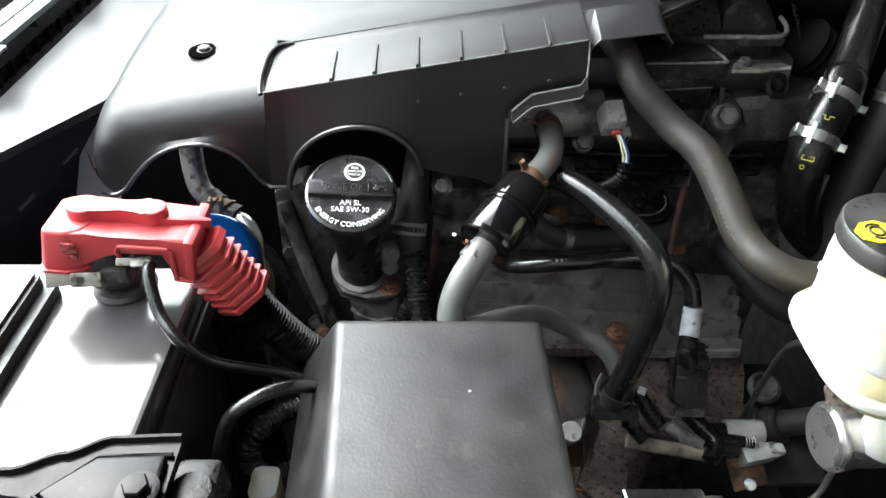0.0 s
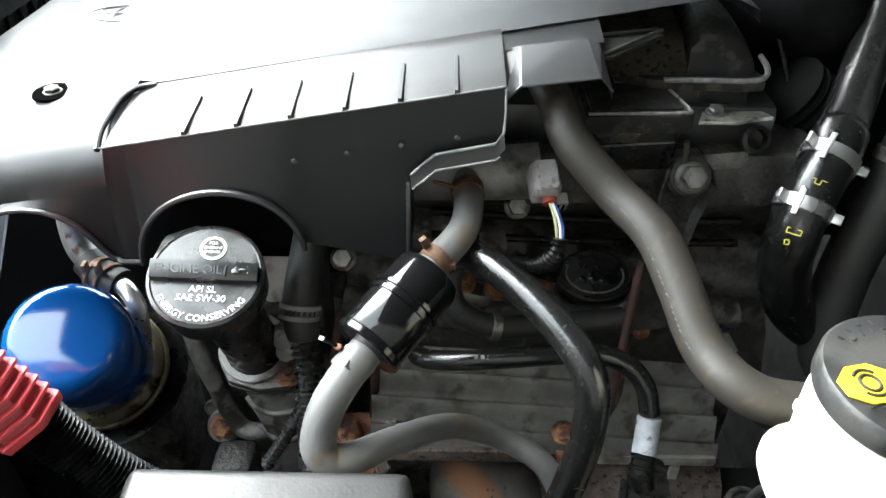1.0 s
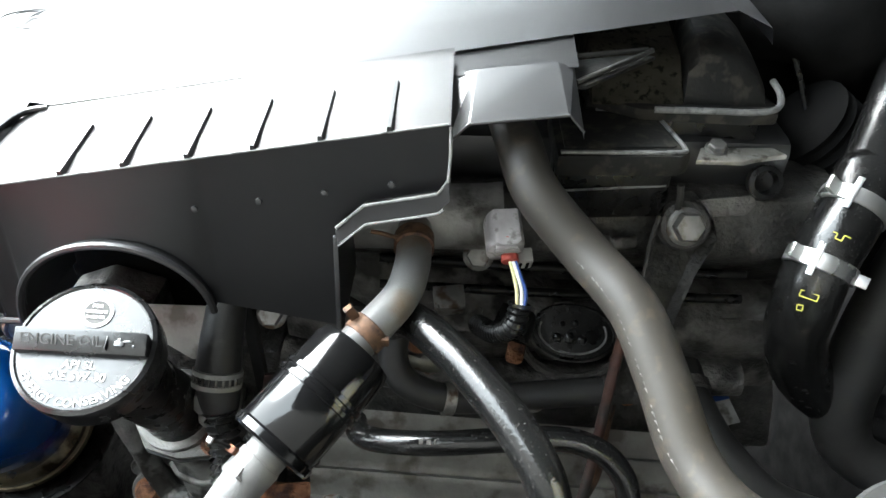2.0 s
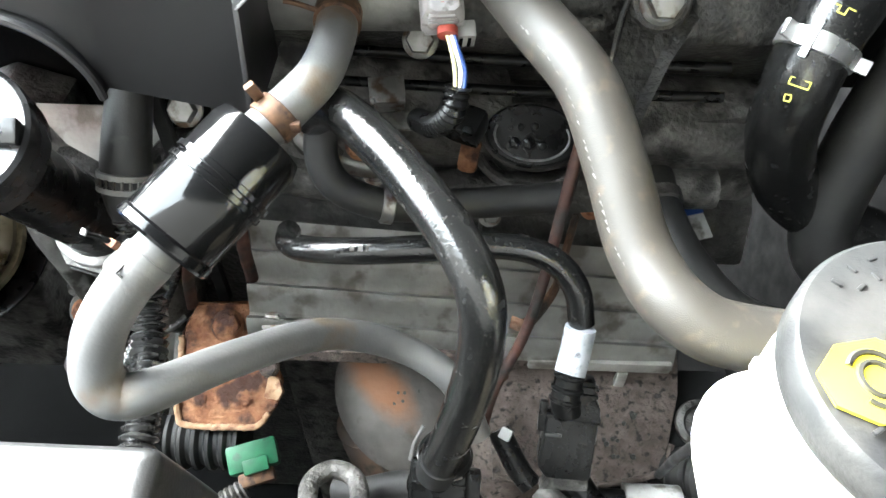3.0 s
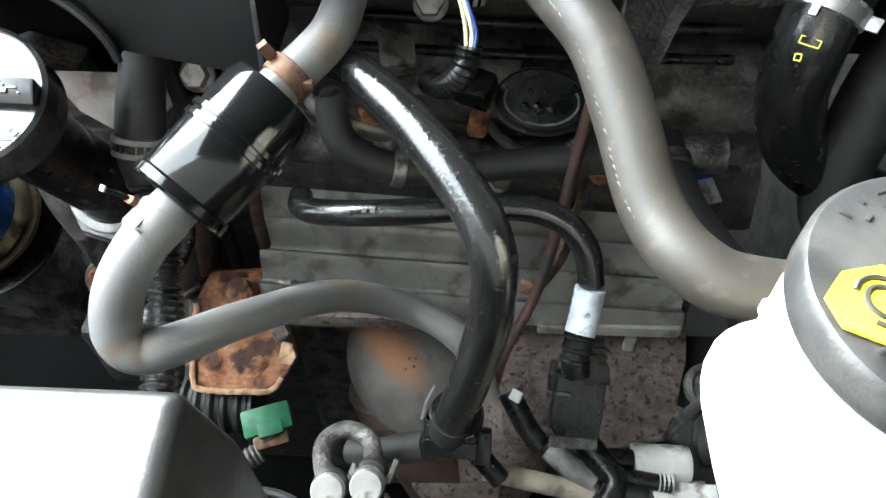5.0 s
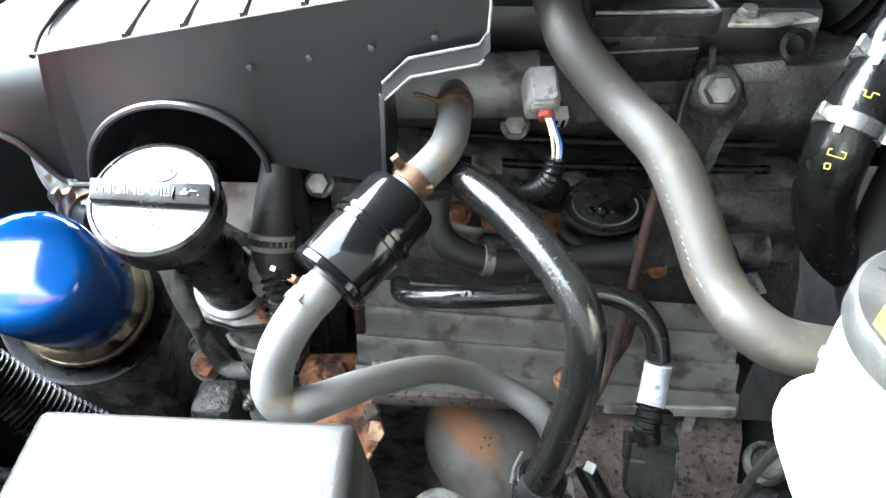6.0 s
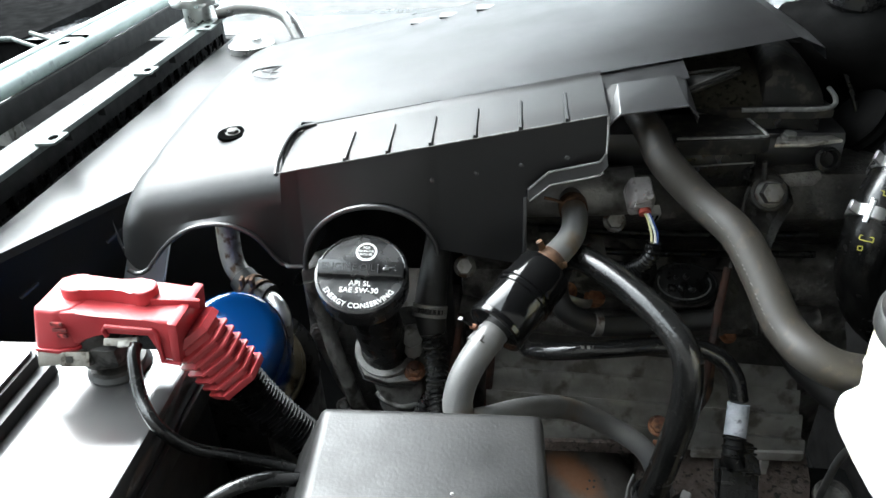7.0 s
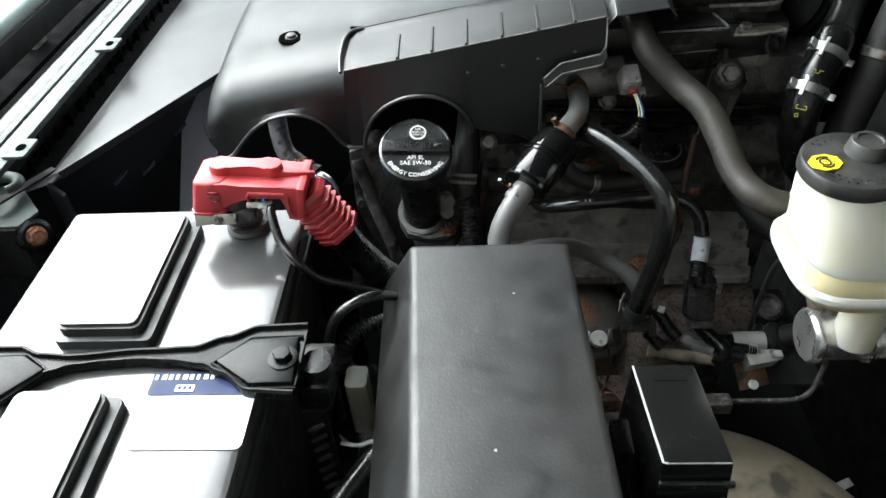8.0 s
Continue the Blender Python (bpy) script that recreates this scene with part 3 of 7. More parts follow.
under(eng, "gap_block", box((-0.135, 0.5025, 1.031), (-0.001, 0.560, 1.215), 0.006), M_DULLBLACK, "black block added to keep the gap under the cover dark")
# head side slopes down towards the manifold
head = slab([(0.70, 1.03), (0.70, 1.20), (0.476, 1.20), (0.470, 1.168), (0.484, 1.150), (0.505, 1.125), (0.508, 1.085), (0.470, 1.062), (0.455, 1.03)], 0.0, 0.30, 0.004, axis="x")
under(eng, "cylinder_head", head, M_CASTD)
under(eng, "head_ledge", tube([(0.0, 0.470, 1.085), (0.08, 0.466, 1.076), (0.16, 0.464, 1.078), (0.27, 0.466, 1.082)], 0.011, 12), M_CAST)
under(eng, "cam_rail", tube([(-0.02, 0.470, 1.186), (0.10, 0.468, 1.190), (0.125, 0.468, 1.192)], 0.017, 14), M_ALU)
under(eng, "valve_cover", box((-0.02, 0.49, 1.195), (0.27, 0.72, 1.225), 0.008), M_COVER)
for x in (0.055, 0.165, 0.215):
    under(eng, "boss", lathe([(0.019, 0), (0.018, 0.012), (0.013, 0.016), (0.009, 0.010), (0, 0.010)], (x, 0.490, 1.090), (0, -0.75, 0.66), 20), M_CAST)
under(eng, "port_casting", tube([(0.045, 0.500, 1.142), (0.075, 0.492, 1.128), (0.110, 0.488, 1.116), (0.150, 0.495, 1.105)], 0.026, 20), M_CAST)
under(eng, "port_casting", tube([(0.200, 0.505, 1.12), (0.235, 0.498, 1.105), (0.285, 0.50, 1.10)], 0.026, 20), M_CAST)
for x, z in ((0.113, 1.170), (0.007, 1.143)):
    under(eng, "bolt", hexbolt((x, 0.462 if x > 0.05 else 0.442, z), (0, -0.8, 0.6), 0.006, 0.007), M_BOLT, "dull steel flange bolt")
for x, y, z in ((0.082, 0.462, 1.108), (0.104, 0.466, 1.100), (0.200, 0.484, 1.098)):
    under(eng, "rusty_bolt", hexbolt((x, y, z), (0, -0.7, 0.7), 0.006, 0.006), M_RUST, "rust-covered bolt head")

# timing cover below the oil filler
tc = thing("timing_cover", (-0.06, 0.46, 0.98), "pale cast aluminium timing cover with bolt lugs", "timing cover")
bm = slab([(-0.105, 1.06), (-0.085, 1.09), (0.0, 1.095), (0.006, 1.03), (0.0, 0.94), (-0.085, 0.94), (-0.100, 0.965), (-0.098, 1.0)], 0.460, 0.49, 0.004, axis="y")
under(tc, "casting", bm, M_CASTD)
bm = slab([(-0.128, 1.116), (-0.103, 1.126), (-0.074, 1.116), (-0.074, 0.95), (-0.101, 0.95), (-0.113, 0.995), (-0.129, 1.048)], 0.473, 0.500, 0.003, axis="y")
under(tc, "side_plate", bm, M_CASTL, "grimy flat side plate")
under(tc, "plate_bolt", hexbolt((-0.1205, 0.4725, 1.0560), (0, -1, 0.25), 0.0060, 0.0055), M_CAST)
tcm = pose(-0.0570, 0.4370, 1.0690, 25, 8, 0)
outl = [(-0.0210, -0.012), (-0.0130, -0.0235), (0.0060, -0.0270), (0.0270, -0.0225), (0.0360, -0.008), (0.0340, 0.022), (-0.0230, 0.022)]
under(tc, "filler_flange", moved(slab(outl, -0.0100, -0.0022, 0.0018), tcm), M_TCOVER)
under(tc, "gasket", moved(slab([(x * 1.02, y * 1.02) for x, y in outl], -0.0128, -0.0104, 0.0006), tcm), M_BLACK)
bm = bmesh.new()
rings = []
for z, xl, xr, y in ((1.060, -0.078, -0.020, 0.427), (1.048, -0.074, -0.020, 0.4215), (1.037, -0.070, -0.021, 0.4205), (1.031, -0.068, -0.022, 0.4190), (1.024, -0.0675, -0.0225, 0.4205), (1.014, -0.066, -0.023, 0.4180), (1.004, -0.062, -0.024, 0.4165), (0.997, -0.060, -0.024, 0.4200), (0.988, -0.060, -0.024, 0.4290)):
    rings.append([bm.verts.new(p) for p in ((xl - 0.003, 0.470, z), (xl, y + 0.014, z), (xl + 0.008, y + 0.003, z), ((xl + xr) / 2, y - 0.0015, z - 0.001), (xr - 0.008, y + 0.002, z), (xr, y + 0.013, z), (xr, 0.470, z))])
for a, b in zip(rings, rings[1:]):
    for k in range(7):
        bm.faces.new((a[k], a[(k + 1) % 7], b[(k + 1) % 7], b[k]))
bm.faces.new(rings[0])
bm.faces.new(rings[-1])
under(tc, "chest", bm, M_TCOVER)
for z, y, x0, x1 in ((1.0275, 0.4185, -0.0665, -0.0245), (1.0010, 0.4160, -0.0600, -0.0260)):
    under(tc, "chest_rib", sweep(bmesh.new(), spline([(x0, y + 0.011, z + 0.001), (x0 + 0.008, y + 0.003, z), ((x0 + x1) / 2, y - 0.001, z - 0.001), (x1 - 0.007, y + 0.002, z - 0.0005), (x1, y + 0.010, z)]), 0.0022, 10), M_TCOVER)
under(tc, "rough_foot", box((-0.052, 0.4215, 0.935), (-0.026, 0.460, 0.990), 0.004), M_ALU, "coarse pale casting")
under(tc, "rib_line", sweep(bmesh.new(), spline([(-0.1200, 0.4730, 1.1080), (-0.1150, 0.4680, 1.086), (-0.1085, 0.4600, 1.064), (-0.1000, 0.4480, 1.046), (-0.0930, 0.4435, 1.026), (-0.0870, 0.4400, 1.004), (-0.0770, 0.4340, 0.990), (-0.064, 0.4300, 0.992), (-0.050, 0.432, 0.994)]), 0.0068, 12, True, 0.75), M_TCOVER)
for x, y, z, r in ((-0.1040, 0.4530, 0.9900, 0.0062),):
    under(tc, "boss", lathe([(r, -0.008), (r, 0.002), (r * 0.8, 0.004), (r * 0.45, 0.002), (0, 0.002)], (x, y, z), (0, -0.8, 0.6), 16), M_TCOVER)
lug = under(tc, "lug", lathe([(0.0120, -0.012), (0.0125, 0.004), (0.0110, 0.007), (0.0, 0.007)], (-0.0920, 0.4400, 0.9855), (0, -0.75, 0.66), 20), M_TCOVER)
below(lug, "bolt", hexbolt((-0.0920, 0.4347, 0.9900), (0, -0.75, 0.66), 0.0066, 0.0055), M_RUST, "rusty bolt")
under(tc, "lower_bracket", box((-0.089, 0.389, 0.940), (-0.060, 0.418, 1.0005), 0.009, segs=4), M_CASTD, "dull dark bracket foot")
under(tc, "foot", slab([(-0.092, 0.418), (-0.04, 0.405), (-0.01, 0.43), (-0.01, 0.46), (-0.092, 0.46)], 0.90, 0.935, 0.008), M_CAST)
at = tcm @ Vector((0.0250, -0.0150, -0.0022))
stud = under(tc, "stud", hexbolt(at, (0.1, -0.42, 0.9), 0.0062, 0.007), M_RUST, "rusty nut on a stud")
below(stud, "stud_end", lathe([(0.0032, 0), (0.0032, 0.012), (0, 0.013)], at, (0.1, -0.42, 0.9), 10), M_RUST)
bm = moved(slab([(0, 0), (0.0136, 0.0016), (0.0316, 0.018), (0.0330, 0.030), (-0.0340, 0.030), (-0.031, 0.0227), (-0.0194, 0.0102)], -0.003, 0.0, 0.001), pose(-0.0436, 0.4435, 1.1045, 50, 0, 0))
under(tc, "pale_web", bm, M_SHIELD)
for z, r in ((1.0890, 0.0085), (1.0765, 0.0070)):
    under(tc, "pale_lump", lathe([(r, -0.006), (r, 0.001), (r * 0.85, 0.004), (r * 0.4, 0.006), (0, 0.0062)], (-0.0335, 0.4275, z), (0.1, -0.9, 0.35), 9), M_WHITE, "pale plastic lump beside the neck")

# engine cover
COVER_LABEL = "black moulded plastic engine cover with ribbed edge"
cov = thing("engine_cover", (0.0, 0.42, 1.16), COVER_LABEL, "engine cover")
RISE = 0.180


def cover_bottom(x):
    """Height of the cover's lower edge along its front."""
    if x < -0.116:
        foot = ((-0.244, 1.196), (-0.240, 1.176), (-0.236, 1.164), (-0.231, 1.157), (-0.226, 1.154), (-0.221, 1.1545), (-0.215, 1.158), (-0.209, 1.165), (-0.201, 1.174), (-0.193, 1.1815), (-0.185, 1.187), (-0.176, 1.1915), (-0.167, 1.194), (-0.157, 1.195), (-0.148, 1.194), (-0.139, 1.1905), (-0.131, 1.185), (-0.126, 1.178), (-0.121, 1.169), (-0.116, 1.163))
        return float(np.interp(x, [p[0] for p in foot], [p[1] for p in foot]))
    if x < -0.098:
        return 1.163
    if x < -0.008:
        t = (x + 0.053) / 0.0452
        return 1.163 + 0.042 * math.sqrt(max(0, 1 - t * t)) + 0.012 * (x + 0.098) / 0.09
    if x < 0.0495:
        return 1.177 - 0.012 * (x + 0.008) / 0.057
    if x < 0.0635:
        return 1.2180 + 0.0125 * (x - 0.0495) / 0.014
    return 1.2305 + 0.0070 * (x - 0.0635) / 0.0345


xs = [-0.2425 + 0.0034 * k for k in range(101)]
xs = sorted({round(x, 4) for x in xs if x < 0.098} | {-0.1125, -0.1119, -0.0985, -0.0975, 0.0494, 0.0496, 0.098})
bm = bmesh.new()
cols = []
for x in xs:
    edge = 1.2275 + RISE * (x + 0.112)
    end = min(1.0, max(0.0, (-0.2105 - x) / 0.0322))
    drop = 0.034 * (1 - math.sqrt(1 - end * end))
    inset = 0.018 * (1 - math.sqrt(1 - end * end))
    zb = cover_bottom(x)
    prof = []
    if x <= -0.1119:
        # smooth shoulder
        ztop = 1.2355 + RISE * (x + 0.112) - drop
        for k in range(6):
            s = k / 5
            prof.append((0.414 + 0.004 * s + inset, zb + (ztop - 0.030 - zb) * s))
        for k in range(1, 9):
            a = math.pi / 2 * k / 8
            prof.append((0.418 + 0.050 * (1 - math.cos(a)) + inset, ztop - 0.030 + 0.030 * math.sin(a)))
        prof.append((0.490 + inset * 0.5, ztop + 0.002))
    else:
        for k in range(6):
            s = k / 5
            z = zb + (edge - zb) * s
            low = zb if x < 0.0495 else 1.165
            prof.append((0.412 + 0.010 * (z - low) / (edge - low), z))
        for k in range(1, 9):
            s = k / 8
            prof.append((0.422 + 0.054 * s, edge + 0.0012 * min(1, 4 * s) + 0.0062 * s))
        prof.append((0.479, edge + 0.0088))
    cols.append([bm.verts.new((x, y, z)) for y, z in prof])
for a, b in zip(cols, cols[1:]):
    for i in range(len(a) - 1):
        bm.faces.new((a[i], a[i + 1], b[i + 1], b[i]))
bmesh.ops.solidify(bm, geom=bm.faces[:], thickness=0.0025)
under(cov, "front_skirt", bm, M_COVER)

bm = bmesh.new()
cols = []
for k in range(49):
    x = -0.2420 + 0.4660 * k / 48
    end = min(1.0, max(0.0, (-0.2105 - x) / 0.0322))
    lean = max(0.0, (x - 0.12) / 0.104)
    base = 1.2365 + 0.175 * (min(x, 0.05) + 0.112) + 0.134 * max(0, x - 0.05)
    y0 = 0.4795 + 0.010 * max(0, min(1, (-0.10 - x) / 0.012))
    y0 += 0.11 * max(0, x - 0.09)
    col = []
    for j in range(13):
        s = j / 12
        y = y0 + (0.775 - y0) * s
        z = base + 0.009 * math.sin(math.pi * s) + (0.002 if 0 < j else 0.0005) - 0.034 * (1 - math.sqrt(1 - end * end)) - 0.006 * max(0, s - 0.8) * 5
        col.append(bm.verts.new((x - 0.152 * lean * (y - 0.498), y, z)))
    cols.append(col)
for a, b in zip(cols, cols[1:]):
    for i in range(12):
        bm.faces.new((a[i], a[i + 1], b[i + 1], b[i]))
bmesh.ops.solidify(bm, geom=bm.faces[:], thickness=0.003)
under(cov, "top_panel", bm, M_COVER)
# sloping strip along the rear end
bm = bmesh.new()
ends = []
for j in range(13):
    y = 0.4942 + 0.281 * j / 12
    xe = 0.224 - 0.152 * (y - 0.498)
    ze = 1.2882 + 0.009 * math.sin(math.pi * j / 12) + (0.002 if j else 0.0005) - 0.006 * max(0, j / 12 - 0.8) * 5
    ends.append([bm.verts.new((xe - 0.0005, y, ze + 0.0002)), bm.verts.new((xe + 0.016, y - 0.003, ze - 0.0065)), bm.verts.new((xe + 0.018, y - 0.003, ze - 0.014))])
for a, b in zip(ends, ends[1:]):
    for i in range(2):
        bm.faces.new((a[i], a[i + 1], b[i + 1], b[i]))
bmesh.ops.solidify(bm, geom=bm.faces[:], thickness=0.0025)
under(cov, "end_strip", bm, M_COVER)
# thin pale beads painted along the edges as highlights
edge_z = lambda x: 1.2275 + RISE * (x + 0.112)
under(cov, "edge_glint", sweep(bmesh.new(), [Vector((x, 0.4218, edge_z(x) + 0.0004)) for x in [-0.111 + 0.0052 * k for k in range(41)]], 0.0006, 6), M_EDGEPALE)
under(cov, "edge_glint", sweep(bmesh.new(), [Vector(p) for p in ((0.098, 0.4216, 1.2645), (0.0982, 0.418, 1.2540), (0.0976, 0.4140, 1.2445), (0.0935, 0.4110, 1.2400), (0.0635, 0.4108, 1.2335), (0.0512, 0.4112, 1.2215))], 0.0007, 6), M_EDGEPALE)
under(cov, "edge_glint", sweep(bmesh.new(), [Vector(p) for p in ((0.0960, 0.4082, 1.2345), (0.0940, 0.4080, 1.2325), (0.0640, 0.4080, 1.2260), (0.0522, 0.4080, 1.2148))], 0.0006, 6), M_EDGEPALE)

def band_z(x, y):
    return 1.2275 + RISE * (x + 0.112) + 0.0012 + 0.0062 * (y - 0.422) / 0.054

for k in range(6):
    x = -0.066 + 0.0279 * k
    bm = bmesh.new()
    n = 6
    left, right = [], []
    for i in range(n + 1):
        y = 0.4215 + 0.035 * i / n
        z = band_z(x, y)
        left.append((bm.verts.new((x - 0.0008, y, z - 0.001)), bm.verts.new((x - 0.0006, y, z + 0.0018))))
        right.append((bm.verts.new((x + 0.0022, y, z - 0.001)), bm.verts.new((x + 0.0010, y, z + 0.0018))))
    for i in range(n):
        bm.faces.new((left[i][0], left[i + 1][0], left[i + 1][1], left[i][1]))
        bm.faces.new((left[i][1], left[i + 1][1], right[i + 1][1], right[i][1]))
        bm.faces.new((right[i][1], right[i + 1][1], right[i + 1][0], right[i][0]))
    for q in (0, n):
        bm.faces.new((left[q][0], left[q][1], right[q][1], right[q][0]))
    under(cov, "rib", bm, M_COVER)
    zz = 1.2275 + RISE * (x + 0.112)
    under(cov, "pip", lathe([(0.0016, 0), (0.0014, 0.0010), (0, 0.0014)], (x + 0.001, 0.4165, zz - 0.0205), (0, -1, 0.2), 10), M_COVER)
# rolled rims of the two arches and the lower lip
rim = [(x, 0.4095 if x > -0.112 else 0.412, cover_bottom(x)) for x in [-0.2310 + 0.0026 * k for k in range(51)]]
under(cov, "rim", sweep(bmesh.new(), [Vector(p) for p in rim], 0.0016, 8), M_COVER)
arch = []
for k in range(25):
    a = math.pi * k / 24
    arch.append(Vector((-0.053 - 0.0455 * math.cos(a), 0.4075, 1.163 + 0.012 * k / 24 + 0.042 * math.sin(a))))
under(cov, "rim", sweep(bmesh.new(), arch, 0.0018, 8), M_COVER)
bm = bmesh.new()
ra = [[bm.verts.new((-0.053 - r * math.cos(math.pi * k / 24), y, 1.163 + 0.012 * k / 24 + 0.042 / 0.0455 * r * math.sin(math.pi * k / 24))) for r, y in ((0.0455, 0.4085), (0.0445, 0.43), (0.043, 0.455))] for k in range(25)]
for a, b in zip(ra, ra[1:]):
    for i in range(2):
        bm.faces.new((a[i], a[i + 1], b[i + 1], b[i]))
bmesh.ops.solidify(bm, geom=bm.faces[:], thickness=0.002)
under(cov, "arch_wall", bm, M_COVER)
# chamfered lip over the breather pipe
bm = bmesh.new()
lip = [(0.0505, 1.2195), (0.0635, 1.2310), (0.0930, 1.2375), (0.0975, 1.2430)]
vs = [[bm.verts.new(p) for p in ((x, 0.4122, z + 0.002), (x + 0.001, 0.4088, z - 0.0045), (x + 0.001, 0.428, z - 0.0055))] for x, z in lip]
for a, b in zip(vs, vs[1:]):
    for i in range(2):
        bm.faces.new((a[i], a[i + 1], b[i + 1], b[i]))
bmesh.ops.solidify(bm, geom=bm.faces[:], thickness=0.0015)
under(cov, "lip", bm, M_COVER)
under(cov, "side_return", slab([(0.405, 1.165), (0.455, 1.165), (0.455, 1.222), (0.416, 1.213)], 0.0482, 0.0505, 0.0006, axis="x"), M_COVER)
# hooded outlet for the vacuum hose
bm = bmesh.new()
sec = [(0.0958, 0.4235, 1.2550), (0.1050, 0.4235, 1.2650), (0.1440, 0.4235, 1.2700), (0.1500, 0.4215, 1.2640), (0.1520, 0.4300, 1.2560)]
back = [(0.0925, 0.464, 1.2662), (0.1080, 0.464, 1.2705), (0.1425, 0.464, 1.2749), (0.1500, 0.465, 1.2720), (0.1520, 0.466, 1.2600)]
f = [bm.verts.new(p) for p in sec]
b = [bm.verts.new(p) for p in back]
for i in range(4):
    bm.faces.new((f[i], f[i + 1], b[i + 1], b[i]))
bmesh.ops.solidify(bm, geom=bm.faces[:], thickness=0.003)
bmesh.ops.bevel(bm, geom=bm.edges[:], offset=0.0005, segments=1, affect="EDGES")
under(cov, "hose_hood", bm, M_COVER, smooth=False)
under(cov, "hood_rim", sweep(bmesh.new(), [Vector(p) for p in sec[:4]], 0.0007, 8), M_COVER)
bm = bmesh.new()
q = [bm.verts.new(p) for p in ((0.0965, 0.4615, 1.2680), (0.1515, 0.4625, 1.2735), (0.1515, 0.4900, 1.2780), (0.0965, 0.4840, 1.2705))]
bm.faces.new(q)
bmesh.ops.solidify(bm, geom=bm.faces[:], thickness=0.002)
under(cov, "hood_shelf", bm, M_COVER)
bm = slab([(0.149, 0.459), (0.155, 0.459), (0.192, 0.494), (0.186, 0.497), (0.149, 0.486)], 1.2645, 1.2665, 0.0008)
under(cov, "gusset", bm, M_DUSTY)
under(cov, "gusset_edge", sweep(bmesh.new(), [Vector((0.151, 0.460, 1.2675)), Vector((0.190, 0.4945, 1.2690))], 0.0012, 8), M_CAPDUST)
under(cov, "gusset_edge", sweep(bmesh.new(), [Vector((0.149, 0.485, 1.2685)), Vector((0.188, 0.496, 1.2690))], 0.0012, 8), M_CAPDUST)
under(cov, "notch_wall", sweep(bmesh.new(), spline([(-0.1125, 0.4215, 1.2270), (-0.1140, 0.436, 1.2320), (-0.1135, 0.462, 1.2360), (-0.1080, 0.476, 1.2375), (-0.098, 0.4795, 1.2385)]), 0.0016, 8), M_COVER)
# fixing nut in its oval dimple
# black disc laid on the panel in place of the dimple's shade
dimple = lathe([(0.0118, 0.0005), (0.0112, 0.0022), (0.0, 0.0024)], (-0.165, 0.488, 1.2270), (0, -0.05, 1), 28)
under(cov, "dimple", dimple, M_HOLE)
under(cov, "nut", hexbolt((-0.165, 0.488, 1.2285), (0, -0.05, 1), 0.0042, 0.0030), M_CAST, "dull steel fixing nut")
bm = bmesh.new()
for rx, ry, tilt in ((0.026, 0.017, 0), (0.009, 0.016, 0), (0.020, 0.007, 0)):
    ring = [Vector((-0.160 + rx * math.cos(2 * math.pi * k / 28), 0.60 + (0.006 if rx == 0.020 else 0) + ry * math.sin(2 * math.pi * k / 28), 1.2380)) for k in range(29)]
    sweep(bm, ring, 0.0005, 6, False)
under(cov, "emblem", bm, M_COVER, "plain raised oval emblem")
for x, w in ((-0.055, 0.022), (-0.028, 0.016), (0.006, 0.02)):
    under(cov, "raised_bar", box((x, 0.672, 1.2570 + RISE * (x + 0.05)), (x + w, 0.690, 1.2590 + RISE * (x + 0.05)), 0.0006), M_COVER)

# oil filler
CAP_AXIS = Vector((0.06, -0.40, 0.91)).normalized()
fil = thing("oil_filler", (-0.062, 0.444, 1.045), "black oil filler cap with white print on a tall neck", "oil filler")
foot_f = Vector((-0.0570, 0.4370, 1.0700))
cap_c = Vector((-0.0530, 0.3810, 1.1735))
up = (cap_c - foot_f)
under(fil, "neck", lathe([(0.0192, -0.004), (0.0192, 0.003), (0.0182, 0.006), (0.0178, 0.020), (0.0175, 0.040), (0.0174, up.length - 0.016), (0.0178, up.length - 0.010), (0.0235, up.length - 0.004), (0.024, up.length)], foot_f, up, 30), M_DARKP)
under(fil, "base_ring", lathe([(0.0245, -0.005), (0.0245, -0.0012), (0.0235, 0.0002), (0.0180, 0.0012)], foot_f, up, 36), M_ALU, "pale foot flange")
ex = (Vector((1, 0.0, 0)) - CAP_AXIS * CAP_AXIS.x).normalized()
ey = CAP_AXIS.cross(ex)
cap_m = Matrix(((ex.x, ey.x, CAP_AXIS.x, cap_c.x), (ex.y, ey.y, CAP_AXIS.y, cap_c.y), (ex.z, ey.z, CAP_AXIS.z, cap_c.z), (0, 0, 0, 1))) @ Matrix.Scale(0.955, 4)
capb = lathe([(0.0285, -0.012), (0.0305, -0.010), (0.0312, 0.004), (0.0308, 0.0075), (0.0290, 0.0085), (0.0282, 0.0078), (0.0, 0.0078)], sides=60)
cap_part = under(fil, "cap", moved(capb, cap_m), M_CAP)
bm = box((-0.0285, -0.0045, 0.004), (0.0285, 0.0052, 0.0150), 0.0012)
for v in bm.verts:
    if v.co.z > 0.010:
        v.co.z += 0.34 * (v.co.y - 0.0052)
below(cap_part, "grip_bar", moved(bm, cap_m), M_CAP)
# raised marks coloured greyer than the cap to stand for lit edges
for x0, x1, y0, y1 in ((0.0115, 0.0118, -0.003, 0.003), (0.0150, 0.0190, -0.0012, 0.0010), (0.0190, 0.0225, 0.0006, 0.0014), (0.0228, 0.0236, -0.0012, -0.0004), (0.0162, 0.0178, 0.0010, 0.0022)):
    below(cap_part, "raised_mark", moved(box((x0, y0, 0.0120 + 0.17 * y0), (x1, y1, 0.0138 + 0.34 * y1), 0.0002), cap_m), M_BATT)


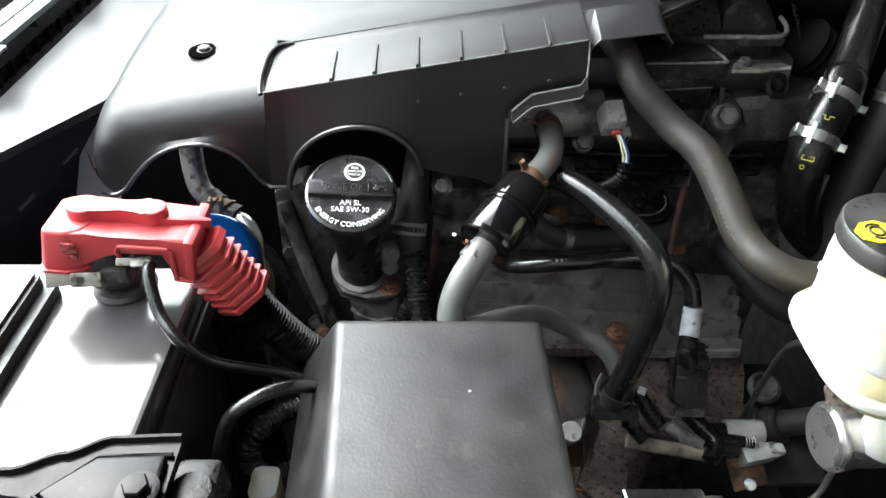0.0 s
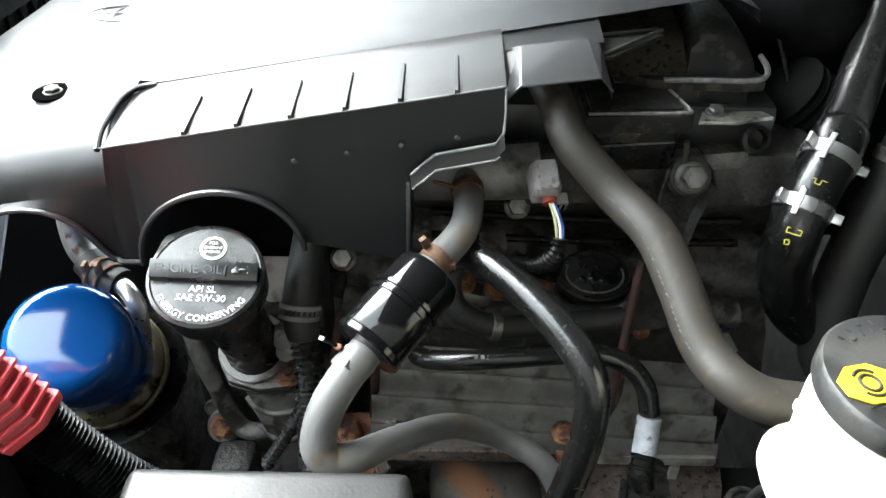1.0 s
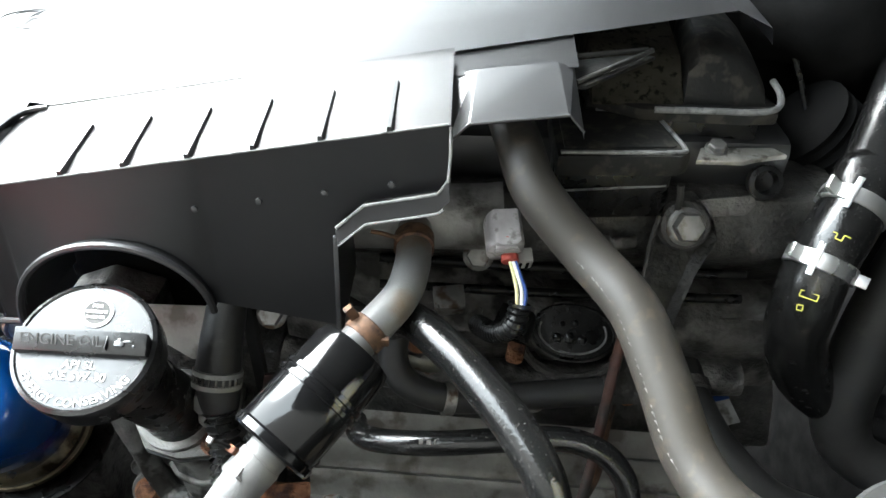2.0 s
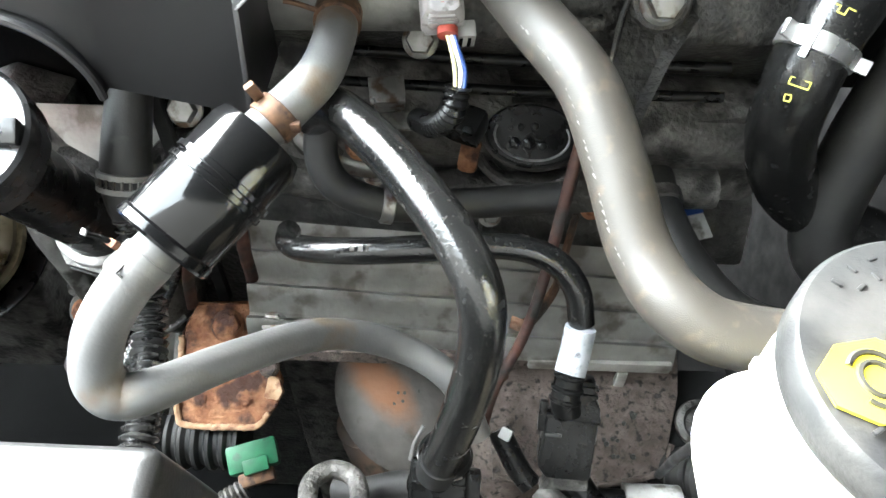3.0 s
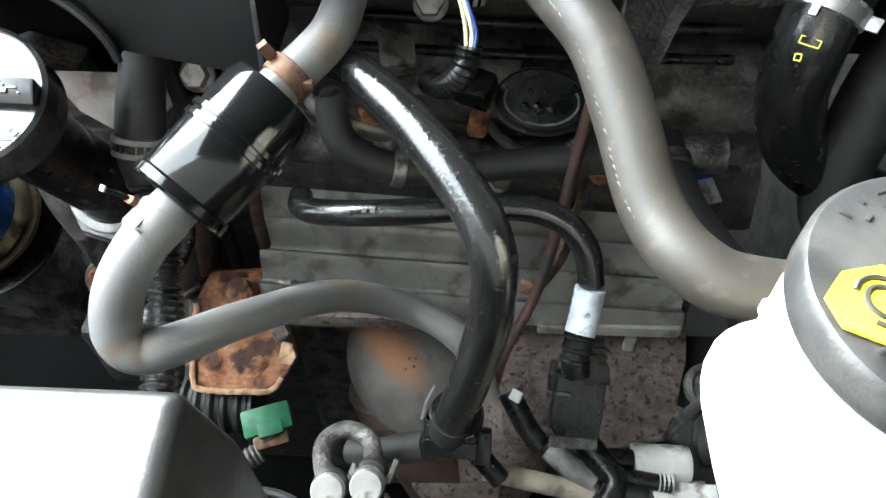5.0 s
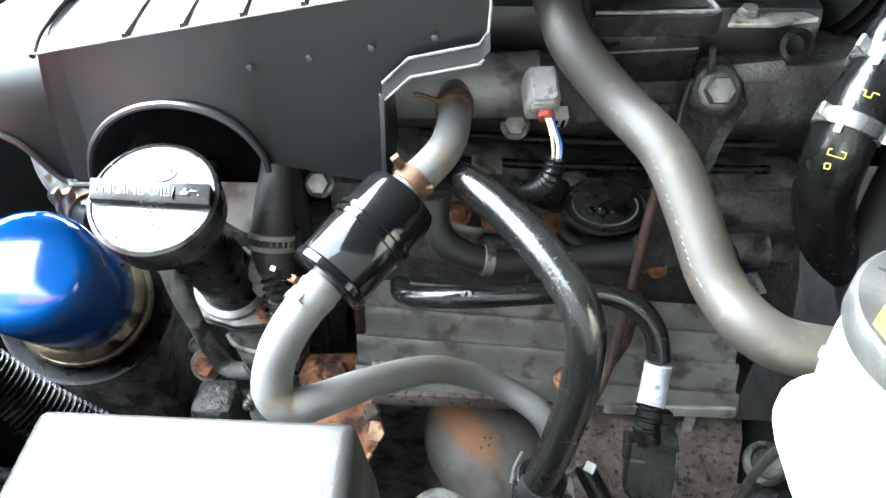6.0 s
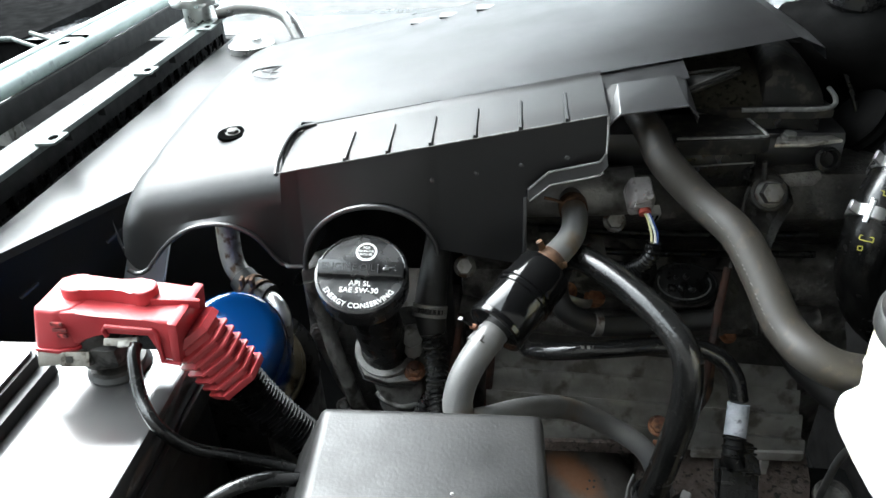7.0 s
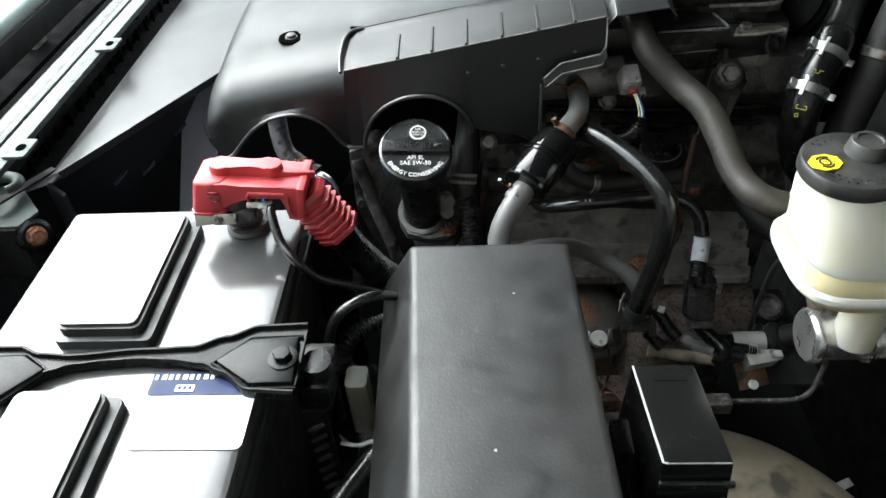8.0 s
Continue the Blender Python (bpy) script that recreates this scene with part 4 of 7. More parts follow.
def cap_print(text, size, x, y, z=0.0082, bend=0.0):
    bm = lettering(text, size)
    for v in bm.verts:
        if bend:
            a = v.co.x / bend
            r = bend - v.co.y
            v.co.x, v.co.y = r * math.sin(a), -r * math.cos(a)
        v.co.x += x
        v.co.y += y
        v.co.z += z
    return moved(bm, cap_m)


below(cap_part, "print", cap_print("API SL", 0.0054, 0, -0.0088), M_INK, "white printed oil grade")
below(cap_part, "print", cap_print("SAE 5W-30", 0.0054, 0, -0.0140), M_INK, "white printed oil grade")
below(cap_part, "print", cap_print("ENERGY CONSERVING", 0.0052, 0, 0.0002, bend=0.0258), M_INK, "white curved lettering")
# black raised letters coloured grey in place of their light edges
below(cap_part, "raised_word", moved(cap_print("ENGINE OIL", 0.0066, -0.0080, 0.0003, 0.0), cap_m @ Matrix.Translation((0, 0, 0.0133)) @ Matrix.Rotation(math.atan(0.34), 4, "X") @ cap_m.inverted()), M_BATT, "raised lettering on the grip")
disc = lathe([(0.0072, 0.0080), (0.0072, 0.0086), (0, 0.0087)], (0.0015, 0.0160, 0), sides=24)
below(cap_part, "round_label", moved(disc, cap_m), M_INK, "round white label")
below(cap_part, "round_label_ring", moved(lathe([(0.0056, 0.0087), (0.0056, 0.0089), (0, 0.0089)], (0.0015, 0.0160, 0), sides=24), cap_m), M_BLKINK)
for text, dy in (("FOR", 0.0027), ("GASOLINE", 0.0), ("ENGINES", -0.0026)):
    below(cap_part, "print", cap_print(text, 0.0026 if text == "FOR" else 0.0021, 0.0015, 0.0160 + dy, 0.0092), M_INK)


# ---- oil filter ----
of = thing("oil_filter", (-0.165, 0.425, 0.99), "shiny blue oil filter seated in a zinc plated cup", "oil filter")
AX = Vector((0.24, -0.66, 1.0)).normalized()
base = Vector((-0.1870, 0.4665, 1.0205))
H, R = 0.096, 0.0385
prof = [(R, 0.0), (R + 0.0005, 0.004), (R + 0.0005, H - 0.018)] + [(R - 0.013 * (1 - math.cos(a)), H - 0.018 + 0.018 * math.sin(a)) for a in [math.pi / 2 * k / 8 for k in range(1, 9)]] + [(0.016, H + 0.0012), (0, H + 0.002)]
under(of, "can", lathe(prof, base, AX, 48), M_BLUE)
under(of, "base_ring", lathe([(0.036, 0.006), (0.0420, 0.005), (0.0452, 0.002), (0.0455, -0.003), (0.0430, -0.006), (0.036, -0.007)], base, AX, 48), M_GOLD)
under(of, "second_ring", lathe([(0.040, -0.008), (0.0465, -0.009), (0.0480, -0.012), (0.0465, -0.016), (0.040, -0.017)], base, AX, 48), M_GOLD)
under(of, "cup", lathe([(0.036, -0.060), (0.048, -0.055), (0.056, -0.032), (0.0590, -0.021), (0.0605, -0.0185), (0.0600, -0.0165), (0.0570, -0.0165), (0.0500, -0.021), (0.0, -0.021)], base, AX, 56), M_DARKP, "black rubber lip under the filter")
under(of, "bracket", box((-0.245, 0.47, 0.86), (-0.15, 0.54, 0.965), 0.008), M_CAST)

cl = thing("coolant_pipe", (-0.19, 0.52, 1.06), "short bare steel pipe with a rusty hose clip", "pipe")
under(cl, "pipe", tube([(-0.208, 0.545, 1.165), (-0.210, 0.535, 1.125), (-0.206, 0.522, 1.092), (-0.192, 0.512, 1.076)], 0.0098, 16), M_BOLT)
under(cl, "hose_end", tube([(-0.198, 0.515, 1.080), (-0.184, 0.505, 1.073), (-0.168, 0.497, 1.071)], 0.0125, 16), M_BLACK)
under(cl, "elbow", tube([(-0.174, 0.500, 1.071), (-0.163, 0.491, 1.074), (-0.154, 0.482, 1.069), (-0.152, 0.477, 1.056), (-0.156, 0.474, 1.02)], 0.0065, 16), M_STEEL)
for dx in (-0.004, 0.005):
    clip = under(cl, "hose_clip", lathe([(0.0130, -0.002), (0.0140, -0.0015), (0.0140, 0.0015), (0.0130, 0.002)], (-0.184 + dx, 0.505 - 0.6 * dx, 1.0735 - 0.2 * dx), (0.8, -0.55, -0.15), 24), M_COPPER)
    below(clip, "ear", box((-0.186 + dx, 0.490, 1.086), (-0.183 + dx, 0.497, 1.095), 0.0008), M_COPPER)
# ---- battery ----
bt = thing("battery", (-0.215, 0.17, 0.98), "large grey-topped car battery with two vent covers", "battery")
bm = bmesh.new()
box((-0.303, 0.030, 1.160), (-0.129, 0.306, 1.180), 0.004, bm=bm)
under(bt, "lid", bm, M_BATT)
under(bt, "case", box((-0.300, 0.033, 0.985), (-0.132, 0.303, 1.162), 0.004), M_BATTB)
under(bt, "lid_edge", box((-0.1295, 0.034, 1.150), (-0.1265, 0.300, 1.162), 0.001), M_BATTB)
for y0, y1 in ((0.178, 0.2815), (0.020, 0.1295)):
    bm = slab(rounded(-0.2580, y0 - 0.006, -0.1985, y1 + 0.002, 0.004), 1.1795, 1.1870, 0.0022)
    vent = under(bt, "vent_foot", bm, M_BATTB)
    bm = slab(rounded(-0.2550, y0 - 0.002, -0.2045, y1 + 0.0005, 0.005), 1.1868, 1.1935, 0.0020)
    below(vent, "vent_cover", bm, M_BATTB)
    below(vent, "vent_top", slab(rounded(-0.2540, y0, -0.2065, y1 - 0.0005, 0.004), 1.1932, 1.1960, 0.0009), M_BATT, "pale grey vent cover top")
    below(vent, "vent_tick", box((-0.2625, y0 + 0.058, 1.1797), (-0.2585, y0 + 0.066, 1.1835), 0.0006), M_BATTB)
under(bt, "label", slab(rounded(-0.190, 0.102, -0.1285, 0.142, 0.004), 1.1803, 1.1810, 0), M_LABEL)
under(bt, "label_band", slab(rounded(-0.190, 0.1365, -0.1290, 0.1525, 0.002), 1.1811, 1.1816, 0), M_LABELB, "dark blue band of the label")
for k in range(9):
    w = 0.0016 + 0.0005 * (k * 5 % 3)
    under(bt, "print_bar", box((-0.1885 + 0.0040 * k, 0.1470, 1.1816), (-0.1885 + 0.0040 * k + w, 0.1505, 1.1820), 0), M_INK)
under(bt, "print_box", box((-0.1745, 0.1385, 1.1816), (-0.1640, 0.1430, 1.1821), 0), M_INK)
for k in range(3):
    under(bt, "print_bar", box((-0.1730 + 0.0030 * k, 0.1397, 1.1821), (-0.1714 + 0.0030 * k, 0.1420, 1.1824), 0), M_LABELB)
post = under(bt, "terminal_post", lathe([(0.0145, 0.0), (0.0145, 0.008), (0.0105, 0.009), (0.010, 0.022), (0.0, 0.023)], (-0.166, 0.2865, 1.178), sides=28), M_LEAD, "lead terminal post")
below(post, "seal_ring", lathe([(0.0165, 0.0), (0.0165, 0.003), (0.0145, 0.005)], (-0.166, 0.2865, 1.1785), sides=28), M_BATTB)

by = thing("battery_tray", (-0.21, 0.31, 0.97), "black battery tray with a wall added to darken the gap behind", "battery tray")
# black wall added to hide the filter's foot and darken this gap
under(by, "gap_wall", slab(rounded(-0.302, 0.975, -0.106, 1.150, 0.006), 0.3095, 0.3145, 0.0015, "y"), M_DARKP)
under(by, "base", box((-0.306, 0.028, 0.972), (-0.108, 0.3085, 0.984), 0.003), M_DARKP)

st = thing("battery_strap", (-0.21, 0.168, 1.18), "black pressed-steel battery hold-down with waisted middle", "battery strap")
UPPER = [(-0.306, 0.171), (-0.276, 0.1705), (-0.262, 0.1650), (-0.241, 0.1632), (-0.200, 0.1670), (-0.171, 0.1685), (-0.152, 0.1760), (-0.134, 0.1840), (-0.106, 0.1850)]
LOWER = [(-0.306, 0.118), (-0.284, 0.122), (-0.269, 0.1320), (-0.250, 0.1490), (-0.238, 0.1535), (-0.218, 0.1560), (-0.200, 0.1570), (-0.182, 0.1560), (-0.162, 0.1530), (-0.150, 0.1470), (-0.131, 0.1340), (-0.106, 0.1325)]


def edge_line(rows, x):
    """The y of a strap edge at x, eased between its corners."""
    for (xa, ya), (xb, yb) in zip(rows, rows[1:]):
        if x <= xb:
            u = (x - xa) / (xb - xa)
            return ya + (yb - ya) * u * u * (3 - 2 * u)
    return rows[-1][1]


bm = bmesh.new()
LIP = [(0.0, 0.0), (0.0, 0.0050), (0.0011, 0.0064), (0.0024, 0.0062), (0.0034, 0.0034)]
rings = []
for k in range(51):
    x = -0.306 + 0.200 * k / 50
    a, b = edge_line(LOWER, x), edge_line(UPPER, x)
    fit = min(1.0, (b - a) / 0.0110)
    rings.append([bm.verts.new((x, a + d * fit, 1.1812 + z)) for d, z in LIP] + [bm.verts.new((x, b - d * fit, 1.1812 + z)) for d, z in LIP[::-1]])
for a, b in zip(rings, rings[1:]):
    for k in range(10):
        bm.faces.new((a[k], a[(k + 1) % 10], b[(k + 1) % 10], b[k]))
bm.faces.new(rings[0])
bm.faces.new(rings[-1])
under(st, "channel", bm, M_STRAP)
RIGHT_PAD = [(-0.154, 0.1550), (-0.1365, 0.1715), (-0.109, 0.1725), (-0.107, 0.1390), (-0.1310, 0.1385)]
LEFT_PAD = [(-0.304, 0.1600), (-0.269, 0.1610), (-0.2525, 0.1505), (-0.270, 0.1305), (-0.304, 0.1240)]
for pad_o in (RIGHT_PAD, LEFT_PAD):
    panel = under(st, "raised_panel", slab(pad_o, 1.1835, 1.1888, 0.0018), M_STRAP)
    cx, cy = sum(p[0] for p in pad_o) / 5, sum(p[1] for p in pad_o) / 5
    loop = [Vector((cx + (x - cx) * 1.09, cy + (y - cy) * 1.10, 1.1858)) for x, y in (pad_o[2], pad_o[1], pad_o[0], pad_o[4], pad_o[3])]
    if pad_o is LEFT_PAD:
        loop = [Vector((cx + (x - cx) * 1.06, cy + (y - cy) * 1.10, 1.1858)) for x, y in pad_o]
    below(panel, "panel_bead", sweep(bmesh.new(), loop, 0.0012, 8), M_STRAP)
nut = under(st, "hook_bolt", lathe([(0.0085, 0), (0.0085, 0.0012), (0.006, 0.0016)], (-0.1150, 0.1555, 1.1886), sides=24), M_STRAP, "dark nut on a washer")
below(nut, "nut", hexbolt((-0.1150, 0.1555, 1.1892), (0, 0, 1), 0.0050, 0.0045, 1.05), M_STRAP)
under(st, "hook_end", box((-0.112, 0.150, 1.145), (-0.092, 0.186, 1.168), 0.004), M_DARKP)
under(st, "hook_knob", lathe([(0.010, 0), (0.0105, 0.004), (0.009, 0.009), (0, 0.010)], (-0.100, 0.164, 1.167), sides=24), M_DARKP)
under(st, "tie_rod", box((-0.112, 0.150, 1.00), (-0.098, 0.157, 1.146), 0.002), M_STRAP)
for k in range(12):
    under(st, "rod_tooth", moved(box((-0.006, -0.001, -0.0012), (0.006, 0.001, 0.0012), 0.0004), pose(-0.105, 0.1490, 1.010 + 0.011 * k, 0, -35, 0)), M_CAPDUST)

# ---- red terminal boot and cable ----
bo = thing("terminal_boot", (-0.155, 0.28, 1.19), "red vinyl terminal boot with a ribbed cable sleeve", "terminal boot")
outline = [(-0.190, 1.2060), (-0.176, 1.2060), (-0.169, 1.2085), (-0.161, 1.2140), (-0.1535, 1.2185), (-0.1315, 1.2185), (-0.1310, 1.2010), (-0.1195, 1.2000), (-0.1190, 1.2255), (-0.135, 1.2258), (-0.158, 1.2262), (-0.168, 1.2272), (-0.190, 1.2268)]
under(bo, "shell", slab(outline, 0.2715, 0.3030, 0.0022, "y", 3), M_RED)
cap_out = [(-0.1955, 0.2725), (-0.193, 0.2688), (-0.181, 0.2680), (-0.173, 0.2712), (-0.168, 0.280), (-0.168, 0.300), (-0.176, 0.3060), (-0.190, 0.3060), (-0.1955, 0.302)]
bm = slab(cap_out, 1.2055, 1.2278, 0.0022, "z", 3)
for v in bm.verts:
    k = (v.co.z - 1.2055) / 0.0223
    v.co.x += k * 0.0045 * (-0.168 - v.co.x) / 0.0275
    v.co.y += k * 0.0030 * (0.288 - v.co.y) / 0.020
under(bo, "post_cover", bm, M_RED)
under(bo, "post_cover_rim", slab([(x * 1.04 + 0.0073, y * 1.04 - 0.0115) for x, y in cap_out], 1.2040, 1.2060, 0.0007), M_RED)
pad = [(-0.1745 + 0.0085 * math.cos(radians(a)), 0.2885 + 0.0080 * math.sin(radians(a))) for a in range(40, 321, 20)]
pad += [(-0.155, 0.2840), (-0.148, 0.2832)] + [(-0.1400 + 0.0068 * math.cos(radians(a)), 0.2885 + 0.0068 * math.sin(radians(a))) for a in range(-120, 121, 20)] + [(-0.148, 0.2938), (-0.155, 0.2930)]
under(bo, "top_pad", slab(pad, 1.2258, 1.2338, 0.0020, "z", 3), M_RED)
under(bo, "pad_ridge", moved(slab([(-0.012, -0.005), (0.012, -0.001), (0.012, 0.001), (-0.012, 0.005)], -0.003, 0.0022, 0.001), pose(-0.124, 0.2885, 1.2262, 0, 6, 0)), M_RED)
frame_bm = sweep(bmesh.new(), [Vector(p) for p in ((-0.1545, 0.2708, 1.2150), (-0.1553, 0.2706, 1.2185), (-0.1540, 0.2706, 1.2212), (-0.1300, 0.2706, 1.2205), (-0.1285, 0.2706, 1.2190), (-0.1285, 0.2706, 1.2012), (-0.1195, 0.2706, 1.2005))], 0.0013, 8)
under(bo, "window_bead", frame_bm, M_RED)
under(bo, "sleeve_collar", slab([(-0.1235, 1.2015), (-0.1190, 1.2010), (-0.1165, 1.2255), (-0.1215, 1.2262)], 0.2695, 0.3050, 0.0012, "y"), M_RED)
s0, s1 = Vector((-0.1225, 0.2890, 1.2085)), Vector((-0.1005, 0.2890, 1.1765))
axis = (s1 - s0).normalized()
third = Vector((0, 1, 0))
side = third.cross(axis)
bm = bmesh.new()
rings = []
PROFILE = [(0.00, 1.0), (0.10, 1.06), (0.13, 0.88)] + [(0.16 + 0.14 * k + d, w) for k in range(6) for d, w in ((0.0, 0.86), (0.055, 0.88), (0.085, 1.06), (0.115, 1.06))] + [(1.04, 1.0)]
HEX = [(1.0, 0.0), (0.93, 0.12), (0.55, 0.86), (0.45, 0.95), (-0.45, 0.95), (-0.55, 0.86), (-0.93, 0.12), (-1.0, 0.0), (-0.93, -0.12), (-0.55, -0.86), (-0.45, -0.95), (0.45, -0.95), (0.55, -0.86), (0.93, -0.12)]
for t, w in PROFILE:
    rings.append([bm.verts.new(s0.lerp(s1, t) + third * (-0.0165 * w * c) + side * (0.0155 * w * d)) for c, d in HEX])
for a, b in zip(rings, rings[1:]):
    for k in range(len(HEX)):
        bm.faces.new((a[k], a[(k + 1) % len(HEX)], b[(k + 1) % len(HEX)], b[k]))
bm.faces.new(rings[0])
bm.faces.new(rings[-1])
under(bo, "ribbed_sleeve", bm, M_RED)
for x, z, w in ((-0.178, 1.2215, 0.006), (-0.1775, 1.2180, 0.007), (-0.177, 1.2145, 0.005)):
    under(bo, "worn_mark", box((x - w / 2, 0.2690, z - 0.0010), (x + w / 2, 0.2702, z + 0.0010), 0), M_REDWORN)
for o in bo.children:
    o.location, o.rotation_euler = (-0.0030, 0.0015, -0.0026), (0, radians(3), 0)

ct = thing("battery_clamp", (-0.16, 0.27, 1.19), "dark lead battery clamp with a bolted bracket", "battery clamp")
under(ct, "clamp", lathe([(0.0128, 0), (0.0135, 0.002), (0.0135, 0.008), (0.0115, 0.010), (0.0110, 0.020), (0.0, 0.022)], (-0.160, 0.276, 1.1900), sides=28), M_LEAD)
under(ct, "bracket", moved(slab([(-0.014, -0.0055), (0.008, -0.0040), (0.008, 0.004), (-0.014, 0.0035)], 0, 0.0016, 0.0005), pose(-0.174, 0.2640, 1.1990, 62, 0, 3)), M_BRACKET)
under(ct, "square_nut", moved(box((-0.0075, -0.0038, -0.003), (0.0075, 0.0038, 0.003), 0.0008), pose(-0.1665, 0.2620, 1.1990, 62, 0, 3)), M_BRACKET)
under(ct, "nut_hole", moved(box((-0.0018, -0.0016, 0), (0.0018, 0.0016, 0.0006), 0.0), pose(-0.1690, 0.2594, 1.2004, 62, 0, 3)), M_BLKINK)
under(ct, "clamp_jaw", box((-0.160, 0.262, 1.193), (-0.146, 0.282, 1.204), 0.002), M_LEAD)
under(ct, "ring_tag", moved(box((-0.005, -0.0025, -0.001), (0.005, 0.0025, 0.001), 0.0008), pose(-0.1380, 0.2640, 1.2085, 35, 0, 10)), M_BRACKET)
under(ct, "ring_tag", moved(box((-0.004, -0.002, -0.001), (0.004, 0.002, 0.001), 0.0008), pose(-0.1465, 0.2640, 1.2085, 50, 0, 0)), M_BRACKET)
# black block added so the boot's window looks dark inside
under(ct, "window_fill", box((-0.141, 0.272, 1.1965), (-0.122, 0.288, 1.2150), 0.002), M_DARKP)
for o in ct.children:
    o.location = (-0.0085, 0.0085, 0.0)
single("battery_cable", conduit([(-0.110, 0.298, 1.172), (-0.099, 0.297, 1.150), (-0.082, 0.297, 1.125), (-0.060, 0.297, 1.10), (-0.045, 0.296, 1.07)], 0.0105, 0.0026), M_DARKP, "thick black corrugated cable from the battery boot", "cable")
single("thin_cable", tube([(-0.142, 0.2715, 1.2080), (-0.141, 0.265, 1.205), (-0.1345, 0.2515, 1.193), (-0.1225, 0.2400, 1.1845), (-0.114, 0.245, 1.166), (-0.101, 0.255, 1.150), (-0.085, 0.262, 1.138), (-0.074, 0.266, 1.128)], 0.0032, 12), M_GLOSS, "thin glossy black battery cable", "cable")


# ---- fuse boxes ----
fb = thing("fuse_box", (0.01, 0.15, 1.0), "large black grained plastic fuse box with sloped sides", "fuse box")
bm = bmesh.new()
lo = [(-0.075, -0.005), (0.072, -0.005), (0.0605, 0.276), (-0.082, 0.284)]
tp = [(-0.036, 0.018), (0.066, 0.018), (0.0575, 0.2655), (-0.0505, 0.2655)]
md = [(-0.066, 0.0), (0.070, 0.0), (0.0600, 0.274), (-0.075, 0.281)]
v = [[bm.verts.new((x, y, z)) for x, y in q] for q, z in ((lo, 1.0), (md, 1.125), (tp, 1.1765))]
for a, b in zip(v, v[1:]):
    for i in range(4):
        bm.faces.new((a[i], a[(i + 1) % 4], b[(i + 1) % 4], b[i]))
bm.faces.new(v[0][::-1])
bm.faces.new(v[-1])
bmesh.ops.bevel(bm, geom=bm.edges[:], offset=0.005, segments=3, profile=0.6, affect="EDGES")
under(fb, "cover", bm, M_BOX)
for x, y in ((0.018, 0.216), (0.003, 0.103)):
    under(fb, "speck", lathe([(0.0009, 0), (0.0007, 0.0005), (0, 0.0006)], (x, y, 1.1765), sides=8), M_WHITE)
under(fb, "clip", box((0.076, 0.14, 1.06), (0.088, 0.165, 1.115), 0.002), M_DARKP)
under(fb, "clip", box((0.077, 0.06, 1.06), (0.089, 0.085, 1.115), 0.002), M_DARKP)
rb = thing("relay_box", (0.11, 0.15, 1.0), "small black plastic relay box beside the fuse box", "relay box")
bm = bmesh.new()
v = [[bm.verts.new((x, y, z)) for x, y in q] for q, z in (([(0.092, 0.108), (0.146, 0.108), (0.140, 0.196), (0.087, 0.196)], 1.0), ([(0.097, 0.120), (0.1365, 0.120), (0.131, 0.191), (0.0920, 0.191)], 1.1355))]
for i in range(4):
    bm.faces.new((v[0][i], v[0][(i + 1) % 4], v[1][(i + 1) % 4], v[1][i]))
bm.faces.new(v[0][::-1])
bm.faces.new(v[1])
bmesh.ops.bevel(bm, geom=bm.edges[:], offset=0.0018, segments=2, profile=0.6, affect="EDGES")
under(rb, "cover", bm, M_RELAY)
# the white left edge and grey front edge are highlights put into colour
under(rb, "edge_glint", sweep(bmesh.new(), [Vector(p) for p in ((0.0925, 0.190, 1.1352), (0.0975, 0.1210, 1.1352), (0.100, 0.1204, 1.1352))], 0.0008, 6), M_PALE, "pale bead painted as an edge highlight")
under(rb, "edge_glint", sweep(bmesh.new(), [Vector(p) for p in ((0.100, 0.1204, 1.1350), (0.1360, 0.1204, 1.1350))], 0.0005, 6), M_EDGEPALE)
under(rb, "raised_bar", box((0.103, 0.178, 1.1352), (0.124, 0.1805, 1.1360), 0), M_RELAY)
under(rb, "raised_mark", lathe([(0.003, 0), (0.0026, 0.0004), (0, 0.0005)], (0.119, 0.139, 1.1354), sides=16), M_RELAY)
for k in range(3):
    under(rb, "step_rib", box((0.096, 0.1145 - 0.002 * k, 1.118 - 0.016 * k), (0.139, 0.1175 - 0.002 * k, 1.122 - 0.016 * k), 0.0008), M_CAP)

# loom between battery and fuse box
single("loom", conduit([(-0.078, 0.300, 1.064), (-0.0896, 0.294, 1.0660), (-0.103, 0.284, 1.068), (-0.1124, 0.271, 1.066), (-0.113, 0.262, 1.055), (-0.104, 0.258, 1.045), (-0.090, 0.265, 1.040)], 0.0062, 0.0034, amount=0.18), M_CONDUIT, "black corrugated loom beside the fuse box", "loom")
single("arched_cable", tube([(-0.060, 0.240, 1.152), (-0.072, 0.2290, 1.164), (-0.086, 0.2200, 1.166), (-0.098, 0.2140, 1.158), (-0.105, 0.2095, 1.138), (-0.107, 0.206, 1.110), (-0.105, 0.198, 1.070)], 0.0036, 12), M_GLOSS, "black cable arching beside the fuse box", "cable")
single("relay_can", slab(rounded(-0.1095, 0.2340, -0.0925, 0.2550, 0.004), 1.000, 1.0600, 0.002), M_RES, "cream plastic relay beside the battery", "relay")
sl = thing("split_sleeve", (-0.078, 0.125, 1.11), "glossy split cable sleeve with a pale lining", "sleeve")
under(sl, "sleeve", tube([(-0.096, 0.085, 1.105), (-0.089, 0.108, 1.112), (-0.0775, 0.127, 1.1145), (-0.0690, 0.1395, 1.115), (-0.0620, 0.1450, 1.108)], 0.0070, 16), M_GLOSS)
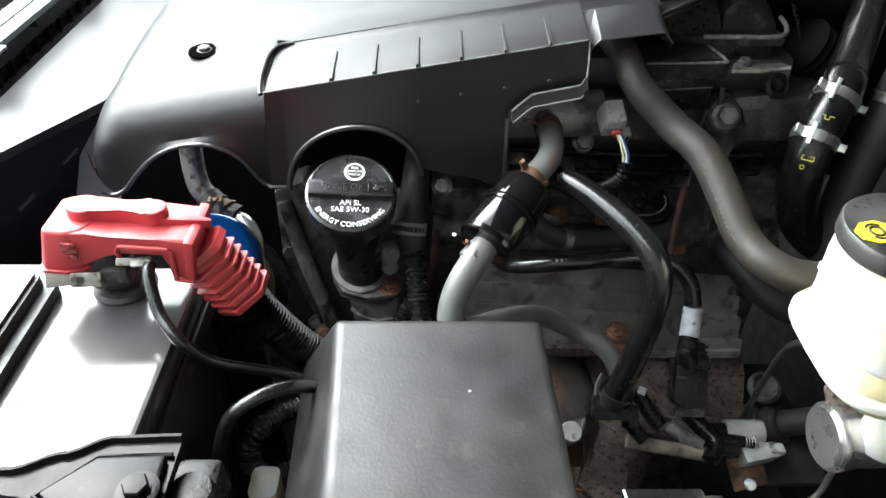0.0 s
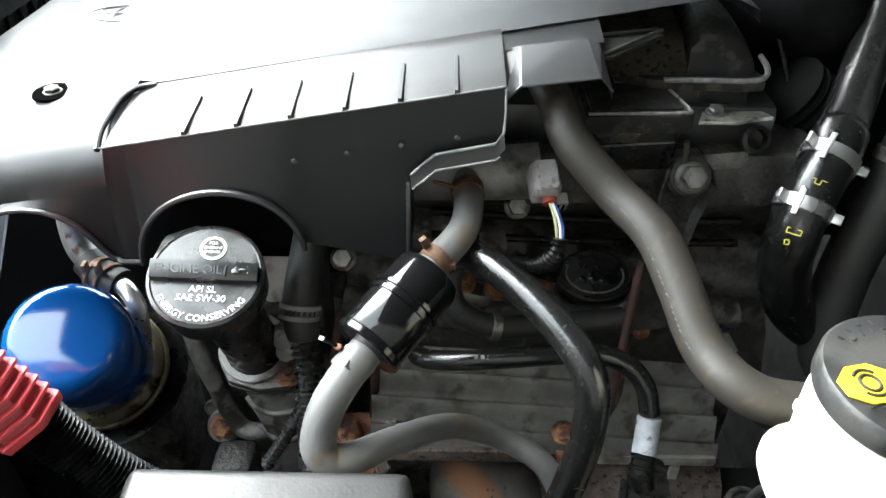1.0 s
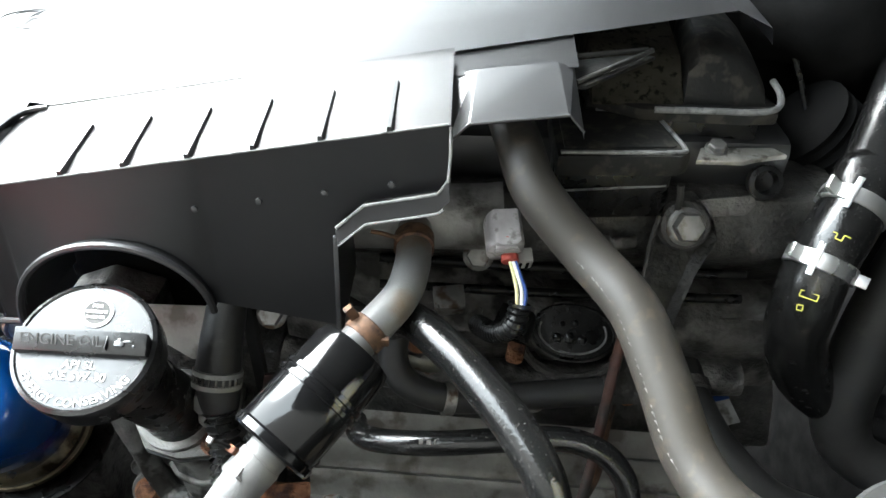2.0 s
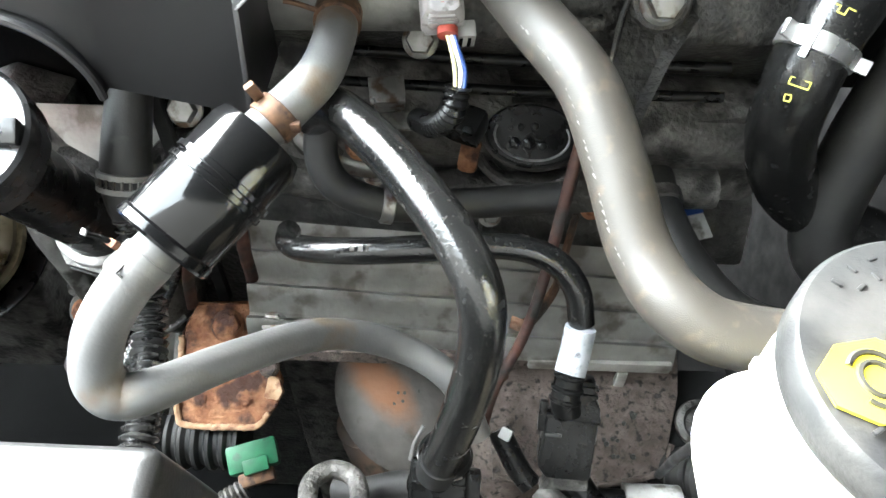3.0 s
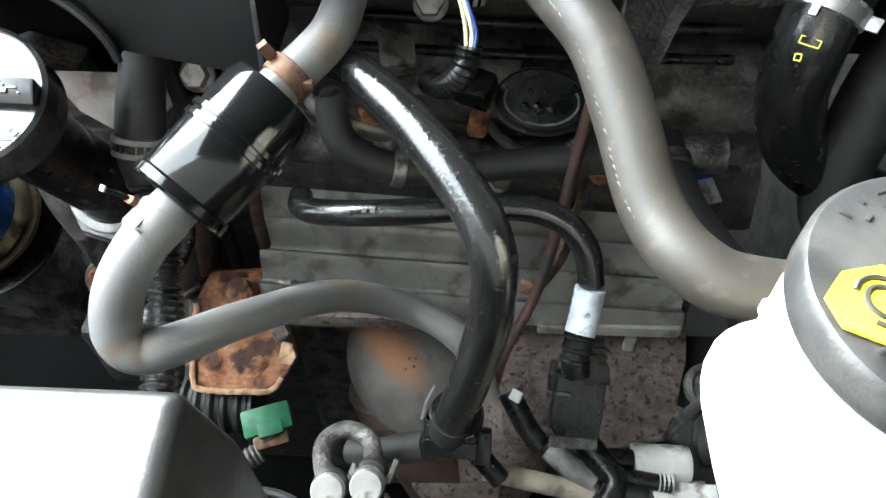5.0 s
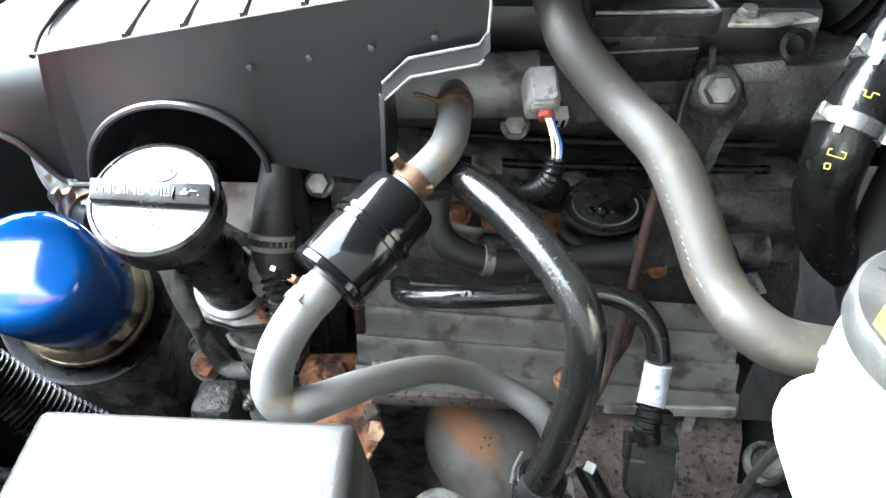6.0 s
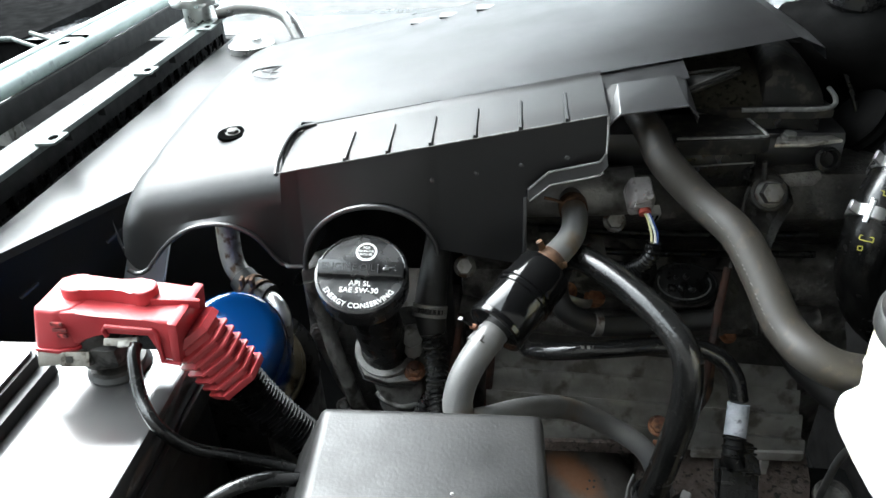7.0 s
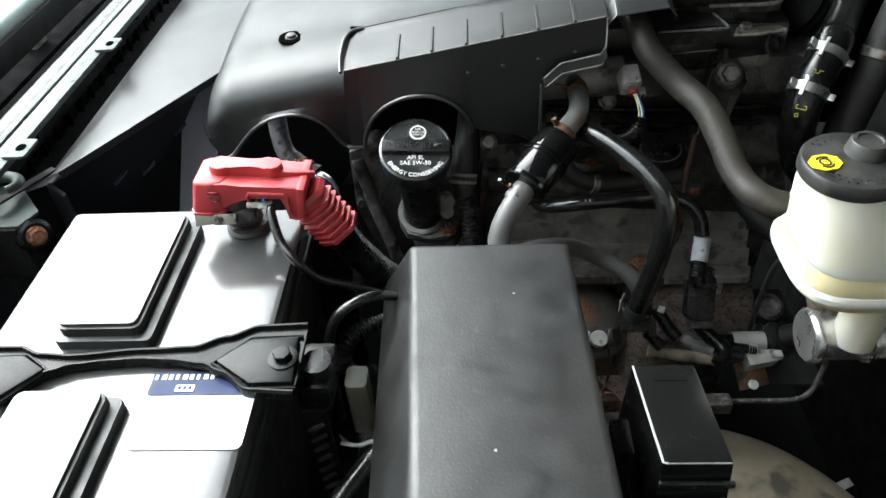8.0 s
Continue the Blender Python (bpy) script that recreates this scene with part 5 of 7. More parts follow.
under(sl, "lining", tube([(-0.0905, 0.146, 1.119), (-0.0850, 0.1435, 1.121), (-0.0780, 0.1420, 1.1225), (-0.0715, 0.1450, 1.122), (-0.0680, 0.1430, 1.120)], 0.0013, 8), M_WHITE, "pale frayed lining")
for k in range(5):
    under(sl, "strand", tube([(-0.0945 + 0.0012 * k, 0.1570 - 0.001 * k, 1.112), (-0.0915 + 0.0010 * k, 0.1510 - 0.0006 * k, 1.1165), (-0.0880 + 0.0006 * k, 0.1460, 1.1180)], 0.0005, 6), M_CASTL)


# ---- breather canister ----
cn = thing("breather_canister", (0.045, 0.36, 1.17), "glossy black breather canister with a ribbed waist", "canister")
c0, c1 = Vector((0.0320, 0.3405, 1.1665)), Vector((0.0625, 0.3775, 1.1845))
ax = c1 - c0
L = ax.length
under(cn, "body", lathe([(0.008, -0.001), (0.0160, 0.0), (0.0176, 0.002), (0.0179, L * 0.50), (0.0179, L - 0.005), (0.0165, L - 0.001), (0.008, L)], c0, ax, 40), M_CAN)
for t in (0.52, 0.60):
    under(cn, "band", lathe([(0.0176, -0.0014), (0.0191, -0.0010), (0.0191, 0.0010), (0.0176, 0.0014)], c0 + ax * t, ax, 40), M_CAN)
under(cn, "foot_band", lathe([(0.0176, 0.0), (0.0185, 0.001), (0.0185, 0.004), (0.0176, 0.005)], c0, ax, 40), M_CAN)

up_h = thing("breather_hose", (0.075, 0.41, 1.19), "short grey breather hose with rusty spring clips", "hose")
under(up_h, "hose", tube([(0.0557, 0.3764, 1.1809), (0.0669, 0.3899, 1.1850), (0.0782, 0.4062, 1.1898), (0.0819, 0.4237, 1.1934), (0.0814, 0.4425, 1.1933), (0.081, 0.456, 1.192)], 0.0083, 20), M_PIPE)
k1 = under(up_h, "spring_clip", lathe([(0.0085, -0.004), (0.0093, -0.0035), (0.0093, 0.0035), (0.0085, 0.004)], (0.0650, 0.3875, 1.1843), (0.65, 0.7, 0.35), 24), M_COPPER)
below(k1, "ear", moved(box((-0.002, -0.0015, -0.004), (0.002, 0.0015, 0.005), 0.0006), pose(0.0595, 0.3885, 1.194, 0, -25, 30)), M_COPPER)
below(k1, "ear", box((0.0710, 0.3810, 1.183), (0.0750, 0.3840, 1.187), 0.0008), M_COPPER)
k2 = under(up_h, "spring_clip", lathe([(0.0085, -0.005), (0.0096, -0.004), (0.0096, 0.004), (0.0085, 0.005)], (0.0815, 0.4400, 1.1934), (-0.05, 1, 0.05), 24), M_COPPER)
below(k2, "ear", tube([(0.074, 0.436, 1.199), (0.067, 0.435, 1.202), (0.062, 0.435, 1.203)], 0.0011, 8), M_COPPER)

lo_h = thing("lower_breather_hose", (0.02, 0.31, 1.14), "long grey breather hose looping under the canister", "hose")
under(lo_h, "hose", sweep(bmesh.new(), spline([(0.0359, 0.3446, 1.1680), (0.0256, 0.3278, 1.1645), (0.0169, 0.3177, 1.1544), (0.0125, 0.3110, 1.1435), (0.0122, 0.3062, 1.1345), (0.0180, 0.3042, 1.1285), (0.0295, 0.3092, 1.1265), (0.0492, 0.3300, 1.1140), (0.0752, 0.3599, 1.0875), (0.1055, 0.3722, 1.0615), (0.1328, 0.3634, 1.0458), (0.146, 0.348, 1.02)]), lambda i, n: 0.0072 + 0.0014 * max(0, min(1, (0.62 * n - i) / (0.2 * n))), 20), M_PIPE)
k3 = under(lo_h, "spring_clip", lathe([(0.0087, -0.006), (0.0092, -0.005), (0.0092, 0.005), (0.0087, 0.006)], (0.0270, 0.3310, 1.1652), (0.65, 0.65, 0.4), 24), M_PIPE)
below(k3, "ear", moved(box((-0.0022, -0.0014, -0.0012), (0.0022, 0.0014, 0.0012), 0.0005), pose(0.0205, 0.3345, 1.1735, 20, -15, -35)), M_RUST, "rusty clip ear")
below(k3, "tab", tube([(0.0195, 0.3350, 1.1740), (0.0165, 0.3348, 1.1765), (0.0135, 0.3340, 1.1788)], 0.0010, 8), M_DARKP, "thin black clip end")
below(k3, "tab_tip", moved(box((-0.0017, -0.0010, -0.0004), (0.0017, 0.0010, 0.0004), 0.0002), pose(0.0133, 0.3340, 1.1796, 40, -20, -40)), M_GREYP)
below(k3, "slit", sweep(bmesh.new(), [Vector(p) for p in [(0.031, 0.333, 1.171), (0.029, 0.334, 1.173), (0.027, 0.328, 1.173), (0.025, 0.323, 1.173), (0.027, 0.322, 1.172)]], 0.0005, 6), M_BLKINK)


# ---- hoses over the manifold ----
fh = thing("fuel_hose", (0.13, 0.35, 1.1), "shiny black rubber hose bending down to a valve", "hose")
under(fh, "hose", tube([(0.070, 0.422, 1.158), (0.078, 0.411, 1.171), (0.0879, 0.4004, 1.1767), (0.1084, 0.3773, 1.1750), (0.1285, 0.3512, 1.1685), (0.1401, 0.3330, 1.1560), (0.1412, 0.3242, 1.1286), (0.1357, 0.3213, 1.0879), (0.1277, 0.3192, 1.0472)], 0.0086, 22), M_GLOSS)
under(fh, "end_cuff", tube([(0.1288, 0.3196, 1.053), (0.1277, 0.3192, 1.0472), (0.1268, 0.319, 1.0425)], 0.0096, 20), M_BLACK)
chs = thing("cross_hose", (0.12, 0.385, 1.11), "black rubber hose with faint print crossing the shield", "hose")
under(chs, "hose", tube([(0.051, 0.415, 1.092), (0.0553, 0.4004, 1.1011), (0.0672, 0.3905, 1.1086), (0.0973, 0.3845, 1.1161), (0.1481, 0.3873, 1.1192), (0.1714, 0.3847, 1.1157), (0.1846, 0.3777, 1.1047), (0.1891, 0.3702, 1.0883)], 0.0060, 18), M_GLOSS)
for i in range(16):
    if i % 5 != 4:
        under(chs, "print_bar", moved(box((-0.0011, -0.0011, -0.0002), (0.0009, 0.0011, 0.0002), 0), pose(0.088 + 0.0036 * i, 0.3815 + 0.00004 * i * i, 1.1207, 32, 0, 0)), M_FAINT)
single("taped_hose", tube([(0.1885, 0.368, 1.088), (0.1870, 0.361, 1.078), (0.1850, 0.354, 1.072)], 0.0070, 18), M_TAPE, "blue-grey taped hose end", "hose")
rg = thing("sensor_connector", (0.182, 0.33, 1.03), "black plastic sensor connector on the shield", "connector")
under(rg, "nipple", tube([(0.1855, 0.356, 1.074), (0.1845, 0.351, 1.068), (0.1835, 0.346, 1.063), (0.1850, 0.342, 1.057)], 0.0066, 14), M_DARKP)
for t in (0.25, 0.65, 1.0):
    p = Vector((0.1855, 0.356, 1.074)).lerp(Vector((0.1835, 0.346, 1.063)), t)
    under(rg, "barb", lathe([(0.0064, -0.0014), (0.0074, -0.0005), (0.0074, 0.0005), (0.0064, 0.0014)], p, (0.002, 0.010, 0.011), 16), M_DARKP)
gm = pose(0.1875, 0.3425, 1.0470, 48, 0, -6) @ Matrix.Diagonal((0.98, 0.90, 0.9, 1))
under(rg, "neck", moved(box((-0.0085, 0.012, -0.008), (0.0095, 0.026, 0.009), 0.0035), gm), M_DARKP)
under(rg, "shoulder", moved(slab([(-0.0100, 0.006), (-0.0085, 0.016), (0.0060, 0.020), (0.0115, 0.015), (0.0135, 0.004)], -0.009, 0.011, 0.002), gm), M_DARKP)
under(rg, "body", moved(slab([(-0.0130, -0.022), (-0.0115, 0.006), (0.0125, 0.008), (0.0120, -0.026), (-0.0090, -0.027)], -0.010, 0.010, 0.003), gm), M_DARKP)
under(rg, "rib", moved(box((-0.0120, 0.0055, 0.0090), (0.0125, 0.0072, 0.0112), 0.0006), gm), M_DARKP)
under(rg, "side_latch", moved(box((-0.0150, -0.004, 0.001), (-0.0115, 0.012, 0.006), 0.001), gm), M_DARKP)
under(rg, "heel", moved(slab([(-0.0110, -0.036), (-0.006, -0.026), (0.0115, -0.026), (0.0125, -0.034)], -0.008, 0.004, 0.002), gm), M_CAST)
for k in range(3):
    under(rg, "neck_ring", moved(box((-0.0098, 0.0135 + 0.004 * k, 0.0040), (0.0104, 0.0152 + 0.004 * k, 0.0102), 0.0006), gm), M_DARKP)
under(rg, "body_lip", moved(box((-0.0118, -0.004, 0.0098), (-0.004, -0.0022, 0.0118), 0.0005), gm), M_CAPDUST)
hp = thing("harness_plug", (0.205, 0.315, 1.0), "black forked wiring plug pushed into a white clip", "plug")
under(hp, "nozzle", tube([(0.178, 0.329, 1.004), (0.188, 0.3205, 1.002), (0.200, 0.3140, 1.000)], 0.0060, 14), M_CASTL, "dusty grey nozzle")
under(hp, "stem", sweep(bmesh.new(), spline([(0.190, 0.337, 1.014), (0.200, 0.324, 1.009), (0.2085, 0.3115, 1.006), (0.2005, 0.2990, 1.003)]), lambda i, n: 0.0068 - 0.0022 * max(0, i / n - 0.6), 14), M_DARKP)
under(hp, "prong", tube([(0.204, 0.3235, 1.006), (0.215, 0.3240, 1.005), (0.226, 0.3240, 1.004)], 0.0054, 14), M_DARKP)
under(hp, "prong", tube([(0.204, 0.3110, 1.005), (0.214, 0.3085, 1.004), (0.2235, 0.3065, 1.003)], 0.0052, 14), M_DARKP)
under(hp, "lead", tube([(0.212, 0.3150, 1.007), (0.224, 0.3135, 1.006), (0.236, 0.3120, 1.005)], 0.0042, 12), M_DARKP)
for k in range(4):
    under(hp, "wire_wrap", lathe([(0.0038, -0.0008), (0.0046, 0), (0.0038, 0.0008)], (0.2300 + 0.0021 * k, 0.3128, 1.0055), (1, -0.12, 0), 12), M_STEEL, "bright wire wrapping")

vl = thing("purge_valve", (0.13, 0.32, 1.03), "black plastic valve clipped onto the hose end", "valve")
vm = pose(0.1290, 0.3200, 1.0360, 38, 0, -4) @ Matrix.Diagonal((0.76, 0.76, 0.8, 1))
under(vl, "body", moved(box((-0.0175, -0.012, -0.013), (0.0150, 0.010, 0.012), 0.0022), vm), M_DARKP)
under(vl, "side_block", moved(box((0.0140, -0.017, -0.012), (0.0240, 0.004, 0.004), 0.003), vm), M_DARKP)
under(vl, "bevel_rib", moved(box((-0.0180, -0.0032, 0.0112), (0.0152, -0.0012, 0.0128), 0.0006), vm), M_DARKP)
under(vl, "bevel_rib", moved(box((-0.0180, -0.0128, -0.011), (-0.0160, 0.0104, 0.0126), 0.0006), vm), M_DARKP)
under(vl, "collar", lathe([(0.0095, -0.006), (0.0118, -0.005), (0.0124, -0.001), (0.0110, 0.001), (0.0122, 0.003), (0.0105, 0.006)], (0.1305, 0.3235, 1.0480), (0.1, -0.02, 1), 26), M_DARKP)
under(vl, "latch", sweep(bmesh.new(), [Vector(p) for p in ((0.1205, 0.334, 1.056), (0.1165, 0.328, 1.051), (0.1150, 0.322, 1.046))], 0.0010, 8), M_CASTL)
under(vl, "clip_wire", sweep(bmesh.new(), [Vector((0.1320 + 0.0135 * math.cos(a), 0.3250 + 0.0120 * math.sin(a), 1.0480)) for a in [math.pi * (0.85 + 0.8 * k / 12) for k in range(13)]], 0.0008, 6), M_BOLT)
under(vl, "inlet_pipe", tube([(0.118, 0.3255, 1.010), (0.105, 0.3290, 0.998), (0.090, 0.3290, 0.990), (0.076, 0.334, 0.980)], 0.0078, 16), M_BLACK)
under(vl, "rear_port", tube([(0.140, 0.316, 1.026), (0.147, 0.311, 1.020), (0.152, 0.307, 1.016)], 0.0052, 14), M_DARKP)
single("side_hose", tube([(0.1575, 0.355, 1.013), (0.161, 0.349, 1.010), (0.168, 0.339, 1.003), (0.1745, 0.3320, 0.999)], 0.0060, 14), M_DARKP, "short black hose under the valve", "hose")
single("side_hose_clip", moved(box((-0.0030, -0.0030, -0.001), (0.0030, 0.0030, 0.003), 0.0008), pose(0.1610, 0.3510, 1.0165, 30, 0, -30)), M_WHITE, "small white clip on a hose end", "clip")

vh = thing("vacuum_hose", (0.18, 0.40, 1.19), "thick dusty grey brake vacuum hose", "hose")
under(vh, "hose", sweep(bmesh.new(), spline([(0.1225, 0.465, 1.250), (0.1271, 0.4408, 1.2468), (0.1343, 0.4244, 1.2342), (0.1549, 0.4082, 1.2157), (0.1730, 0.3854, 1.2052), (0.1829, 0.3636, 1.1898), (0.1918, 0.3394, 1.1729), (0.2047, 0.3194, 1.1669), (0.2281, 0.3137, 1.1626), (0.29, 0.313, 1.16), (0.36, 0.312, 1.155)]), lambda i, n: 0.0097 + 0.0010 * min(1, i / n / 0.45), 24), M_HOSE)
line = spline([(0.1549, 0.4082, 1.2157), (0.1730, 0.3854, 1.2052), (0.1829, 0.3636, 1.1898), (0.1918, 0.3394, 1.1729), (0.2047, 0.3194, 1.1669)], 8)
for i, p in enumerate(resample(line, 0.0030)):
    q = p + Vector((-0.0112, -0.0030, 0.0048)).normalized() * 0.01050
    if i % 6 != 5:
        under(vh, "print_bar", moved(box((-0.0003, -0.0007 - 0.0003 * (i * 7 % 4), -0.0011), (0.0003, 0.0006 + 0.0003 * (i * 5 % 3), 0.0011), 0), Matrix.Translation(q) @ pose(0, 0, 0, 30, -25, 25)), M_FAINT)

rh = thing("heater_hose", (0.29, 0.47, 1.15), "thick black coolant hose with two bright spring clamps", "hose")
hose_l = resample(spline([(0.362, 0.60, 1.315), (0.346, 0.555, 1.268), (0.3205, 0.508, 1.2265), (0.2975, 0.4710, 1.2050), (0.2825, 0.4540, 1.1815), (0.2780, 0.4470, 1.1600), (0.2830, 0.4500, 1.1320), (0.3000, 0.4540, 1.0980), (0.3280, 0.4520, 1.0770), (0.38, 0.445, 1.058), (0.43, 0.44, 1.048)]), 0.003)
under(rh, "hose", sweep(bmesh.new(), hose_l, lambda i, n: 0.0160 if hose_l[min(i, len(hose_l) - 1)].z < 1.213 else 0.0138, 24), M_GLOSS)
def ring_frame(c, d):
    """Axes at a point of a hose: along it, towards the wing, and across."""
    d = Vector(d).normalized()
    v = Vector((0.0, -0.8, 0.6))
    v = (v - d * v.dot(d)).normalized()
    w = d.cross(v)
    w = w if w.x < 0 else -w
    return Matrix(((w.x, d.x, v.x, c[0]), (w.y, d.y, v.y, c[1]), (w.z, d.z, v.z, c[2]), (0, 0, 0, 1)))


def on_ring(m, deg, along=0.0, r=0.0164):
    a = radians(deg)
    return m @ Matrix.Translation((r * math.sin(a), along, r * math.cos(a))) @ Matrix.Rotation(a, 4, "Y")


for c, d in (((0.2955, 0.4688, 1.2020), (0.52, 0.60, 0.62)), ((0.2810, 0.4520, 1.1785), (0.40, 0.53, 0.75))):
    band = under(rh, "spring_clamp", lathe([(0.0164, -0.0042), (0.0172, -0.0038), (0.0172, 0.0038), (0.0164, 0.0042)], c, d, 30), M_STEEL, "bright steel spring clamp")
    m = ring_frame(c, d)
    below(band, "tang", moved(box((-0.0016, -0.0085, 0.0006), (0.0016, 0.0085, 0.0018), 0.0005), on_ring(m, 34)), M_STEEL)
    below(band, "tang", moved(box((-0.0012, -0.0035, 0.0), (0.0012, 0.0035, 0.0075), 0.0005), on_ring(m, 62)), M_STEEL)
    below(band, "tang", moved(box((-0.0012, -0.0030, 0.0), (0.0012, 0.0030, 0.0060), 0.0005), on_ring(m, -62)), M_STEEL)
m = ring_frame((0.2885, 0.4608, 1.1910), (0.46, 0.56, 0.68))
m2 = ring_frame((0.2785, 0.4478, 1.1640), (0.22, 0.36, 0.90))
for fr_m, deg, along, rows, mt in ((m, 18, 0.0045, ((-0.0035, -0.001), (-0.001, -0.001), (-0.001, -0.003), (0.001, -0.003), (0.001, -0.001), (0.0035, -0.001), (0.0035, 0.001), (-0.0035, 0.001), (-0.0035, -0.001)), M_INK), (m, 18, -0.0045, ((-0.004, 0.001), (-0.001, 0.001), (-0.001, -0.002), (0.002, -0.002), (0.002, 0.0005), (0.004, 0.0005)), M_YELINK), (m2, 24, 0.002, ((-0.004, -0.0015), (0.004, -0.0015), (0.004, 0.0015), (0.0015, 0.0015), (-0.004, 0.0015), (-0.004, -0.0015)), M_YELINK), (m2, 30, -0.005, ((-0.0015, -0.0012), (0.001, -0.0015), (0.0015, 0.001), (-0.001, 0.0015), (-0.0015, -0.0012)), M_YELINK)):
    under(rh, "paint_mark", moved(sweep(bmesh.new(), resample([Vector((a, b, 0.0)) for a, b in rows], 0.0005), 0.00032, 6), on_ring(fr_m, deg, along, 0.0168)), mt)
under(rh, "paint_dot", lathe([(0.0020, 0), (0.0018, 0.0008), (0, 0.001)], (0.2735, 0.4345, 1.1500), (-0.3, -0.9, 0.3), 12), M_TEAL)
under(rh, "paint_dot", lathe([(0.0014, 0), (0.0012, 0.0006), (0, 0.0007)], (0.3200, 0.4400, 1.0880), (0, -0.7, 0.7), 12), M_YELINK)
sch = thing("second_coolant_hose", (0.33, 0.46, 1.1), "second black coolant hose behind the first", "hose")
under(sch, "hose_clamp", lathe([(0.0164, -0.004), (0.0174, -0.0035), (0.0174, 0.0035), (0.0164, 0.004)], (0.345, 0.475, 1.20), (0.2, 0.23, 0.9), 26), M_BOLT)
under(sch, "hose", tube([(0.37, 0.50, 1.30), (0.345, 0.475, 1.20), (0.325, 0.455, 1.12), (0.33, 0.44, 1.06), (0.38, 0.42, 1.04)], 0.016, 20), M_BLACK)
ldh = thing("lower_dark_hose", (0.25, 0.42, 1.07), "dark rubber hose behind the grey hose", "hose")
under(ldh, "hose_clip", lathe([(0.0112, -0.004), (0.0122, -0.003), (0.0122, 0.003), (0.0112, 0.004)], (0.2365, 0.450, 1.0875), (0.1, -0.9, -0.2), 22), M_CAST)
under(ldh, "hose", tube([(0.235, 0.465, 1.09), (0.238, 0.440, 1.085), (0.250, 0.415, 1.075), (0.275, 0.395, 1.062), (0.32, 0.385, 1.055)], 0.011, 18), M_BLACK)
single("blue_tag", moved(box((-0.007, -0.010, 0), (0.007, 0.010, 0.001), 0), pose(0.262, 0.455, 1.066, 20, 0, 18)), M_WHITE, "white and blue tag by the coolant hoses", "tag")
single("pale_sticker_edge", moved(box((-0.0066, 0.004, 0), (0.0066, 0.0095, 0.001), 0), pose(0.262, 0.455, 1.0675, 20, 0, 18)), M_WIREB, "blue stripe on the white tag", "tag")


# ---- sensor connector with wires ----
sc = thing("injector_connector", (0.124, 0.43, 1.21), "grimy grey plug connector with a red seal", "connector")
scm = pose(0.123, 0.431, 1.208, 30, 0, 8)
bm = bmesh.new()
v = [[bm.verts.new((x * w, y, z)) for x, y in ((-0.0085, -0.0085), (-0.0050, -0.0098), (0.0050, -0.0098), (0.0082, -0.0080), (0.0082, 0.0075), (-0.0085, 0.0075))] for z, w in ((-0.0085, 0.95), (-0.002, 1.0), (0.0045, 0.92), (0.0090, 0.66))]
for a, b in zip(v, v[1:]):
    for i in range(6):
        bm.faces.new((a[i], a[(i + 1) % 6], b[(i + 1) % 6], b[i]))
bm.faces.new(v[0][::-1])
bm.faces.new(v[-1])
bmesh.ops.bevel(bm, geom=bm.edges[:], offset=0.0010, segments=2, profile=0.6, affect="EDGES")
under(sc, "body", moved(bm, scm), M_GREYP)
for k in range(3):
    under(sc, "grip_ridge", moved(box((-0.0060, -0.0108, 0.0008 + 0.0024 * k), (0.0056 - 0.001 * k, -0.0090, 0.0018 + 0.0024 * k), 0.0003), scm), M_GREYP)

under(sc, "shell", moved(box((-0.0078, -0.006, -0.012), (0.0078, 0.005, -0.003), 0.002), pose(0.124, 0.428, 1.207, 30, 0, 8)), M_GREYP)
under(sc, "latch", moved(box((0.004, -0.010, -0.014), (0.012, -0.003, -0.005), 0.001), pose(0.124, 0.428, 1.207, 30, 0, 8)), M_WHITE)
under(sc, "slot", moved(box((0.0055, -0.0106, -0.0125), (0.0068, -0.0098, -0.0065), 0), pose(0.124, 0.428, 1.207, 30, 0, 8)), M_HOLE)
under(sc, "slot", moved(box((0.0088, -0.0106, -0.0125), (0.0100, -0.0098, -0.0065), 0), pose(0.124, 0.428, 1.207, 30, 0, 8)), M_HOLE)
under(sc, "seal", lathe([(0.0040, 0), (0.0040, 0.003), (0, 0.0032)], (0.1255, 0.4235, 1.2005), (0.05, -0.8, -0.5), 14), M_REDW, "red rubber seal")
under(sc, "seal", lathe([(0.0018, 0), (0.0016, 0.001), (0, 0.0012)], (0.1235, 0.4215, 1.211), (0, -0.9, 0.3), 10), M_REDW)
for dx, m_w in ((-0.0008, M_WIREY), (0.0008, M_WIREW), (0.0020, M_WIREB)):
    under(sc, "wire", tube([(0.1258 + dx, 0.422, 1.2000), (0.1280 + dx, 0.4165, 1.1960), (0.1300 + dx * 1.4, 0.411, 1.1900), (0.1300 + dx, 0.404, 1.1835)], 0.0008, 8), m_w)
under(sc, "loom_sleeve", conduit([(0.1302, 0.4065, 1.1865), (0.1290, 0.404, 1.1790), (0.1255, 0.407, 1.170), (0.120, 0.416, 1.160), (0.113, 0.432, 1.150)], 0.0048, 0.0028), M_DARKP)
single("coil_plug", moved(box((-0.010, -0.008, -0.007), (0.010, 0.008, 0.007), 0.0035), pose(0.134, 0.452, 1.132, 20, 0, -25)), M_DARKP, "black plug under the vacuum hose", "plug")
oval = thing("oval_port", (0.17, 0.47, 1.10), "dark glossy oval port cover with rusty ears", "port")
OM = pose(0.1690, 0.4680, 1.1120, 46, 0, -8)
ring = [(0.0235 * math.cos(2 * math.pi * k / 40), 0.0155 * math.sin(2 * math.pi * k / 40)) for k in range(40)]
under(oval, "flange", moved(slab([(x * 1.10, y * 1.12) for x, y in ring], -0.012, 0.000, 0.0015), OM), M_CAST)
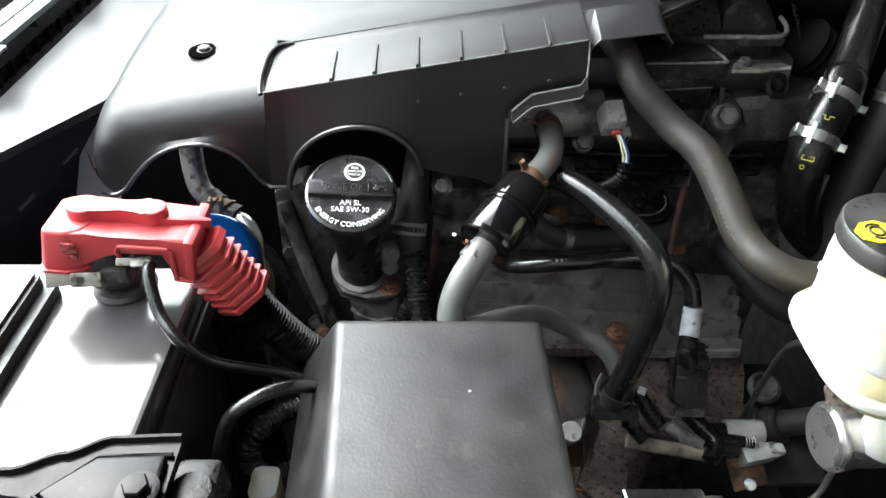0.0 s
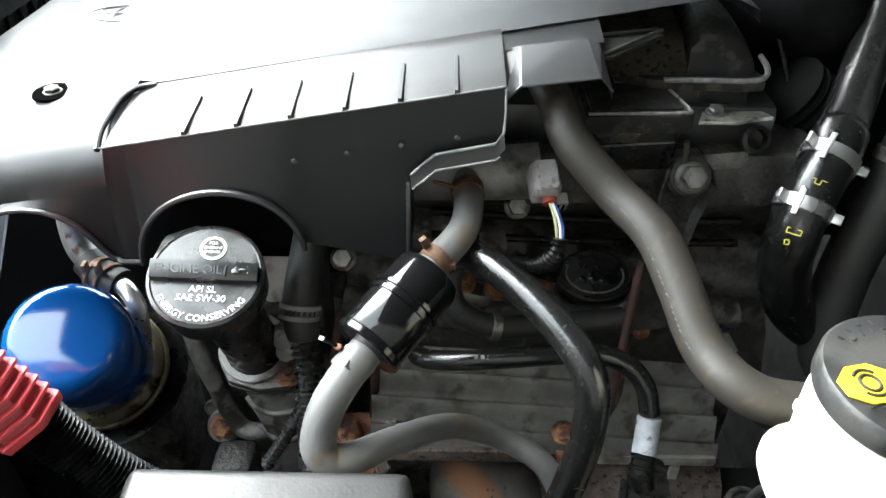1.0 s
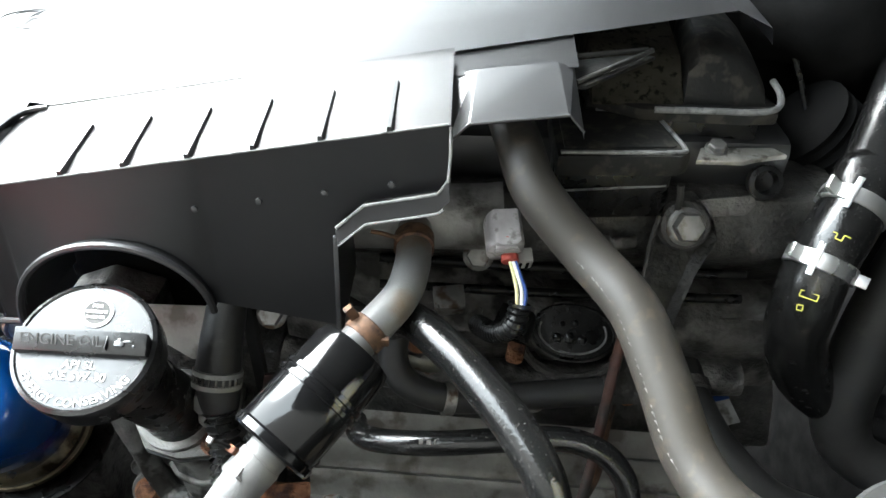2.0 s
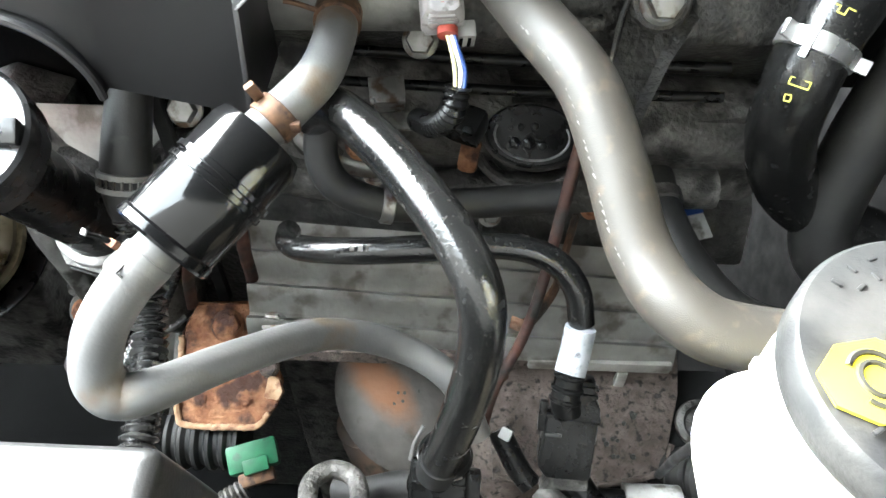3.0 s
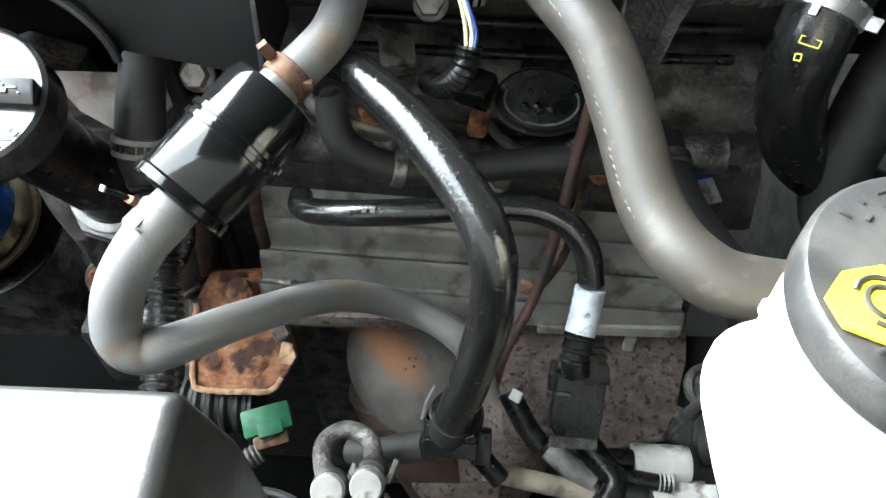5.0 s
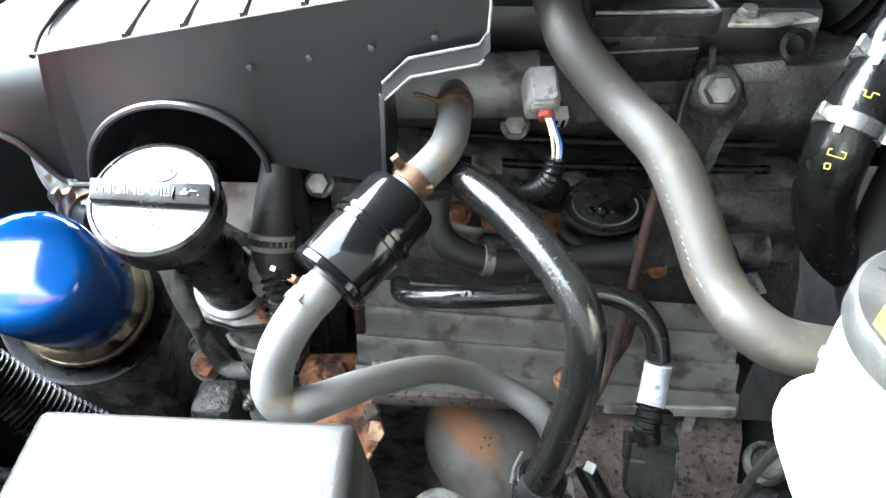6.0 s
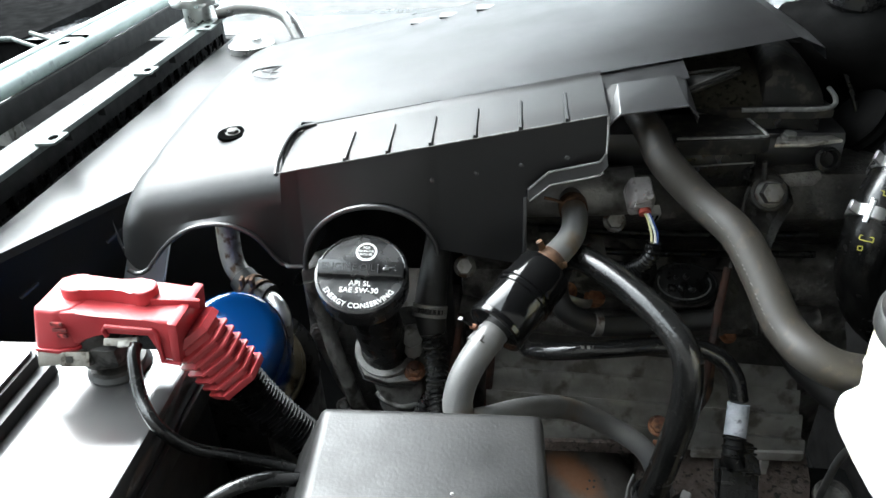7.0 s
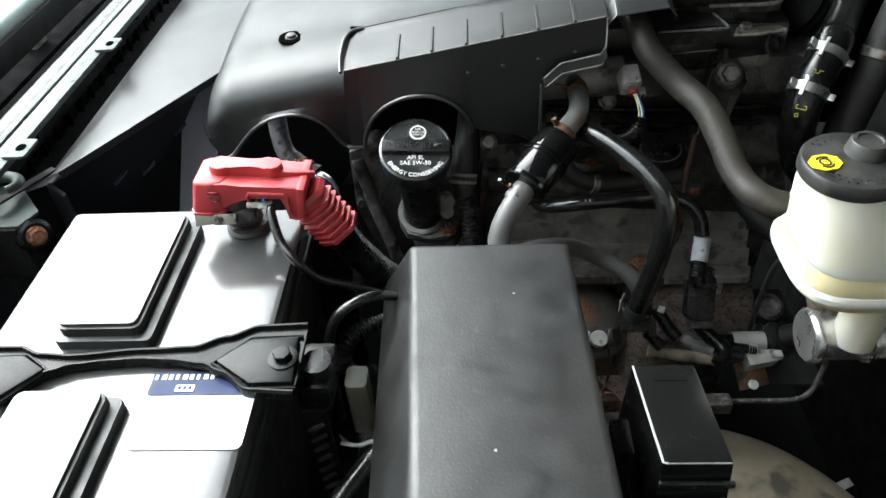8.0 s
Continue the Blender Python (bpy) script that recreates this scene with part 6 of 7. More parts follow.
under(oval, "cap", moved(slab(ring, -0.002, 0.0050, 0.0030), OM), M_DARKP)
under(oval, "rim", moved(sweep(bmesh.new(), [Vector((x * 0.98, y * 0.98, 0.0045)) for x, y in ring + ring[:1]], 0.0010, 8, False), OM), M_DARKP)
# pale arc painted as a glint on the glossy cap
under(oval, "glint_arc", moved(sweep(bmesh.new(), [Vector((x * 0.80, y * 0.78, 0.0050)) for x, y in ring[18:] + ring[:4]], 0.0007, 6), OM), M_EDGEPALE)
for k, (px, py, pr) in enumerate(((-0.008, -0.004, 0.0026), (-0.001, -0.0035, 0.0030), (0.006, -0.004, 0.0024), (0.001, 0.005, 0.0020), (-0.006, 0.004, 0.0016))):
    under(oval, "lump", moved(lathe([(pr * 1.2, 0.0045), (pr, 0.0062), (pr * 0.4, 0.0068), (0, 0.0068)], (px, py, 0), sides=10), OM), M_DARKP)
under(oval, "ear", moved(slab(rounded(-0.006, -0.008, 0.006, 0.008, 0.004), 0, 0.004, 0.0012), pose(0.2010, 0.4650, 1.1050, 40, 0, 20)), M_RUST)
under(oval, "ear", moved(slab(rounded(-0.005, -0.009, 0.005, 0.009, 0.003), 0, 0.004, 0.0012), pose(0.1380, 0.4640, 1.1020, 50, 0, -15)), M_RUST)
under(oval, "lower_lip", moved(sweep(bmesh.new(), [Vector((0.030 * math.cos(a), 0.026 * math.sin(a), -0.008)) for a in [math.pi * (1.08 + 0.84 * k / 14) for k in range(15)]], 0.0030, 8), OM), M_CAST)
gb = thing("pipe_guide", (0.10, 0.455, 1.14), "stacked steel pipe guide on the cylinder head", "guide")
under(gb, "block", moved(box((-0.007, -0.006, -0.006), (0.007, 0.006, 0.008), 0.002), pose(0.0990, 0.4500, 1.1480, 30, 0, 10)), M_BOLT)
under(gb, "plate", moved(slab([(-0.016, -0.008), (0.012, -0.010), (0.016, 0.002), (0.004, 0.010), (-0.014, 0.006)], 0, 0.003, 0.001), pose(0.1010, 0.4490, 1.1400, 35, 0, 8)), M_CAST)
for z in (1.151, 1.1545):
    under(gb, "fin", moved(box((-0.008, -0.005, 0), (0.008, 0.005, 0.0012), 0.0004), pose(0.0985, 0.4480, z, 30, 0, 10)), M_BOLT)
for k, (p0, p1) in enumerate((((0.060, 0.470, 1.142), (0.260, 0.474, 1.136)), ((0.060, 0.474, 1.157), (0.260, 0.478, 1.150)))):
    single("head_line", tube([p0, tuple((a + c) / 2 + d for a, c, d in zip(p0, p1, (0, 0.003, -0.004))), p1], 0.0028, 10), M_DARKP, "thin dark pipe along the cylinder head", "pipe", "pipes along the head")
for k, (x, y, z) in enumerate(((0.088, 0.462, 1.088), (0.118, 0.455, 1.078), (0.150, 0.452, 1.070), (0.205, 0.458, 1.072))):
    single("head_stud", hexbolt((x, y, z), (0.1, -0.6, 0.75), 0.0048, 0.0055), M_RUST if k % 2 else M_BOLT, "dull stud nut on the cylinder head", "nut", "nuts on the head")
single("curved_guard", sweep(bmesh.new(), [Vector((0.078 + 0.020 * math.cos(a), 0.436 + 0.010 * math.sin(a), 1.128 - 0.010 * math.cos(a))) for a in [math.pi * (0.9 + 1.0 * k / 14) for k in range(15)]], 0.0038, 10, True, 0.35), M_BOLT, "bent grey guard strip under the canister", "guard")
bm = tube([(0.078, 0.425, 1.165), (0.072, 0.418, 1.145), (0.078, 0.412, 1.128), (0.100, 0.413, 1.115), (0.13, 0.42, 1.110), (0.18, 0.425, 1.112)], 0.0075, 14)
rl = thing("rear_loop_hose", (0.1, 0.415, 1.12), "dusty dark hose looping over the head", "hose")
under(rl, "hose", bm, M_BLACK)
under(rl, "hose_clip", lathe([(0.0078, -0.003), (0.0086, -0.0025), (0.0086, 0.0025), (0.0078, 0.003)], (0.100, 0.413, 1.115), (1, 0.1, -0.25), 18), M_BOLT)
rb2 = thing("rusty_clip_bracket", (0.133, 0.475, 1.08), "small rusty spring bracket on the head", "bracket")
under(rb2, "ear", moved(box((-0.004, -0.002, -0.007), (0.004, 0.002, 0.007), 0.001), pose(0.1235, 0.481, 1.0800, 30, 0, 15)), M_RUST)
under(rb2, "ear", moved(box((-0.004, -0.002, -0.008), (0.004, 0.002, 0.008), 0.001), pose(0.1465, 0.481, 1.0850, 30, 0, -20)), M_RUST)
under(rb2, "base", box((0.124, 0.468, 1.062), (0.147, 0.478, 1.074), 0.002), M_RUSTD)
for x in (0.123, 0.143):
    under(rb2, "pin", tube([(x + 0.003, 0.467, 1.066), (x + 0.003, 0.462, 1.056), (x + 0.003, 0.460, 1.048)], 0.0012, 8), M_CAST)

# bracket with the large bolt
hb = thing("lift_bracket", (0.22, 0.48, 1.12), "black steel lifting bracket with a large dull bolt", "bracket")
bm = bmesh.new()
chan = []
for x, y, z, w in ((0.2040, 0.4745, 1.2040, 0.018), (0.2020, 0.4715, 1.1960, 0.027), (0.1990, 0.4660, 1.1870, 0.033), (0.1960, 0.4560, 1.1720, 0.026), (0.1900, 0.4420, 1.1500, 0.022), (0.1850, 0.4280, 1.1250, 0.024), (0.1815, 0.4190, 1.1080, 0.028)):
    chan.append([bm.verts.new(p) for p in ((x, y - 0.005, z - 0.002), (x + 0.003, y, z), (x + w - 0.003, y + 0.002, z), (x + w, y - 0.004, z - 0.002))])
for p, q in zip(chan, chan[1:]):
    for i in range(3):
        bm.faces.new((p[i], p[i + 1], q[i + 1], q[i]))
bmesh.ops.solidify(bm, geom=bm.faces[:], thickness=0.0030)
under(hb, "channel", bm, M_CASTD)
under(hb, "channel_edge", sweep(bmesh.new(), spline([(0.2020, 0.4665, 1.1950), (0.1985, 0.4600, 1.1850), (0.1958, 0.4505, 1.1700), (0.1900, 0.4365, 1.1480), (0.1840, 0.4215, 1.1220)]), 0.0012, 8), M_CASTD)
under(hb, "washer", lathe([(0.0130, -0.003), (0.0135, 0.0), (0.0120, 0.002), (0.009, 0.0025)], (0.2150, 0.4660, 1.1905), (0.0, -0.85, 0.5), 26), M_CASTD)
under(hb, "big_bolt", hexbolt((0.2150, 0.4640, 1.1910), (0.0, -0.85, 0.5), 0.0072, 0.009, 1.35), M_BOLT, "large dull hexagon bolt")
under(hb, "arm", moved(slab([(-0.014, -0.005), (0.012, -0.005), (0.017, 0.0), (0.016, 0.005), (-0.014, 0.004)], 0, 0.003, 0.0008), pose(0.2350, 0.4760, 1.1960, 62, 0, 8)), M_CAST)
under(hb, "stay", tube([(0.168, 0.462, 1.180), (0.180, 0.463, 1.1795), (0.192, 0.466, 1.1795)], 0.0034, 10), M_CAST)
under(hb, "stay_nut", lathe([(0.0042, -0.003), (0.0052, -0.002), (0.0052, 0.002), (0.0042, 0.003)], (0.176, 0.4625, 1.1797), (1, 0.1, 0), 6), M_CAST)
bm = bmesh.new()
arc = [radians(-150 + 11.5 * k) for k in range(19)]
hk = []
for k, a in enumerate(arc):
    w = 0.0015 + 0.0065 * math.sin(math.pi * k / 18)
    d = Vector((math.cos(a), 0.35 * math.sin(a), math.sin(a)))
    c = Vector((0.252, 0.489, 1.176))
    hk.append([bm.verts.new(c + d * (0.0165 - w * 0.6)), bm.verts.new(c + d * 0.0165), bm.verts.new(c + d * 0.0165 + Vector((0, 0.006, 0))), bm.verts.new(c + d * (0.0165 - w * 0.6) + Vector((0, 0.006, 0)))])
for p, q in zip(hk, hk[1:]):
    for i in range(4):
        bm.faces.new((p[i], p[(i + 1) % 4], q[(i + 1) % 4], q[i]))
bm.faces.new(hk[0])
bm.faces.new(hk[-1])
single("hook_ring", bm, M_CASTL, "grey curved hook beside the bolt", "hook")

# ---- rear of the engine ----
rp = thing("coil_cover", (0.18, 0.47, 1.21), "black stepped plastic cover with a raised dusty lid", "cover")
under(rp, "lid", slab([(0.146, 0.456), (0.203, 0.459), (0.209, 0.463), (0.201, 0.502), (0.196, 0.505), (0.146, 0.505)], 1.222, 1.2335, 0.003), M_DUSTY)
under(rp, "lid_inset", slab([(0.150, 0.463), (0.201, 0.466), (0.203, 0.468), (0.196, 0.500), (0.150, 0.500)], 1.2333, 1.2345, 0.0005), M_DUSTY)
under(rp, "lid_rim", sweep(bmesh.new(), spline([(x, y, 1.2338) for x, y in ((0.148, 0.4590), (0.180, 0.4605), (0.2030, 0.4620), (0.2060, 0.4660), (0.2035, 0.480), (0.1985, 0.5010), (0.194, 0.5035), (0.170, 0.5040))]), 0.0011, 8), M_EDGEPALE, "pale raised rim")
under(rp, "lid_seam", sweep(bmesh.new(), [Vector((x, y, 1.2140)) for x, y in ((0.150, 0.4575), (0.201, 0.4645))], 0.0006, 6), M_EDGEPALE)
under(rp, "lid_post", tube([(0.2085, 0.4660, 1.214), (0.2100, 0.4670, 1.206), (0.2105, 0.4675, 1.199)], 0.0017, 8), M_CAPDUST)
under(rp, "body", slab([(0.148, 0.459), (0.200, 0.464), (0.204, 0.468), (0.198, 0.520), (0.148, 0.520)], 1.196, 1.222, 0.002), M_DARKP)
under(rp, "upper_tray", slab([(0.190, 0.492), (0.240, 0.489), (0.256, 0.491), (0.2585, 0.500), (0.2520, 0.514), (0.2520, 0.60), (0.160, 0.60), (0.165, 0.506)], 1.234, 1.2405, 0.002), M_DUSTY, "dusty tray with a pale rim")
under(rp, "upper_body", slab([(0.202, 0.498), (0.250, 0.494), (0.256, 0.60), (0.165, 0.60), (0.165, 0.508)], 1.19, 1.234, 0.003), M_DARKP)
bm = bmesh.new()
sects = [[bm.verts.new((x + 0.10 * (y - 0.505), y, 1.2400 + (z - 1.2400) * g)) for x, z in ((0.212, 1.2400), (0.212, 1.2600), (0.216, 1.2670), (0.226, 1.2690), (0.237, 1.2650), (0.246, 1.2570), (0.2515, 1.2480), (0.2530, 1.2400))] for y, g in ((0.499, 0.25), (0.503, 0.75), (0.510, 0.95), (0.525, 1.0), (0.600, 1.0))]
for p, q in zip(sects, sects[1:]):
    for i in range(7):
        bm.faces.new((p[i], p[i + 1], q[i + 1], q[i]))
bm.faces.new(sects[0])
bm.faces.new(sects[-1])
under(rp, "hump", bm, M_DUSTY, "dusty black rounded housing")
under(rp, "dust_slope", slab([(0.497, 1.2395), (0.502, 1.2440), (0.520, 1.2570), (0.560, 1.2640), (0.560, 1.2395)], 0.166, 0.2115, 0.001, axis="x"), M_MOSS, "slope thick with brown dust")
under(rp, "tray_rim", sweep(bmesh.new(), spline([(0.196, 0.4915, 1.2405), (0.225, 0.4910, 1.2408), (0.246, 0.4905, 1.2410), (0.2560, 0.4940, 1.2425), (0.2585, 0.502, 1.2455), (0.2575, 0.512, 1.2480)]), 0.0017, 8), M_EDGEPALE, "pale rim")
bm = slab([(0.2165, 0.476), (0.240, 0.476), (0.246, 0.480), (0.263, 0.4835), (0.258, 0.491), (0.222, 0.489)], 1.2195, 1.2220, 0.0006)
single("pale_tab", bm, M_BRACKET, "bluish grey metal tab with a bolt behind the bracket", "tab")
single("tab_bolt", hexbolt((0.2285, 0.4865, 1.2221), (0, -0.2, 1), 0.0042, 0.004), M_BOLT, "small bolt on the metal tab", "bolt")
single("tab_ring", lathe([(0.0075, 0), (0.0085, 0.002), (0.0085, 0.006), (0.0060, 0.007), (0.005, 0.002), (0, 0.001)], (0.2525, 0.480, 1.209), (0, -0.9, 0.4), 22), M_DARKP, "dark round socket under the tab", "socket")
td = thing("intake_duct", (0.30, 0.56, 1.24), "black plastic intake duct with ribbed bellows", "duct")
under(td, "duct", tube([(0.255, 0.60, 1.255), (0.285, 0.575, 1.265), (0.31, 0.565, 1.26), (0.33, 0.585, 1.23)], 0.030, 26), M_DULLBLACK)
# black box added to close the bright gap behind the engine
under(td, "rear_gap_block", box((0.263, 0.600, 1.05), (0.44, 0.680, 1.245), 0.012), M_DULLBLACK)
under(td, "bellows", sweep(bmesh.new(), [Vector((0.290 + 0.002 * i, 0.535, 1.215 - 0.0015 * i)) for i in range(16)], lambda i, n: 0.024 + 0.003 * (i % 3 == 0), 24), M_DULLBLACK)
under(td, "cap_disc", lathe([(0.020, 0), (0.024, 0.004), (0.024, 0.014), (0.018, 0.018), (0.010, 0.019), (0.009, 0.026), (0, 0.027)], (0.285, 0.575, 1.290), (0.1, -0.2, 1), 28), M_CAP)
for k in range(5):
    single("fuel_line", tube([(0.24, 0.62 + 0.012 * k, 1.285), (0.29, 0.64 + 0.012 * k, 1.29), (0.36, 0.66 + 0.012 * k, 1.27), (0.46, 0.70 + 0.01 * k, 1.2)], 0.0035, 8), M_BAY if k % 2 else M_BOLT, "thin pipe running behind the engine cover", "pipe", "pipes behind the cover")
single("throttle_cable", tube([(0.275, 0.56, 1.262), (0.288, 0.548, 1.235), (0.298, 0.536, 1.205), (0.302, 0.522, 1.17), (0.30, 0.50, 1.14)], 0.0016, 8), M_DARKP, "thin black cable behind the duct", "cable")
single("brake_booster", lathe([(0.05, -0.02), (0.115, 0.0), (0.125, 0.012), (0.125, 0.05), (0.11, 0.09), (0.06, 0.10)], (0.395, 0.255, 1.10), (1, 0, 0.02), 44), M_BAY, "round black brake booster on the firewall", "booster")

# ---- heat shield and manifold ----
hs = thing("heat_shield", (0.14, 0.41, 1.0), "dull ribbed manifold heat shield with rusty edge", "heat shield")
bm = bmesh.new()
rows = []
for i in range(31):
    s = i / 30
    y = 0.442 - 0.044 * s
    z = 1.066 - 0.042 * s + 0.0045 * math.cos(2 * math.pi * s * 3.4)
    rows.append([bm.verts.new((x, y + 0.01 * (x - 0.14), z - 0.08 * (x - 0.05))) for x in (0.022, 0.08, 0.14, 0.20, 0.256)])
for a, b in zip(rows, rows[1:]):
    for i in range(4):
        bm.faces.new((a[i], a[i + 1], b[i + 1], b[i]))
bmesh.ops.solidify(bm, geom=bm.faces[:], thickness=0.002)
under(hs, "ribbed_top", bm, M_SHIELD)
under(hs, "edge_strip", box((0.030, 0.394, 1.008), (0.135, 0.399, 1.019), 0.002), M_RUSTD, "rusty lower edge")
under(hs, "edge_strip", box((0.175, 0.398, 1.002), (0.255, 0.402, 1.011), 0.002), M_SHIELD)
under(hs, "hanger", box((0.226, 0.397, 0.985), (0.232, 0.401, 1.002), 0.001), M_SHIELD)
for x in (0.035, 0.150):
    under(hs, "shield_bolt", hexbolt((x, 0.404, 1.028), (0, -0.5, 0.85), 0.006, 0.005), M_BOLT if x < 0.1 else M_RUST)
skirt_o = [(0.153, 0.424), (0.185, 0.430), (0.220, 0.432), (0.266, 0.427), (0.262, 0.392), (0.255, 0.366), (0.247, 0.350), (0.206, 0.342), (0.180, 0.343), (0.157, 0.345)]
bm = slab(skirt_o, -0.004, 0.0, 0.0015)
bmesh.ops.subdivide_edges(bm, edges=[e for e in bm.edges if e.calc_length() > 0.02], cuts=3, use_grid_fill=True)
for v in bm.verts:
    v.co.z += 0.985 + 0.30 * (v.co.y - 0.385) + 0.0022 * math.sin(90 * v.co.x) * math.cos(70 * v.co.y)
under(hs, "lower_skirt", bm, M_RUSTD, "speckled brown lower shield")
under(hs, "skirt_hem", sweep(bmesh.new(), spline([(x, y, 0.987 + 0.30 * (y - 0.385)) for x, y in ((0.256, 0.366), (0.247, 0.351), (0.206, 0.343), (0.180, 0.344), (0.158, 0.346))], 4), 0.0018, 8), M_RUSTD)
rng = random.Random(12)
for k in range(46):
    x, y = rng.uniform(0.198, 0.238), rng.uniform(0.356, 0.408)
    r = rng.uniform(0.0007, 0.0015)
    z = 0.985 + 0.30 * (y - 0.385) + 0.0022 * math.sin(90 * x) * math.cos(70 * y)
    under(hs, "pit", lathe([(r * 1.3, -0.0004), (r, 0.0005), (r * 0.5, 0.0002), (0, 0.0001)], (x, y, z), (0, -0.28, 0.96), 7), M_BLKINK)
under(hs, "boss", lathe([(0.013, 0), (0.013, 0.004), (0.010, 0.006), (0.008, 0.003), (0, 0.003)], (0.268, 0.372, 0.995), (0, -0.4, 0.9), 24), M_CAST)
# coloured black to stand for the dark hollow beside the valve
under(hs, "side_plate", slab([(0.236, 0.300), (0.300, 0.300), (0.300, 0.420), (0.252, 0.420)], 0.968, 0.972, 0.001), M_BAY)
mf = thing("exhaust_manifold", (0.08, 0.41, 0.9), "heat-stained rusty exhaust manifold branch", "exhaust manifold")
DOME_AX = Vector((0.05, -0.36, 0.93)).normalized()
dome_at = Vector((0.1035, 0.405, 0.952))
bm = lathe([(0.030, -0.05), (0.040, -0.010), (0.0455, 0.0), (0.0465, 0.0025), (0.0450, 0.0060), (0.0425, 0.0085), (0.0370, 0.0150), (0.0290, 0.0205), (0.0190, 0.0240), (0.0090, 0.0258), (0.0, 0.0262)], (0, 0, 0), (0, 0, 1), 44)
bmesh.ops.scale(bm, vec=(0.86, 1.06, 1.0), verts=bm.verts)
dome_m = Matrix.Translation(dome_at) @ Vector((0, 0, 1)).rotation_difference(DOME_AX).to_matrix().to_4x4() @ Matrix.Rotation(radians(35), 4, "Z")
dome = under(mf, "dome", moved(bm, dome_m), M_DOME, "heat-stained iron dome")
under(mf, "branch", tube([(0.092, 0.405, 0.935), (0.105, 0.392, 0.90), (0.128, 0.378, 0.85), (0.145, 0.37, 0.75)], 0.034, 26), M_EXH)
rng = random.Random(8)
for k in range(16):
    u, w = rng.uniform(-0.022, 0.024), rng.uniform(-0.010, 0.010)
    rr = math.hypot(u / 0.86, w / 1.06)
    hgt = 0.0262 - 9.2 * rr * rr
    below(dome, "pit", moved(lathe([(0.0011, -0.001), (0.0010, 0.0004), (0, 0.0005)], (0, 0, 0), sides=8), dome_m @ Matrix.Rotation(radians(90), 4, "Z") @ Matrix.Translation((u, w, hgt - 0.0002))), M_BLKINK)
under(mf, "branch", tube([(0.17, 0.455, 0.985), (0.175, 0.42, 0.955), (0.165, 0.39, 0.91), (0.15, 0.375, 0.84)], 0.036, 26), M_RUSTD)
under(mf, "flange", box((0.03, 0.432, 0.945), (0.25, 0.45, 1.02), 0.006), M_CAST)

# rusty bracket and rods
ru = thing("rusty_bracket", (0.015, 0.38, 1.01), "flat bracket covered in orange rust", "bracket")
edge_r = [(-0.0135, 0.4240), (0.0240, 0.4255), (0.0275, 0.4055), (0.0375, 0.3890), (0.0350, 0.3775), (0.0250, 0.3672), (-0.0110, 0.3662), (-0.0205, 0.3690), (-0.0210, 0.4100)]


def on_slope(x, y, up=0.0):
    """A point on the sloping bracket."""
    return Vector((x, y - 0.56 * up, 1.0116 + 0.68 * (y - 0.4136) + 0.83 * up))


rng = random.Random(3)
bm = slab(edge_r, -0.0035, 0.0, 0.0010)
bmesh.ops.subdivide_edges(bm, edges=bm.edges[:], cuts=3, use_grid_fill=True)
for v in bm.verts:
    v.co = on_slope(v.co.x, v.co.y, v.co.z) + Vector((rng.uniform(-0.0005, 0.0005), rng.uniform(-0.0005, 0.0005), rng.uniform(-0.0009, 0.0009)))
under(ru, "plate", bm, M_RUST)
lip_l = resample(spline([on_slope(x, y, 0.0012) for x, y in ((-0.0208, 0.408), (-0.0204, 0.390), (-0.0200, 0.3715), (-0.0160, 0.3675), (-0.0100, 0.3668), (0.0080, 0.3670), (0.0245, 0.3678), (0.0315, 0.3745))], 4), 0.0016)
under(ru, "lip", sweep(bmesh.new(), [p + Vector((rng.uniform(-0.0004, 0.0004), rng.uniform(-0.0004, 0.0004), rng.uniform(-0.0004, 0.0004))) for p in lip_l], lambda i, n: 0.0018, 8), M_RUSTL)
for x, y, w in ((0.004, 0.392, 0.007), (0.016, 0.381, 0.006), (-0.008, 0.380, 0.005), (0.022, 0.396, 0.005)):
    flake = [on_slope(x + w * 0.9 * math.cos(a) * rng.uniform(0.6, 1.1), y + w * 0.7 * math.sin(a) * rng.uniform(0.6, 1.1), 0.0008) for a in [2 * math.pi * k / 9 for k in range(9)]]
    bm = bmesh.new()
    top = bm.verts.new(on_slope(x, y, 0.0022))
    ring_f = [bm.verts.new(p) for p in flake]
    for k in range(9):
        bm.faces.new((ring_f[k], ring_f[(k + 1) % 9], top))
    under(ru, "flake", bm, M_RUST)
under(ru, "torn_ear", moved(slab([(-0.005, -0.006), (0.004, -0.007), (0.007, -0.002), (0.004, 0.005), (-0.003, 0.007)], 0, 0.003, 0.0012), Matrix.Translation(on_slope(0.0335, 0.3860, 0.001)) @ pose(0, 0, 0, 34, -14, -10)), M_RUSTL)
under(ru, "bolt", hexbolt(on_slope(0.0050, 0.4136, 0.001), (0, -0.56, 0.83), 0.0075, 0.006, 1.25), M_RUST, "rust-eaten bolt head")
under(ru, "bolt", hexbolt(on_slope(0.0300, 0.3950, 0.001), (0, -0.56, 0.83), 0.0048, 0.005, 1.2), M_RUSTD, "rust-eaten bolt head")
under(ru, "side_flange", moved(slab([(-0.003, -0.026), (0.0, -0.026), (0.0, 0.020), (-0.003, 0.020)], -0.006, 0.0, 0.0008), Matrix.Translation(on_slope(-0.0225, 0.3930)) @ pose(0, 0, 0, 34, 0, 0)), M_CASTL)
under(ru, "rod", sweep(bmesh.new(), spline([(-0.0162, 0.4219, 1.018), (-0.0110, 0.417, 1.040), (-0.0060, 0.414, 1.060), (0.000, 0.418, 1.085), (0.004, 0.430, 1.11)]), 0.0036, 12, True, 0.45), M_REDROD)
